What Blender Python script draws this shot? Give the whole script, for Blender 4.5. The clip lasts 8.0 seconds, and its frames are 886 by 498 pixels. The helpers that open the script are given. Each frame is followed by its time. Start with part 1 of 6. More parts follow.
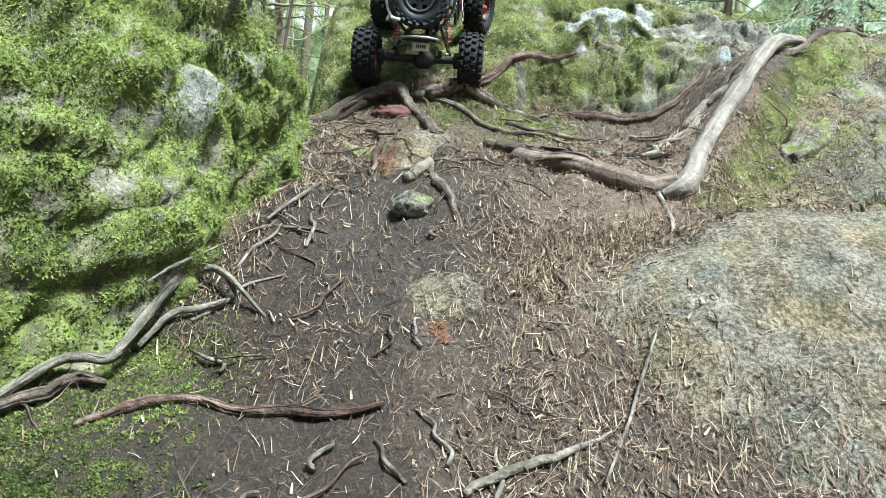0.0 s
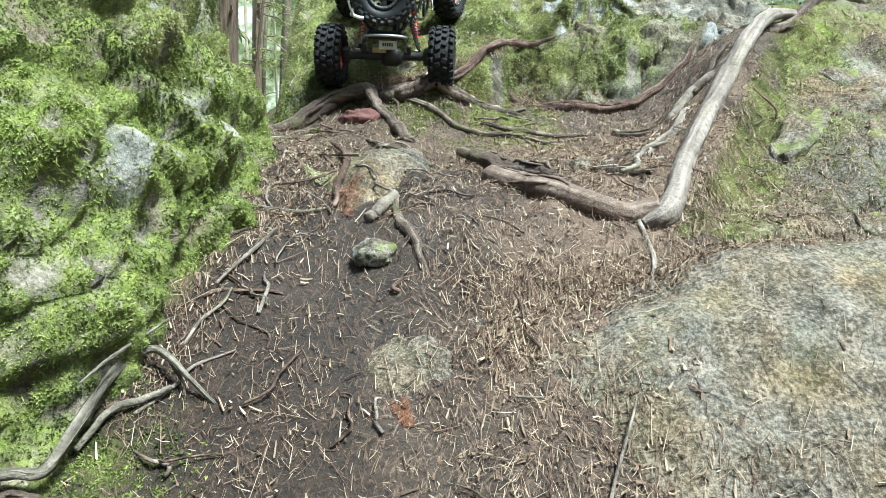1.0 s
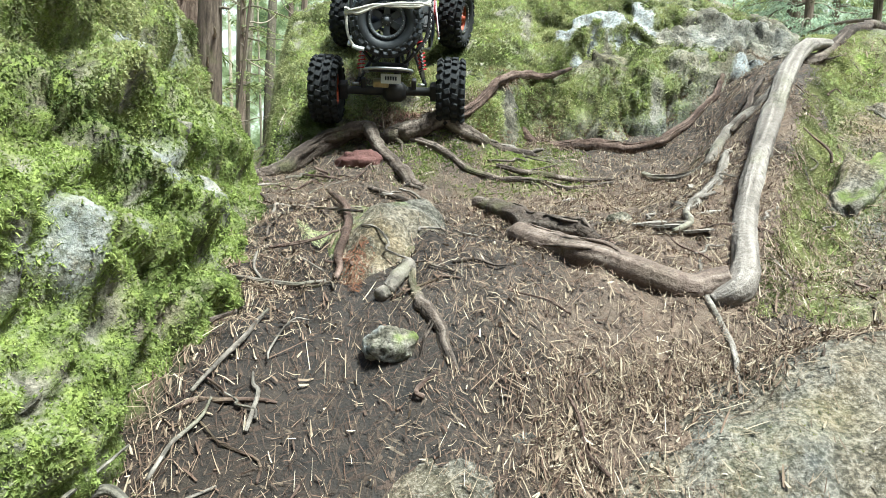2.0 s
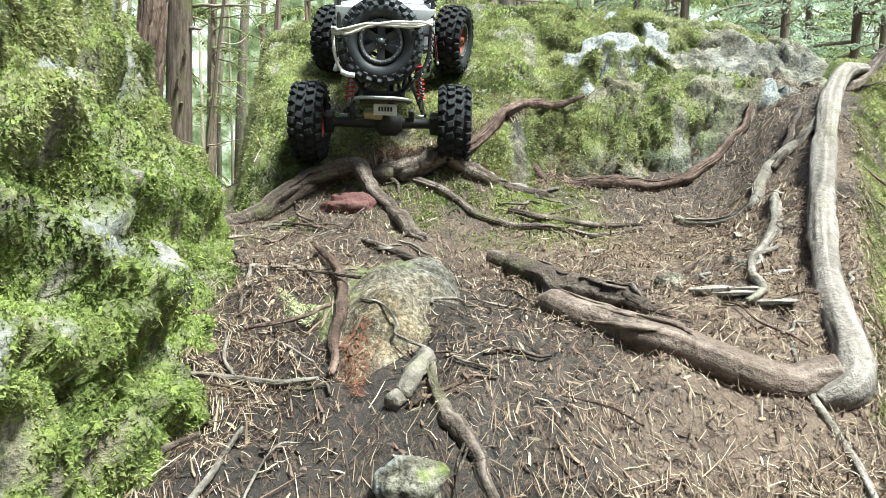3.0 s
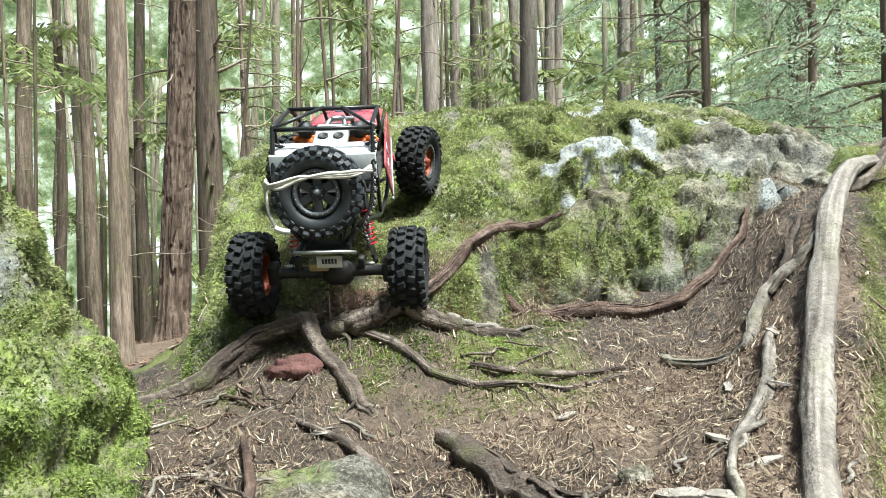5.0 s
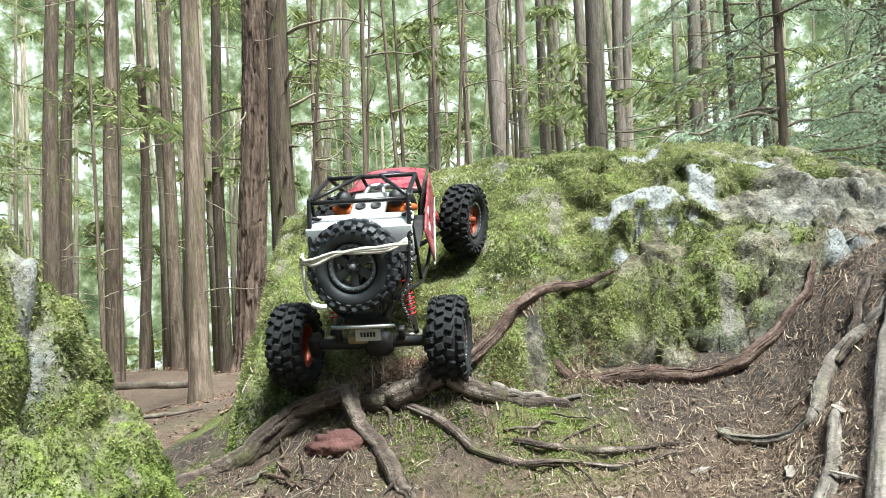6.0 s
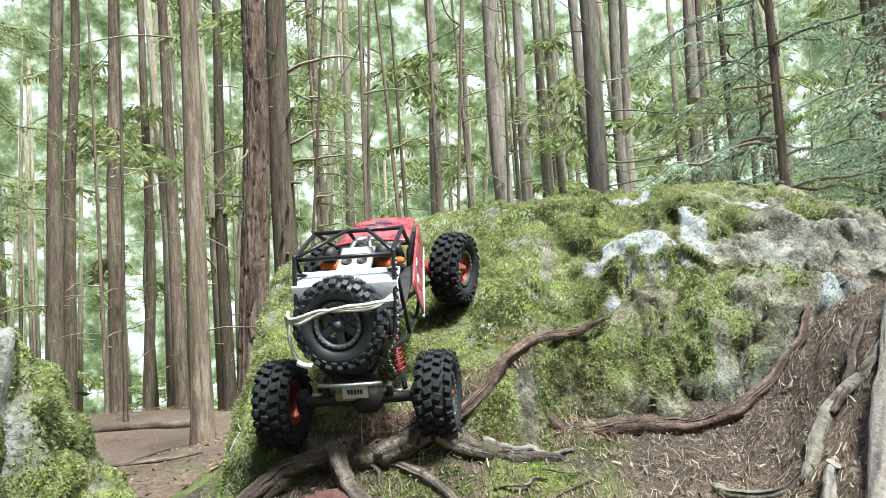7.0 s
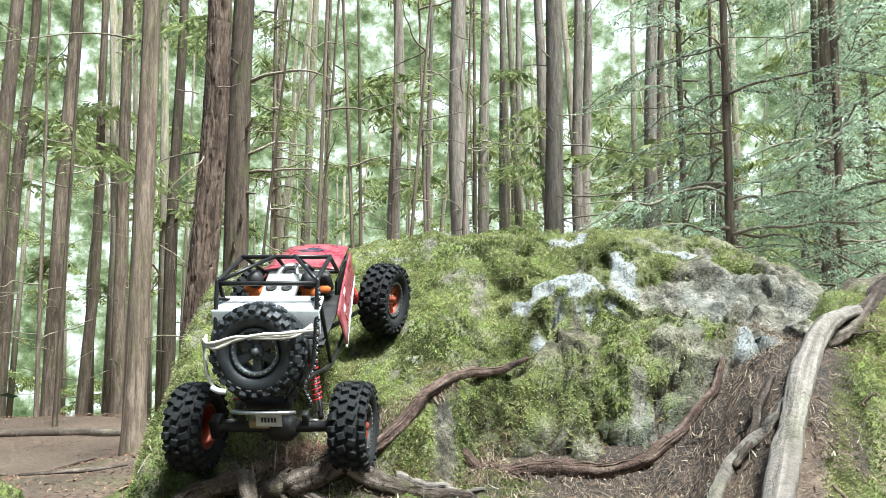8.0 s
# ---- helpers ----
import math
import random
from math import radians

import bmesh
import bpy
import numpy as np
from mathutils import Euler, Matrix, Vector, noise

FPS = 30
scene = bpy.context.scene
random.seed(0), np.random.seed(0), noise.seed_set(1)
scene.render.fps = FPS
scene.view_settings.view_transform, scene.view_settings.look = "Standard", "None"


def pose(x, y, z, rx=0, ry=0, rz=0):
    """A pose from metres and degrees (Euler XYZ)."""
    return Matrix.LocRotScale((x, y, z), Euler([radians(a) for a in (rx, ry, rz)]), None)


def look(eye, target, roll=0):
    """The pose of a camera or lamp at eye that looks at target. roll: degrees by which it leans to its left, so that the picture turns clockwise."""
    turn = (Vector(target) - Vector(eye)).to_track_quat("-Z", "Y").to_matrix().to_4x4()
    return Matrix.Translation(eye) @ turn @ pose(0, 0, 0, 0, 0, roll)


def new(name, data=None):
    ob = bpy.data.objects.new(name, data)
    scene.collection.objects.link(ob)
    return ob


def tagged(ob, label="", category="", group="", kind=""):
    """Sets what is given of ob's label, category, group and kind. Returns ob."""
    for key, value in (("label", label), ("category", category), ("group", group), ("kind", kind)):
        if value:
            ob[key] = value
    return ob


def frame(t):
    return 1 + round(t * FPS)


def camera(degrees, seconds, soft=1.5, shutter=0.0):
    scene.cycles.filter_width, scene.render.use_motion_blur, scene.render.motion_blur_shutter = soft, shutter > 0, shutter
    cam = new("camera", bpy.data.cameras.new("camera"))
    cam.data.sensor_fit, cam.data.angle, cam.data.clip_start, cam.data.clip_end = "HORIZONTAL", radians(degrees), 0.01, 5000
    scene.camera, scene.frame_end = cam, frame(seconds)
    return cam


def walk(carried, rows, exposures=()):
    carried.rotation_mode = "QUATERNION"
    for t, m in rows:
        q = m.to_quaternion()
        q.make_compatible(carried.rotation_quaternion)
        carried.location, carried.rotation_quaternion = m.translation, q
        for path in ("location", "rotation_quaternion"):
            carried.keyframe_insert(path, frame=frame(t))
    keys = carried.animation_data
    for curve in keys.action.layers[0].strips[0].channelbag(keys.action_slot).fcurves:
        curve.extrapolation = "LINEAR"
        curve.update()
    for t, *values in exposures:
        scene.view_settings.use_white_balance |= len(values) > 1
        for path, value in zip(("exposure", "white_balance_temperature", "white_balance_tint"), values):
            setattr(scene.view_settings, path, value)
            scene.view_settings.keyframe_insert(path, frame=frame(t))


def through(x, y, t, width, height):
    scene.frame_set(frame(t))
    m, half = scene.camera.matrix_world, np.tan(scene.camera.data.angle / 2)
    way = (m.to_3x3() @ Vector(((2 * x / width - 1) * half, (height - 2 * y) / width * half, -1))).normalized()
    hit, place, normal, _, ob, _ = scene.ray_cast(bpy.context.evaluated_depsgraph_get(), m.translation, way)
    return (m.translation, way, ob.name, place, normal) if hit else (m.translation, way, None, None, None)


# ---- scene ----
cam = camera(61.2, 8.0, soft=0.9)
METRES, EYE, TILT, LEAN, TURN = 1.1, 0.5, -3.0, -4.7, 0.0
ROWS = [
    (0.0, 0.0, 0.0, 0.0, 0.0, 0.0, 0.0),
    (0.5, 0.0129, 0.0274, 0.0706, -0.24, -3.02, 2.88),
    (1.0, 0.04, 0.0682, 0.1205, -0.36, -3.99, 2.49),
    (1.5, 0.0292, 0.1199, 0.1617, -0.85, -3.18, 3.53),
    (1.7, 0.0161, 0.1601, 0.166, -0.98, -2.93, 3.18),
    (2.8, -0.0358, 0.4339, 0.2184, -3.37, -0.97, 2.47),
    (3.0, -0.0413, 0.4369, 0.2285, -3.63, -0.98, 3.01),
    (3.5, -0.0642, 0.4331, 0.2668, -1.13, -0.18, 3.8),
    (4.0, -0.027, 0.4369, 0.3044, -0.09, 1.39, 5.86),
    (4.5, 0.0464, 0.4845, 0.3265, -0.62, 1.81, 5.89),
    (4.7, 0.0702, 0.5076, 0.3405, -1.04, 2.33, 6.42),
    (5.8, 0.1497, 0.5659, 0.4135, 4.69, 5.54, 6.71),
    (6.0, 0.1542, 0.5577, 0.4245, 5.51, 5.71, 7.22),
    (6.5, 0.1675, 0.5562, 0.4416, 6.45, 7.04, 7.89),
    (7.0, 0.1826, 0.5635, 0.4537, 5.97, 8.12, 8.18),
    (7.5, 0.2006, 0.5604, 0.466, 4.4, 8.99, 8.1),
    (8.0, 0.226, 0.5546, 0.467, 2.03, 9.28, 4.86),
]
walk(cam, [(t, pose(0, 0, EYE, TILT, LEAN, TURN) @ pose(METRES * x, METRES * y, METRES * z, 90 + pitch, roll, yaw)) for t, x, y, z, yaw, pitch, roll in ROWS],
     exposures=[(0.0, 1.55, 5450, -3), (1.5, 1.57, 5550, -3), (3.0, 1.70, 5700, -3), (3.8, 1.80, 5700, -4), (4.5, 1.66, 5750, -3), (5.8, 1.44, 5750, 0), (8.0, 1.46, 5600, 0)])

# ---- sky, sun ----
SUN_HEIGHT, SUN_TURN = 64.0, 130.0
world = bpy.data.worlds.new("world")
scene.world = world
world.use_nodes = True
wn = world.node_tree
sky = wn.nodes.new("ShaderNodeTexSky")
sky.sky_type, sky.sun_disc = "NISHITA", False
sky.sun_elevation, sky.sun_rotation = radians(SUN_HEIGHT), radians(SUN_TURN)
sky.air_density, sky.dust_density, sky.ozone_density = 1.0, 6.0, 0.5
wn.links.new(sky.outputs["Color"], wn.nodes["Background"].inputs["Color"])
wn.nodes["Background"].inputs["Strength"].default_value = 0.062
sun = new("sun", bpy.data.lights.new("sun", "SUN"))
sun.data.energy, sun.data.angle, sun.data.color = 4.2, radians(14), (1.0, 0.97, 0.90)
sun.matrix_world = look((3.0, -2.0, 9.7), (0, 1.5, 0.7))

# ---- shape of the land ----
def hash01(i, j, k):
    n = (i * 374761393 + j * 668265263 + k * 1274126177) & 0xFFFFFFFF
    n = ((n ^ (n >> 13)) * 1274126177) & 0xFFFFFFFF
    return ((n ^ (n >> 16)) & 0xFFFF) / 65535.0


def vnoise(x, y, z=0.0):
    """Smooth value noise, -1 to 1, on arrays."""
    x, y, z = np.broadcast_arrays(np.asarray(x, float), np.asarray(y, float), np.asarray(z, float))
    i, j, k = np.floor(x).astype(np.int64), np.floor(y).astype(np.int64), np.floor(z).astype(np.int64)
    u, v, w = x - i, y - j, z - k
    u, v, w = (a * a * (3 - 2 * a) for a in (u, v, w))
    total = 0
    for a in (0, 1):
        for b in (0, 1):
            for c in (0, 1):
                total = total + hash01(i + a, j + b, k + c) * (u if a else 1 - u) * (v if b else 1 - v) * (w if c else 1 - w)
    return total * 2 - 1


def fbm(x, y, z=0.0, octaves=4, gain=0.5):
    total, amp = 0, 1.0
    for o in range(octaves):
        f = 2.03 ** o
        total = total + amp * vnoise(np.asarray(x) * f + 17.3 * o, np.asarray(y) * f - 9.1 * o, np.asarray(z) * f + 4.7 * o)
        amp *= gain
    return total


def ss(a, b, x):
    t = np.clip((np.asarray(x, float) - a) / (b - a), 0, 1)
    return t * t * (3 - 2 * t)


def smin(a, b, k):
    h = np.clip(0.5 + 0.5 * (b - a) / k, 0, 1)
    return b * (1 - h) + a * h - k * h * (1 - h)


def bump(x, y, cx, cy, rx, ry, h, turn=0.0):
    c, s = math.cos(math.radians(turn)), math.sin(math.radians(turn))
    u, v = ((x - cx) * c + (y - cy) * s) / rx, (-(x - cx) * s + (y - cy) * c) / ry
    return h * np.exp(-(u * u + v * v))


TRAIL = ((-60, -6), (-3, -0.45), (0, -0.02), (0.5, 0.15), (0.73, 0.275), (0.9, 0.385), (1.05, 0.48), (1.2, 0.55), (1.45, 0.615),
         (1.7, 0.67), (1.9, 0.74), (2.1, 0.85), (2.5, 0.95), (3.2, 0.97), (6, 0.8), (12, 0.6), (30, 0.0), (60, -2))
HOLLOW = ((-60, -6), (-3, -0.5), (0, -0.1), (0.5, 0.1), (0.75, 0.26), (0.95, 0.4), (1.2, 0.54), (1.45, 0.6),
          (1.65, 0.62), (2.0, 0.57), (2.6, 0.46), (4, 0.27), (6, 0.02), (7.5, -0.04), (9.5, 0.11), (11, 0.0), (14, -0.6), (20, -2.0), (60, -6))


def along(knots, y):
    ys, zs = [k[0] for k in knots], [k[1] for k in knots]
    return sum(np.interp(np.asarray(y, float) + d, ys, zs) for d in (-0.08, -0.04, 0, 0.04, 0.08)) / 5


def ground_z(x, y):
    """Height of the forest floor and the trail."""
    x, y = np.asarray(x, float), np.asarray(y, float)
    w = ss(-0.75, -0.15, x - 0.1 * np.clip(y - 2, 0, 8))
    z = along(HOLLOW, y) * (1 - w) + along(TRAIL, y) * w
    z = z + 0.11 * ss(0.45, 0.85, x) * ss(1.25, 1.65, y) * (1 - 0.5 * ss(1.9, 2.4, y))
    z = z + bump(x, y, 1.25, 2.25, 0.45, 0.4, 0.12)
    z = z + bump(x, y, 0.02, 1.2, 0.09, 0.13, 0.035) + bump(x, y, 0.42, 1.62, 0.25, 0.2, -0.015)
    z = z + bump(x, y, 0.72, 1.84, 0.1, 0.13, 0.06) + bump(x, y, -0.02, 1.79, 0.22, 0.09, 0.05) + bump(x, y, 0.03, 1.80, 0.08, 0.045, 0.032)
    z = z + 0.18 * np.clip(x + 2.38, -1.2, 1.6) * ss(3.0, 6.0, y) * (1 - w)
    off, run = (x - 0.37) * 0.868 - (y - 1.158) * 0.496, (x - 0.37) * 0.496 + (y - 1.158) * 0.868
    z = z + np.interp(run, (-0.1, 0.0, 0.18, 0.36, 0.48, 0.64, 0.79, 0.9, 1.0), (0, 0.014, 0.030, 0.060, 0.068, 0.055, 0.034, 0.05, 0.0)) * ss(-0.26, -0.01, off) * (1 - ss(0.015, 0.11, off))
    z = z - 0.055 * ss(0.01, 0.08, off) * ss(0.05, 0.2, run) * ss(0.85, 0.5, run) + 0.012 * ss(0.1, 0.3, x) * ss(1.0, 1.2, y) * ss(1.8, 1.6, y)
    near = np.exp(-((x / 3) ** 2 + ((y - 1) / 3) ** 2))
    z = z + near * (0.014 * fbm(x * 5, y * 5, 1.5) + 0.012 * fbm(x * 24, y * 24, 7.5, 3))
    return z + (1 - near) * (0.10 * fbm(x * 0.6, y * 0.6, 3.3, 4))


def slab_z(x, y):
    """The pale flat rock beside the wheel tracks: above the soil in its middle, under it at its rim."""
    x, y = np.asarray(x, float), np.asarray(y, float)
    top = 0.41 + 0.56 * (y - 0.9) + 0.32 * np.clip(y - 0.9, -9, 0) - 0.42 * np.clip(y - 1.02, 0, 9) + 0.11 * (x - 0.3) - 0.06 * np.clip(x - 0.62, 0, 9)
    rim = np.hypot((x - 0.84 + 0.25 * (y - 0.85)) / 0.76, (y - 0.83) / 0.31) + 0.24 * fbm(x * 4.2, y * 4.2, 9.9, 4)
    top = top + 0.010 * fbm(x * 7, y * 7, 5.1, 4) + 0.004 * fbm(x * 30, y * 30, 2.2, 3)
    return top + 0.038 - 0.046 * ss(0.55, 1.0, rim) - 0.10 * ss(1.0, 1.4, rim)


def bank_z(x, y):
    """The mossy rock bank on the far side of the big root."""
    x, y = np.asarray(x, float), np.asarray(y, float)
    edge = x - (0.40 + 0.52 * np.clip(y - 1.2, 0, 0.8) + 0.6 * np.clip(1.15 - y, 0, 0.4)) + 0.07 * fbm(x * 4, y * 4, 3.1, 4) * ss(1.25, 1.1, y)
    rim = ss(0.0, 0.12, edge) * ss(0.78, 0.95, y + 0.12 * fbm(x * 3, y * 3, 8.8, 3)) * (1 - ss(2.3, 2.7, y)) * (1 - ss(1.8, 2.2, x))
    stepped = 0.022 * ss(-0.15, 0.15, fbm(x * 4.5 + y * 1.5, y * 3.2 - x, 6.6, 4)) + 0.012 * fbm(x * 9, y * 9, 2.4, 4)
    return ground_z(x, y) - 0.05 + rim * (0.068 + 1.4 * stepped)


def boulder_z(x, y):
    """The big mossy boulder that the truck climbs."""
    x, y = np.asarray(x, float), np.asarray(y, float)
    setback = ss(0.13, 0.28, x)
    front = 0.835 + 0.80 * (y - 1.87) + 0.02 * np.sin(6 * x) - 0.045 * setback
    front = front + bump(x, y, -0.05, 1.85, 0.22, 0.12, -0.02) + bump(x, y, -0.08, 2.04, 0.16, 0.1, -0.035) + bump(x, y, 0.0, 2.2, 0.2, 0.12, -0.03) + bump(x, y, 0.75, 2.12, 0.15, 0.15, 0.06) + bump(x, y, 0.22, 2.09, 0.15, 0.07, -0.05) + bump(x, y, 0.58, 2.05, 0.14, 0.08, 0.03) + bump(x, y, -0.2, 2.12, 0.09, 0.08, -0.02)
    foot = 0.80 + 3.0 * (y - 1.90 - 0.075 * setback) + 0.25 * ss(0.26, -0.05, x)
    front = smin(front, foot, 0.05)
    top = 1.235 - 0.15 * (x - 0.52) ** 2 - 0.05 * ss(0.75, 0.95, x) - 0.25 * np.clip(y - 2.5, 0, 9) ** 2
    left = 1.10 + 6.5 * (x + 0.375 + 0.22 * (y - 2.3))
    right = 1.13 - 1.6 * (x - 0.93 - 0.2 * (y - 2.2))
    back = 1.15 - 1.3 * (y - 2.95)
    z = smin(smin(front, top, 0.13), smin(smin(left, right, 0.1), back, 0.1), 0.12)
    z = z + bump(x, y, 0.425, 2.165, 0.13, 0.05, 0.030, 12) + bump(x, y, 0.36, 2.09, 0.05, 0.035, 0.02)
    z = z + bump(x, y, 0.74, 2.0, 0.055, 0.05, 0.05) + bump(x, y, 0.66, 2.3, 0.1, 0.06, 0.02)
    across, run = (y - 2.120) * 0.98 - (x - 0.415) * 0.20, (x - 0.415) * 0.98 + (y - 2.120) * 0.20
    z = z + 0.034 * ss(-0.010, 0.010, across + 0.012 * fbm(x * 16, y * 16, 0.5, 3)) * np.exp(-np.clip(across, 0, 9) / 0.07) * ss(0.17, 0.10, np.abs(run))
    across, run = (y - 2.17) * 0.97 + (x - 0.80) * 0.25, x - 0.80
    z = z + 0.030 * ss(-0.012, 0.012, across + 0.012 * fbm(x * 16, y * 16, 3.5, 3)) * np.exp(-np.clip(across, 0, 9) / 0.07) * ss(0.16, 0.08, np.abs(run))
    z = z + 0.010 * np.abs(fbm(x * 14, y * 14, 5.5, 3)) * ss(0.15, 0.4, x)
    ridged = 1 - np.abs(fbm(x * 5.2 + 3, y * 5.2 + x, 1.1, 4))
    lumps = (1 - np.abs(vnoise(x * 9 + 2, y * 9 + 0.5 * x, 2.6))) * (1 - np.abs(vnoise(x * 6.3 - 1, y * 7.1, 8.6)))
    return z + 0.020 * (ridged - 0.6) + 0.028 * (lumps - 0.45) * (0.6 + 0.6 * ss(0.15, 0.3, x)) + 0.015 * fbm(x * 9, y * 9, 3.7, 4) + 0.008 * fbm(x * 22, y * 22, 1.7, 3) + 0.004 * fbm(x * 40, y * 40, 8.3, 2)


def rock_z(x, y):
    """The half-buried rock between the wheel tracks."""
    x, y = np.asarray(x, float), np.asarray(y, float)
    rim = np.hypot((x + 0.062) / 0.105, (y - 1.37) / 0.20) + 0.22 * fbm(x * 9, y * 9, 2.1, 3)
    return ground_z(x, y) + 0.034 - 0.060 * np.clip(rim, 0, 2) ** 2 + 0.014 * fbm(x * 10, y * 10, 6.1, 4)


def land_z(x, y):
    """The highest of the surfaces that lie on one another."""
    x, y = np.asarray(x, float), np.asarray(y, float)
    if np.min(y) > 3.4 or np.max(x) < -1.5:
        return ground_z(x, y)
    return np.maximum(np.maximum(np.maximum(ground_z(x, y), rock_z(x, y)), boulder_z(x, y)), np.maximum(slab_z(x, y), np.where(np.asarray(x) > 0.3, bank_z(x, y), -9)))
# ---- end of the shape ----

# ---- materials ----
class Nodes:
    """Short names for building a node material."""

    def __init__(self, name):
        self.mat = bpy.data.materials.new(name)
        self.mat.use_nodes = True
        self.tree = self.mat.node_tree
        self.out = self.tree.nodes["Principled BSDF"]

    def add(self, kind, **values):
        n = self.tree.nodes.new(kind)
        for key, v in values.items():
            n.inputs[key.replace("_", " ")].default_value = v
        return n

    def link(self, a, b):
        self.tree.links.new(a, b)

    def where(self, scale=(1, 1, 1)):
        c = self.tree.nodes.new("ShaderNodeTexCoord")
        m = self.tree.nodes.new("ShaderNodeMapping")
        m.inputs["Scale"].default_value = scale
        self.link(c.outputs["Object"], m.inputs["Vector"])
        return m.outputs["Vector"]

    def turned(self, angle, scale):
        """Object coordinates turned about the upright axis, then stretched."""
        c = self.tree.nodes.new("ShaderNodeTexCoord")
        r = self.tree.nodes.new("ShaderNodeVectorRotate")
        r.rotation_type = "Z_AXIS"
        r.inputs["Angle"].default_value = angle
        m = self.tree.nodes.new("ShaderNodeMapping")
        m.inputs["Scale"].default_value = scale
        self.link(c.outputs["Object"], r.inputs["Vector"])
        self.link(r.outputs["Vector"], m.inputs["Vector"])
        return m.outputs["Vector"]

    def noise(self, scale, detail=4.0, rough=0.55, at=None, stretch=(1, 1, 1), distortion=0.0):
        n = self.add("ShaderNodeTexNoise", Scale=scale, Detail=detail, Roughness=rough, Distortion=distortion)
        self.link(at or self.where(stretch), n.inputs["Vector"])
        return n.outputs["Fac"]

    def ramp(self, fac, stops):
        r = self.tree.nodes.new("ShaderNodeValToRGB")
        while len(r.color_ramp.elements) < len(stops):
            r.color_ramp.elements.new(0.5)
        for e, (p, c) in zip(r.color_ramp.elements, stops):
            e.position, e.color = p, (c, c, c, 1) if isinstance(c, float) else (*c, 1)
        self.link(fac, r.inputs["Fac"])
        return r.outputs["Color"]

    def mix(self, fac, a, b, how="MIX"):
        m = self.tree.nodes.new("ShaderNodeMix")
        m.data_type, m.blend_type = "RGBA", how
        for sock, v in ((m.inputs[0], fac), (m.inputs[6], a), (m.inputs[7], b)):
            if isinstance(v, (int, float)):
                sock.default_value = v
            elif isinstance(v, tuple):
                sock.default_value = (*v, 1)
            else:
                self.link(v, sock)
        return m.outputs[2]

    def attr(self, name):
        a = self.tree.nodes.new("ShaderNodeAttribute")
        a.attribute_name = name
        return a.outputs["Fac"]

    def island(self):
        return self.tree.nodes.new("ShaderNodeNewGeometry").outputs["Random Per Island"]

    def one(self):
        return self.tree.nodes.new("ShaderNodeObjectInfo").outputs["Random"]

    def math(self, how, a, b):
        m = self.tree.nodes.new("ShaderNodeMath")
        m.operation = how
        for sock, v in ((m.inputs[0], a), (m.inputs[1], b)):
            if isinstance(v, (int, float)):
                sock.default_value = v
            else:
                self.link(v, sock)
        return m.outputs[0]

    def finish(self, colour, rough=0.8, metal=0.0, height=None, depth=0.002, strength=0.6, spec=None, sheen=0.0, through=0.0):
        for key, v in (("Base Color", colour), ("Roughness", rough), ("Metallic", metal)):
            if isinstance(v, tuple):
                self.out.inputs[key].default_value = (*v, 1)
            elif isinstance(v, (int, float)):
                self.out.inputs[key].default_value = v
            else:
                self.link(v, self.out.inputs[key])
        if spec is not None:
            self.out.inputs["Specular IOR Level"].default_value = spec
        if height is not None:
            b = self.add("ShaderNodeBump", Strength=strength, Distance=depth)
            self.link(height, b.inputs["Height"])
            self.link(b.outputs["Normal"], self.out.inputs["Normal"])
        if through:
            t = self.tree.nodes.new("ShaderNodeBsdfTranslucent")
            s = self.tree.nodes.new("ShaderNodeMixShader")
            s.inputs[0].default_value = through
            if not isinstance(colour, tuple):
                self.link(colour, t.inputs["Color"])
            else:
                t.inputs["Color"].default_value = (*colour, 1)
            self.link(self.out.outputs["BSDF"], s.inputs[1])
            self.link(t.outputs["BSDF"], s.inputs[2])
            self.link(s.outputs["Shader"], self.tree.nodes["Material Output"].inputs["Surface"])
        return self.mat


def soil_material():
    n = Nodes("soil")
    big, mid, fine = n.noise(2.2, 5), n.noise(18, 6, 0.65), n.noise(140, 4, 0.7)
    base = n.ramp(mid, [(0.25, (0.010, 0.008, 0.006)), (0.5, (0.036, 0.026, 0.018)), (0.75, (0.095, 0.068, 0.047))])
    base = n.mix(n.ramp(big, [(0.40, 0.0), (0.62, 0.6)]), base, (0.052, 0.038, 0.027))
    crumbs = n.ramp(fine, [(0.35, 0.35), (0.65, 1.25)])
    base = n.mix(1.0, base, crumbs, "MULTIPLY")
    dead = n.ramp(n.noise(30, 5, 0.75), [(0.3, (0.050, 0.032, 0.022)), (0.5, (0.160, 0.108, 0.073)), (0.7, (0.31, 0.225, 0.155))])
    base = n.mix(n.attr("litter"), base, dead)
    mat = None
    for turn, tone, edge in ((0.3, (0.17, 0.122, 0.085), 0.60), (1.15, (0.10, 0.062, 0.042), 0.58), (1.9, (0.25, 0.195, 0.14), 0.63), (2.7, (0.13, 0.087, 0.06), 0.58)):
        strand = n.noise(1.0, 3, 0.6, at=n.turned(turn, (330, 42, 60)), distortion=0.3)
        on = n.ramp(strand, [(edge, 0.0), (edge + 0.03, 0.85)])
        base = n.mix(on, base, tone)
        mat = on if mat is None else n.mix(0.5, mat, on)
    wet = n.mix(1.0, base, (0.46, 0.43, 0.40), "MULTIPLY")
    base = n.mix(n.attr("damp"), base, wet)
    base = n.mix(n.math("MULTIPLY", n.attr("moss"), n.ramp(mid, [(0.35, 0.0), (0.6, 1.0)])), base, (0.13, 0.15, 0.03))
    return n.finish(base, n.ramp(big, [(0.3, 0.65), (0.6, 0.95)]), height=n.mix(0.35, n.mix(0.4, mid, fine), mat), depth=0.014, strength=1.0)


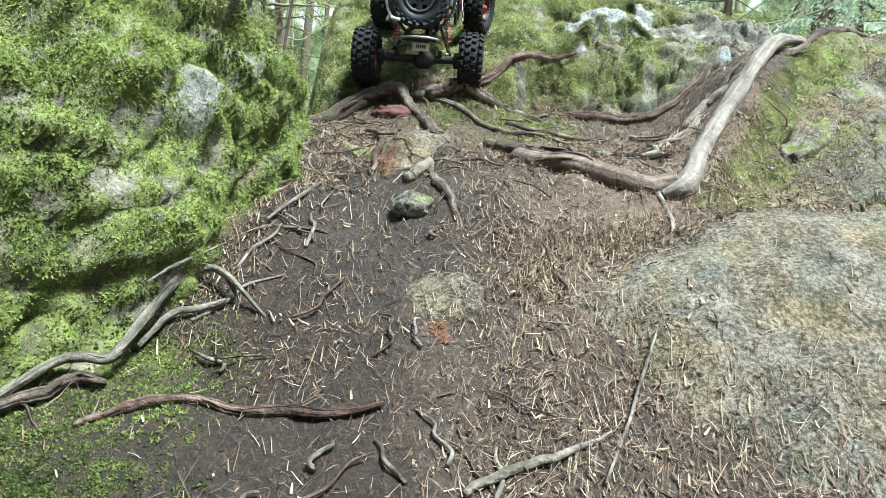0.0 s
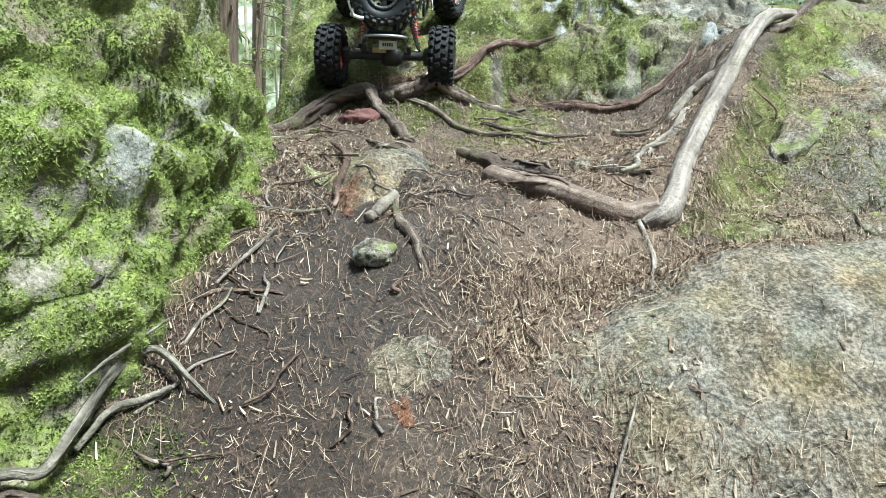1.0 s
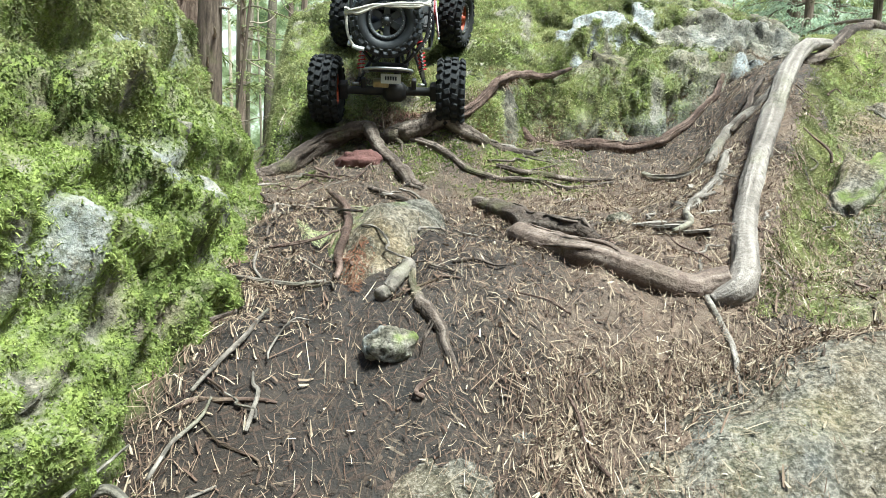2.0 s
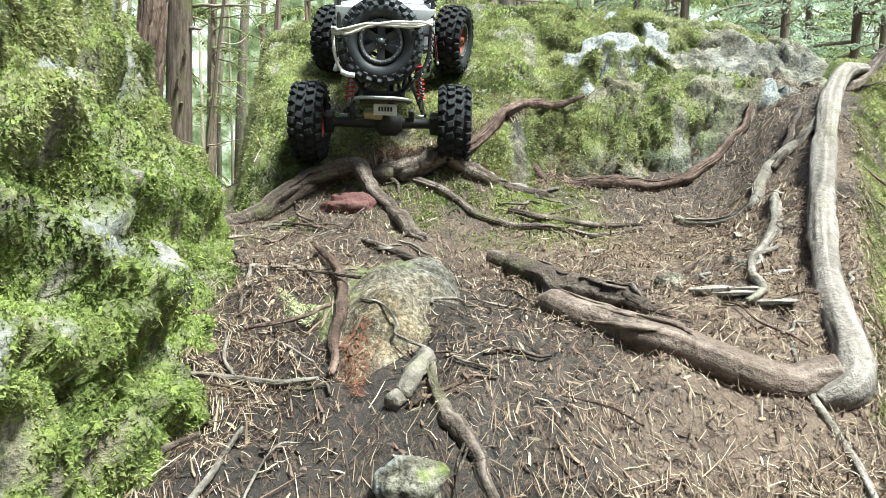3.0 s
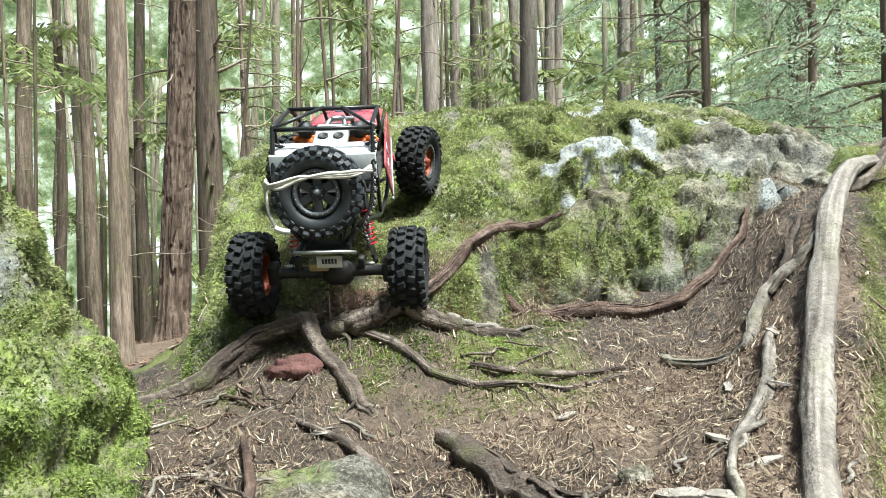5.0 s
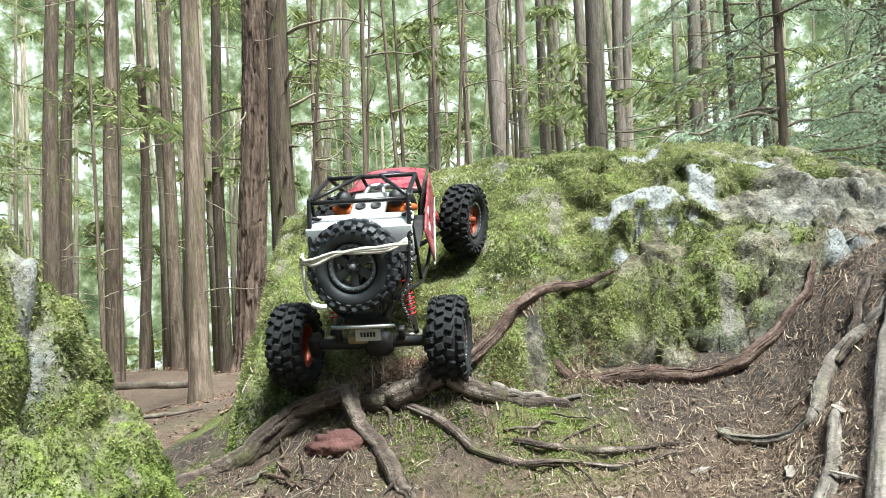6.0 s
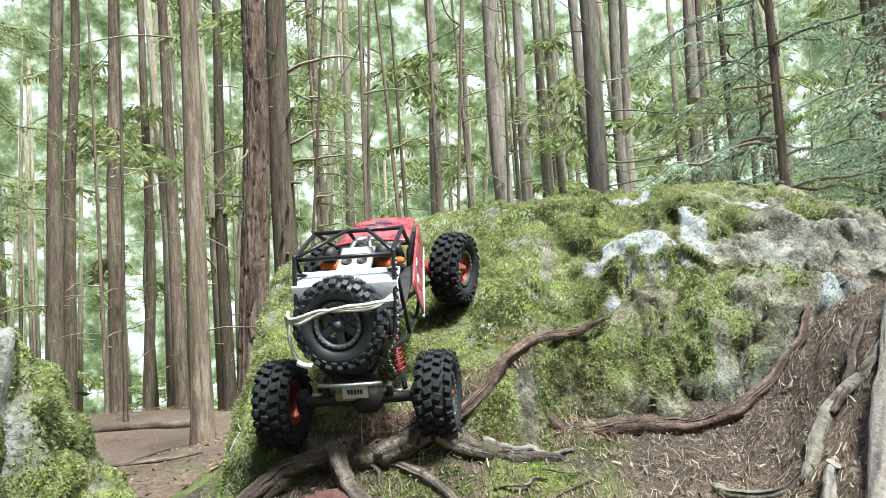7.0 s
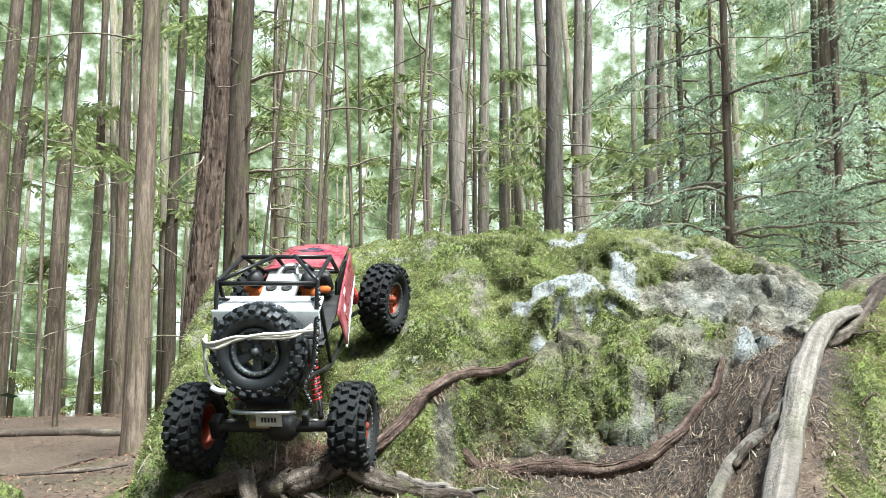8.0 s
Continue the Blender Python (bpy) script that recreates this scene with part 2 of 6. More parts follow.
def rock_material(name, pale=1.0, warm=0.0, crusty=0.5, grit=0.0):
    n = Nodes(name)
    big, mid, fine = n.noise(4.5, 6, 0.6), n.noise(26, 6, 0.68), n.noise(190, 4, 0.7)
    grey = n.ramp(mid, [(0.25, (0.040, 0.036, 0.027)), (0.42, (0.135, 0.123, 0.094)), (0.58, (0.245, 0.222, 0.182)), (0.8, (0.38, 0.348, 0.292))])
    stain = n.ramp(big, [(0.35, (0.62 + warm, 0.60, 0.52 - warm)), (0.6, (1.0 * pale, 1.0 * pale, 1.0 * pale))])
    base = n.mix(1.0, grey, stain, "MULTIPLY")
    base = n.mix(0.4 if grit else 1.0, base, n.ramp(n.noise(13, 6, 0.72, distortion=0.4), [(0.36, 0.42), (0.50, 1.0), (0.64, 1.35)]), "MULTIPLY")
    speck = n.ramp(fine, [(0.34, 0.40), (0.5, 1.0), (0.66, 1.5)])
    base = n.mix(1.0, base, speck, "MULTIPLY")
    lichen = n.math("MULTIPLY", n.attr("lichen"), n.ramp(n.noise(60, 5, 0.75), [(0.34, 0.0), (0.52, 0.9)]))
    base = n.mix(lichen, base, n.mix(n.ramp(fine, [(0.3, 0.0), (0.7, 1.0)]), (0.20, 0.21, 0.205), (0.44, 0.455, 0.445)))
    crust = n.ramp(n.noise(38, 5, 0.75, distortion=0.8), [(0.56, 0.0), (0.62, crusty)])
    base = n.mix(crust, base, (0.20, 0.22, 0.13))
    pits = n.ramp(n.noise(85, 5, 0.75), [(0.37, 0.7), (0.46, 0.0)])
    base = n.mix(pits, base, (0.022, 0.022, 0.014))
    if grit:
        grain = n.noise(190, 5, 0.85)
        base = n.mix(n.ramp(grain, [(0.40, grit), (0.48, 0.0)]), base, (0.036, 0.030, 0.022))
        base = n.mix(n.ramp(grain, [(0.53, 0.0), (0.60, grit)]), base, (0.28, 0.25, 0.215))
    film = n.math("MULTIPLY", n.attr("moss"), n.ramp(n.noise(75, 5, 0.7), [(0.30, 0.0), (0.55, 1.0)]))
    green = n.ramp(n.noise(55, 4, 0.7), [(0.28, (0.046, 0.062, 0.014)), (0.5, (0.135, 0.17, 0.036)), (0.75, (0.27, 0.31, 0.08))])
    base = n.mix(film, base, green)
    return n.finish(base, 0.93, height=n.mix(0.45, mid, fine), depth=0.010, strength=0.9, spec=0.25)


def moss_material(name, dark, mid, light):
    n = Nodes(name)
    patch, dry = n.noise(7, 5, 0.7), n.noise(17, 4, 0.6)
    base = n.mix(n.ramp(n.island(), [(0.0, 0.0), (1.0, 1.0)]), mid, light)
    base = n.mix(n.ramp(patch, [(0.40, 0.9), (0.57, 0.0)]), base, dark)
    base = n.mix(n.ramp(dry, [(0.54, 0.0), (0.66, 0.55)]), base, tuple(0.5 * (a + b) for a, b in zip(light, (0.34, 0.30, 0.14))))
    base = n.mix(n.ramp(n.noise(33, 4, 0.7), [(0.57, 0.0), (0.66, 0.4)]), base, (0.13, 0.10, 0.045))
    return n.finish(base, 0.75, spec=0.2, through=0.4)


def bark_material(name, dark, mid, light, stretch, scale, depth=0.012, green=0.0):
    n = Nodes(name)
    streak = n.noise(scale, 6, 0.65, stretch=stretch, distortion=0.6)
    fine = n.noise(scale * 6, 4, 0.7, stretch=stretch)
    base = n.ramp(streak, [(0.28, dark), (0.5, mid), (0.72, light)])
    base = n.mix(1.0, base, n.ramp(fine, [(0.3, 0.6), (0.7, 1.25)]), "MULTIPLY")
    base = n.mix(1.0, base, n.ramp(n.one(), [(0.0, 0.62), (1.0, 1.3)]), "MULTIPLY")
    if green:
        base = n.mix(n.ramp(n.noise(2.6, 5, 0.7), [(0.5, 0.0), (0.7, green)]), base, (0.11, 0.14, 0.035))
    return n.finish(base, 0.92, height=n.mix(0.35, streak, fine), depth=depth, strength=0.9, spec=0.2)


def root_material(name, dark, mid, light, green=0.2, depth=0.008):
    n = Nodes(name)
    grain, blot, fine = n.noise(30, 6, 0.65, distortion=1.2), n.noise(9, 4, 0.6), n.noise(160, 4, 0.7)
    base = n.ramp(n.mix(0.5, grain, n.attr("grain")), [(0.30, dark), (0.5, mid), (0.70, light)])
    base = n.mix(1.0, base, n.ramp(fine, [(0.3, 0.62), (0.7, 1.22)]), "MULTIPLY")
    base = n.mix(n.ramp(blot, [(0.56, 0.0), (0.66, green)]), base, (0.13, 0.15, 0.04))
    base = n.mix(n.ramp(n.noise(55, 3, 0.6, distortion=0.5), [(0.62, 0.0), (0.68, 0.8)]), base, dark)
    base = n.mix(n.ramp(n.noise(6, 4, 0.7), [(0.45, 0.0), (0.7, 0.5)]), base, mid)
    return n.finish(base, 0.82, height=n.mix(0.5, n.attr("grain"), fine), depth=depth, strength=1.0, spec=0.3)


def flake_material(name, stops, rough=0.8, through=0.0):
    n = Nodes(name)
    return n.finish(n.ramp(n.island(), stops), rough, spec=0.25, through=through)


def plain_material(name, colour, rough, metal=0.0, grime=0.35, scale=60, dirt=(0.09, 0.07, 0.05), spec=None):
    """Painted, moulded or metal surface with dust and scuffs."""
    n = Nodes(name)
    dust = n.ramp(n.noise(scale, 6, 0.7), [(0.42, 0.0), (0.72, grime)])
    fine = n.noise(scale * 7, 3, 0.7)
    base = n.mix(dust, n.mix(n.ramp(fine, [(0.3, 0.0), (0.8, 0.25)]), colour, tuple(c * 0.7 for c in colour)), dirt)
    return n.finish(base, n.math("ADD", n.math("MULTIPLY", dust, 0.5), rough), metal, height=fine, depth=0.0004, strength=0.4, spec=spec)


SOIL = soil_material()
ROCK, SLAB_ROCK = rock_material("mossy_rock", 0.84, 0.02, 0.3), rock_material("slab_rock", 0.54, 0.12, 0.05, 0.5)
MOSS = moss_material("cushion_moss", (0.062, 0.084, 0.026), (0.20, 0.255, 0.062), (0.39, 0.45, 0.15))
OLIVE_MOSS = moss_material("thin_olive_moss", (0.060, 0.066, 0.020), (0.19, 0.20, 0.060), (0.34, 0.35, 0.13))
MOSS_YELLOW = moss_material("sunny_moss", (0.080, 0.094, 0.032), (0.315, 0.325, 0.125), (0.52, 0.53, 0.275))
BARK = bark_material("smooth_bark", (0.050, 0.038, 0.029), (0.145, 0.109, 0.081), (0.27, 0.212, 0.164), (1, 1, 0.12), 22, 0.010, 0.35)
# Far trunks: distance haze put into a paler bark; the green is moss.
FAR_BARK = bark_material("hazed_mossy_bark", (0.085, 0.072, 0.052), (0.19, 0.162, 0.118), (0.31, 0.27, 0.20), (1, 1, 0.12), 18, 0.010, 0.6)
PALE_BARK = bark_material("pale_grey_bark", (0.105, 0.088, 0.072), (0.235, 0.196, 0.162), (0.37, 0.32, 0.27), (1, 1, 0.12), 20, 0.008, 0.25)
PLATE_BARK = bark_material("plated_bark", (0.028, 0.019, 0.014), (0.15, 0.105, 0.078), (0.30, 0.225, 0.175), (1, 1, 0.16), 14, 0.06)
DEAD_WOOD = bark_material("dead_branch", (0.10, 0.085, 0.06), (0.24, 0.20, 0.15), (0.42, 0.38, 0.30), (1, 1, 1), 40, 0.003, 0.5)
PALE_ROOT = root_material("pale_root", (0.050, 0.041, 0.033), (0.18, 0.153, 0.127), (0.36, 0.32, 0.272), 0.2)
GREY_ROOT = root_material("grey_root", (0.050, 0.043, 0.033), (0.155, 0.138, 0.108), (0.31, 0.28, 0.225), 0.3)
LOG_ROOT = root_material("smooth_log_root", (0.050, 0.034, 0.026), (0.155, 0.112, 0.088), (0.33, 0.265, 0.22), 0.08, 0.007)
BLEACHED_ROOT = root_material("bleached_root", (0.085, 0.070, 0.058), (0.215, 0.183, 0.156), (0.36, 0.318, 0.276), 0.15, 0.008)
BROWN_ROOT = root_material("brown_root", (0.016, 0.012, 0.009), (0.090, 0.066, 0.051), (0.30, 0.245, 0.20), 0.3, 0.012)
RED_ROOT = root_material("red_root", (0.022, 0.013, 0.009), (0.100, 0.062, 0.046), (0.28, 0.20, 0.16), 0.15, 0.012)
NEEDLES = flake_material("needle_litter", [(0.0, (0.040, 0.027, 0.019)), (0.30, (0.120, 0.075, 0.052)), (0.68, (0.215, 0.160, 0.110)), (0.93, (0.33, 0.265, 0.185)), (1.0, (0.46, 0.40, 0.30))])
# Hemlock leaves raised above leaf colour: haze glare put into the base.
LEAFY = flake_material("haze_lifted_foliage", [(0.0, (0.24, 0.32, 0.21)), (0.5, (0.40, 0.50, 0.34)), (1.0, (0.60, 0.68, 0.49))], 0.55, 0.55)
# Dark copy of the leaf colour with shade put in, for the unseen woods.
LEAFY_DEEP = flake_material("shade_dark_foliage", [(0.0, (0.035, 0.06, 0.03)), (0.5, (0.06, 0.095, 0.045)), (1.0, (0.10, 0.14, 0.07))], 0.6, 0.3)
# Distance haze is put into this leaf colour for the boughs further off.
LEAFY_PALE = flake_material("hazed_foliage", [(0.0, (0.10, 0.125, 0.045)), (0.5, (0.22, 0.26, 0.095)), (1.0, (0.40, 0.43, 0.19))], 0.6, 0.5)
PINK_MOSS = moss_material("dead_pink_moss", (0.16, 0.06, 0.06), (0.34, 0.15, 0.14), (0.52, 0.30, 0.27))
DEAD_MOSS = moss_material("dead_brown_moss", (0.045, 0.027, 0.018), (0.17, 0.095, 0.062), (0.36, 0.24, 0.17))
RED_STONE = root_material("red_stone", (0.10, 0.045, 0.038), (0.20, 0.098, 0.084), (0.29, 0.17, 0.15), 0.0)
LITTER = flake_material("leaf_litter", [(0.0, (0.055, 0.028, 0.018)), (0.5, (0.155, 0.085, 0.055)), (1.0, (0.29, 0.19, 0.13))])
DRY_FROND = flake_material("dry_frond", [(0.0, (0.060, 0.026, 0.014)), (1.0, (0.175, 0.080, 0.042))])
GREEN_FROND = flake_material("green_frond", [(0.0, (0.14, 0.16, 0.07)), (1.0, (0.34, 0.34, 0.18))])


# ---- helpers of this place ----
def np_mesh(name, verts, faces, material, smooth=True):
    """A mesh from arrays of vertices and of triangles or quads."""
    verts, faces = np.asarray(verts, np.float32), np.asarray(faces, np.int32)
    me = bpy.data.meshes.new(name)
    k = faces.shape[1]
    me.vertices.add(len(verts))
    me.vertices.foreach_set("co", verts.ravel())
    me.loops.add(faces.size)
    me.loops.foreach_set("vertex_index", faces.ravel())
    me.polygons.add(len(faces))
    me.polygons.foreach_set("loop_start", np.arange(0, faces.size, k, dtype=np.int32))
    me.polygons.foreach_set("use_smooth", np.full(len(faces), smooth))
    me.materials.append(material)
    me.update(calc_edges=True)
    return me


def float_attr(me, name, values):
    a = me.attributes.new(name, "FLOAT", "POINT")
    a.data.foreach_set("value", np.asarray(values, np.float32).ravel())


def child(ob, parent):
    ob.parent = parent
    return ob


def part(name, bm, material, parent, label="", smooth=True):
    """Links a bmesh as one mesh object under a thing or a part."""
    me = bpy.data.meshes.new(name)
    bm.normal_update()
    for f in bm.faces:
        f.smooth = smooth
    bm.to_mesh(me)
    bm.free()
    me.materials.append(material)
    return tagged(child(new(name, me), parent), label)


def grid_faces(rows, cols, wrap=False):
    i = np.arange(rows - 1)[:, None] * cols
    j = np.arange(cols if wrap else cols - 1)[None, :]
    k = (j + 1) % cols
    return np.stack([i + j, i + k, i + cols + k, i + cols + j], -1).reshape(-1, 4)


def spline(points, steps):
    """A smooth line through points (Catmull-Rom)."""
    p = np.asarray(points, float)
    p = np.vstack([2 * p[0] - p[1], p, 2 * p[-1] - p[-2]])
    out = []
    for i in range(1, len(p) - 2):
        for t in np.arange(steps) / steps:
            a, b, c, d = p[i - 1], p[i], p[i + 1], p[i + 2]
            out.append(0.5 * (2 * b + (c - a) * t + (2 * a - 5 * b + 4 * c - d) * t * t + (3 * b - a - 3 * c + d) * t ** 3))
    return np.array(out + [p[-2]])


def sweep(line, radii, sides=10, rough=0.0, seed=0.0, flat=1.0):
    """Vertices, quads and a grain value of a tube along a line."""
    line = np.asarray(line, float)
    n = len(line)
    radii = np.interp(np.linspace(0, 1, n), np.linspace(0, 1, len(radii)), radii) if np.ndim(radii) else np.full(n, radii)
    tang = np.gradient(line, axis=0)
    tang /= np.linalg.norm(tang, axis=1)[:, None] + 1e-9
    side = np.cross(tang[0], (0.0, 0.0, 1.0) if abs(tang[0][2]) < 0.9 else (1.0, 0.0, 0.0))
    sides_v = []
    for t in tang:
        side = side - t * np.dot(side, t)
        side = side / (np.linalg.norm(side) + 1e-9)
        sides_v.append(side)
    s = np.array(sides_v)
    u = np.cross(s, tang)
    a = np.linspace(0, 2 * math.pi, sides, endpoint=False)
    run = np.concatenate([[0], np.cumsum(np.linalg.norm(np.diff(line, axis=0), axis=1))])
    A, L = np.meshgrid(a, run)
    big = max(radii.max(), 1e-4)
    grain = 0.55 * fbm(np.cos(A) * 2.6 + seed, np.sin(A) * 2.6 - seed, L * 0.16 / big, 3) + 0.9 * (np.abs(vnoise(np.cos(A) * 4.5 - seed, np.sin(A) * 4.5, L * 0.09 / big)) - 0.3)
    r = radii[:, None] * (1 + rough * grain + rough * 0.45 * vnoise(L * 0.35 / big, seed, np.cos(A)) + rough * 0.35 * vnoise(L * 0.9 / big, seed + 5, np.sin(A)) + rough * 0.14 * vnoise(L * 1.2 / big, np.cos(A) * 5 + seed, np.sin(A) * 5))
    v = line[:, None] + s[:, None] * (np.cos(A) * r)[..., None] + u[:, None] * (np.sin(A) * r * flat)[..., None]
    verts = np.vstack([v.reshape(-1, 3), line[:1], line[-1:]])
    f = grid_faces(n, sides, True)
    caps = []
    for i in range(sides):
        j = (i + 1) % sides
        caps += [(n * sides, j, i, i), (n * sides + 1, (n - 1) * sides + i, (n - 1) * sides + j, (n - 1) * sides + j)]
    tri = [c[:3] for c in caps]
    return verts, f, np.array(tri), np.concatenate([(0.5 + 0.5 * grain).ravel(), [0.5, 0.5]])


def tube_mesh(name, line, radii, material, sides=10, rough=0.0, seed=0.0, flat=1.0):
    v, f, caps, g = sweep(line, radii, sides, rough, seed, flat)
    tris = np.vstack([f[:, [0, 1, 2]], f[:, [0, 2, 3]], caps])
    me = np_mesh(name, v, tris, material)
    float_attr(me, "grain", np.clip(g, 0, 1))
    return me


def joined(pieces):
    """One pair of arrays out of many (vertices, triangles)."""
    vs, fs, n = [], [], 0
    for v, f in pieces:
        vs.append(v)
        fs.append(np.asarray(f) + n)
        n += len(v)
    return np.vstack(vs), np.vstack(fs)


def sheet(xs, ys, height):
    """A grid of vertices with its quads over plan coordinates."""
    X, Y = np.meshgrid(xs, ys)
    Z = height(X, Y)
    return np.stack([X, Y, Z], -1).reshape(-1, 3), grid_faces(len(ys), len(xs))


def face_areas(v, f):
    a, b, c = v[f[:, 0]], v[f[:, 1]], v[f[:, 2]]
    n = np.cross(b - a, c - a)
    size = np.linalg.norm(n, axis=1)
    return size / 2, n / (size[:, None] + 1e-12)


def sprigs(rng, v, quads, weight, count, length, leaves, spread, width=0.22, corners=4, droop=0.18):
    """Small tufts of pointed leaves that grow out of a surface where weight is high."""
    f = np.vstack([quads[:, [0, 1, 2]], quads[:, [0, 2, 3]]])
    area, normal = face_areas(v, f)
    p = area * weight[f].mean(1)
    pick = rng.choice(len(f), count, p=p / p.sum())
    r1, r2 = np.sqrt(rng.random(count)), rng.random(count)
    a, b, c = v[f[pick, 0]], v[f[pick, 1]], v[f[pick, 2]]
    at = a * (1 - r1)[:, None] + b * (r1 * (1 - r2))[:, None] + c * (r1 * r2)[:, None]
    nor = normal[pick]
    nor = np.where(nor[:, 2:] < -0.3, -nor, nor)
    grow = nor + np.array([0, 0, 0.35])
    size = length * rng.uniform(0.5, 1.3, count)
    clump = 0.6 + 0.7 * (0.5 + 0.5 * fbm(at[:, 0] * 28, at[:, 1] * 28, at[:, 2] * 28, 2))
    size = size * clump
    V = []
    for k in range(leaves):
        d = grow + spread * rng.normal(size=(count, 3))
        d /= np.linalg.norm(d, axis=1)[:, None]
        s = np.cross(d, rng.normal(size=(count, 3)))
        s /= np.linalg.norm(s, axis=1)[:, None] + 1e-9
        root = at - nor * (0.12 * length) + d * (size * 0.12 * k / leaves)[:, None]
        w = (size * width)[:, None]
        mid = root + d * (size * 0.45)[:, None]
        tip = root + d * size[:, None] - np.array([0, 0, 1]) * (size * droop)[:, None]
        V.append(np.stack([root, mid + s * w, tip, mid - s * w] if corners == 4 else [root - s * w * 0.7, root + s * w * 0.7, tip], 1))
    V = np.concatenate(V).reshape(-1, 3)
    return V, np.arange(len(V)).reshape(-1, corners)



def spray(rng, start, way, length, droop=0.4, gap=0.045, leaf=0.06, tilt=0.9, wide=0.19, hang=0.15):
    """A flat feathery conifer twig: narrow leaflets in two rows along a drooping stem."""
    way = np.array(way, float) / np.linalg.norm(way)
    side = np.cross(way, (0, 0, 1))
    side /= np.linalg.norm(side) + 1e-9
    n = max(4, int(length / gap))
    t = np.linspace(0.08, 1, n)
    stem = np.array(start) + way * (t * length)[:, None] - np.array([0, 0, 1]) * (droop * length * t * t)[:, None]
    V = []
    for sgn in (-1, 1):
        d = side * sgn * 0.85 + way * 0.6 + rng.normal(0, 0.14, (n, 3)) - np.array([0, 0, hang])
        d /= np.linalg.norm(d, axis=1)[:, None]
        size = leaf * (1.15 - 0.75 * t) * rng.uniform(0.7, 1.3, n)
        w = np.cross(d, (0, 0, 1.0)) + rng.normal(0, tilt, (n, 3))
        w /= np.linalg.norm(w, axis=1)[:, None]
        w = w * (size * wide)[:, None]
        V.append(np.stack([stem, stem + d * (size * 0.55)[:, None] + w, stem + d * size[:, None], stem + d * (size * 0.55)[:, None] - w], 1))
    V = np.concatenate(V).reshape(-1, 3)
    q = np.arange(len(V)).reshape(-1, 4)
    return V, np.vstack([q[:, [0, 1, 2]], q[:, [0, 2, 3]]])


# ---- ground ----
RNG = np.random.default_rng(7)


def widening(lo, hi, step, far, growth=1.16):
    """Coordinates that lie close between lo and hi and wider outside."""
    mid = list(np.arange(lo, hi, step))
    out, s = [hi], step
    while out[-1] < far:
        s *= growth
        out.append(out[-1] + s)
    back, s = [lo], step
    while back[-1] > -far:
        s *= growth
        back.append(back[-1] - s)
    return np.array(back[:0:-1] + mid + out)


def make_ground():
    xs, ys = widening(-0.9, 1.4, 0.014, 70, 1.18), widening(0.3, 2.3, 0.014, 90, 1.18)
    v, f = sheet(xs, ys, ground_z)
    me = np_mesh("ground", v, f, SOIL)
    green = ss(0.3, 0.7, fbm(v[:, 0] * 1.5, v[:, 1] * 1.5, 4.2, 3)) * ss(2.5, 4.0, np.hypot(v[:, 0] - 0.2, v[:, 1] - 1.2)) * ss(7.0, 5.0, np.hypot(v[:, 0] - 0.2, v[:, 1] - 1.2)) * 0.8
    green = np.maximum(green, 0.8 * ss(0.0, 0.6, fbm(v[:, 0] * 14, v[:, 1] * 14, 8.2, 4)) * ss(-0.2, -0.32, v[:, 0]) * ss(2.0, 1.5, v[:, 1]))
    green = np.maximum(green, ss(-0.1, 0.5, fbm(v[:, 0] * 11, v[:, 1] * 11, 2.6, 3)) * ss(0.36, 0.2, v[:, 0]) * ss(1.6, 1.76, v[:, 1]) * ss(2.1, 2.0, v[:, 1]))
    float_attr(me, "moss", green)
    edge = 0.10 * fbm(v[:, 0] * 7, v[:, 1] * 7, 5.1, 4)
    float_attr(me, "damp", ss(0.14, 0.02, v[:, 0] + edge - 0.08 * ss(1.2, 1.4, v[:, 1])) * ss(1.62, 1.45, v[:, 1] + edge))
    float_attr(me, "litter", ss(2.2, 3.2, np.hypot(v[:, 0] - 0.3, v[:, 1] - 0.9)) * (0.55 + 0.45 * fbm(v[:, 0] * 3, v[:, 1] * 3, 1.2, 3)) + 0.75 * (ss(0.02, 0.25, v[:, 0]) * ss(0.75, 0.95, v[:, 1]) + 0.3 * ss(1.3, 1.6, v[:, 1]) * ss(0.2, 0.02, v[:, 0])) * ss(1.84, 1.68, v[:, 1]) * ss(-0.7, 0.5, fbm(v[:, 0] * 9, v[:, 1] * 9, 3.2, 3)))
    tagged(new("ground", me), "dark damp forest soil trail scattered with brown needles", "ground", kind="structure")


def boulder_carve(v):
    """Cracks, undercuts and pits that go into the boulder's face."""
    x, y, z = v[:, 0], v[:, 1], v[:, 2]
    face = ss(0.18, 0.30, x) * ss(2.45, 2.30, y)
    deep = 0.026 * (1 - ss(0.0, 0.14, np.abs(fbm(x * 6.5 + 0.8 * z, y * 4, z * 7, 3)))) * face
    deep = deep + 0.016 * (1 - ss(0.0, 0.28, np.abs(fbm(x * 17, y * 12, z * 15, 2)))) * (0.35 + 0.65 * face)
    deep = deep + 0.006 * ss(0.2, 0.7, fbm(x * 30, y * 30, z * 30, 2)) * (0.3 + 0.7 * face)
    for cx, cy, k in ((0.415, 2.120, 0.20), (0.80, 2.17, -0.25)):
        across, run = (y - cy) * 0.93 - (x - cx) * k, (x - cx) * 0.93 + (y - cy) * k
        deep = deep + 0.010 * ss(-0.055, -0.012, across) * ss(0.004, -0.008, across) * ss(0.16, 0.09, np.abs(run))
    return deep


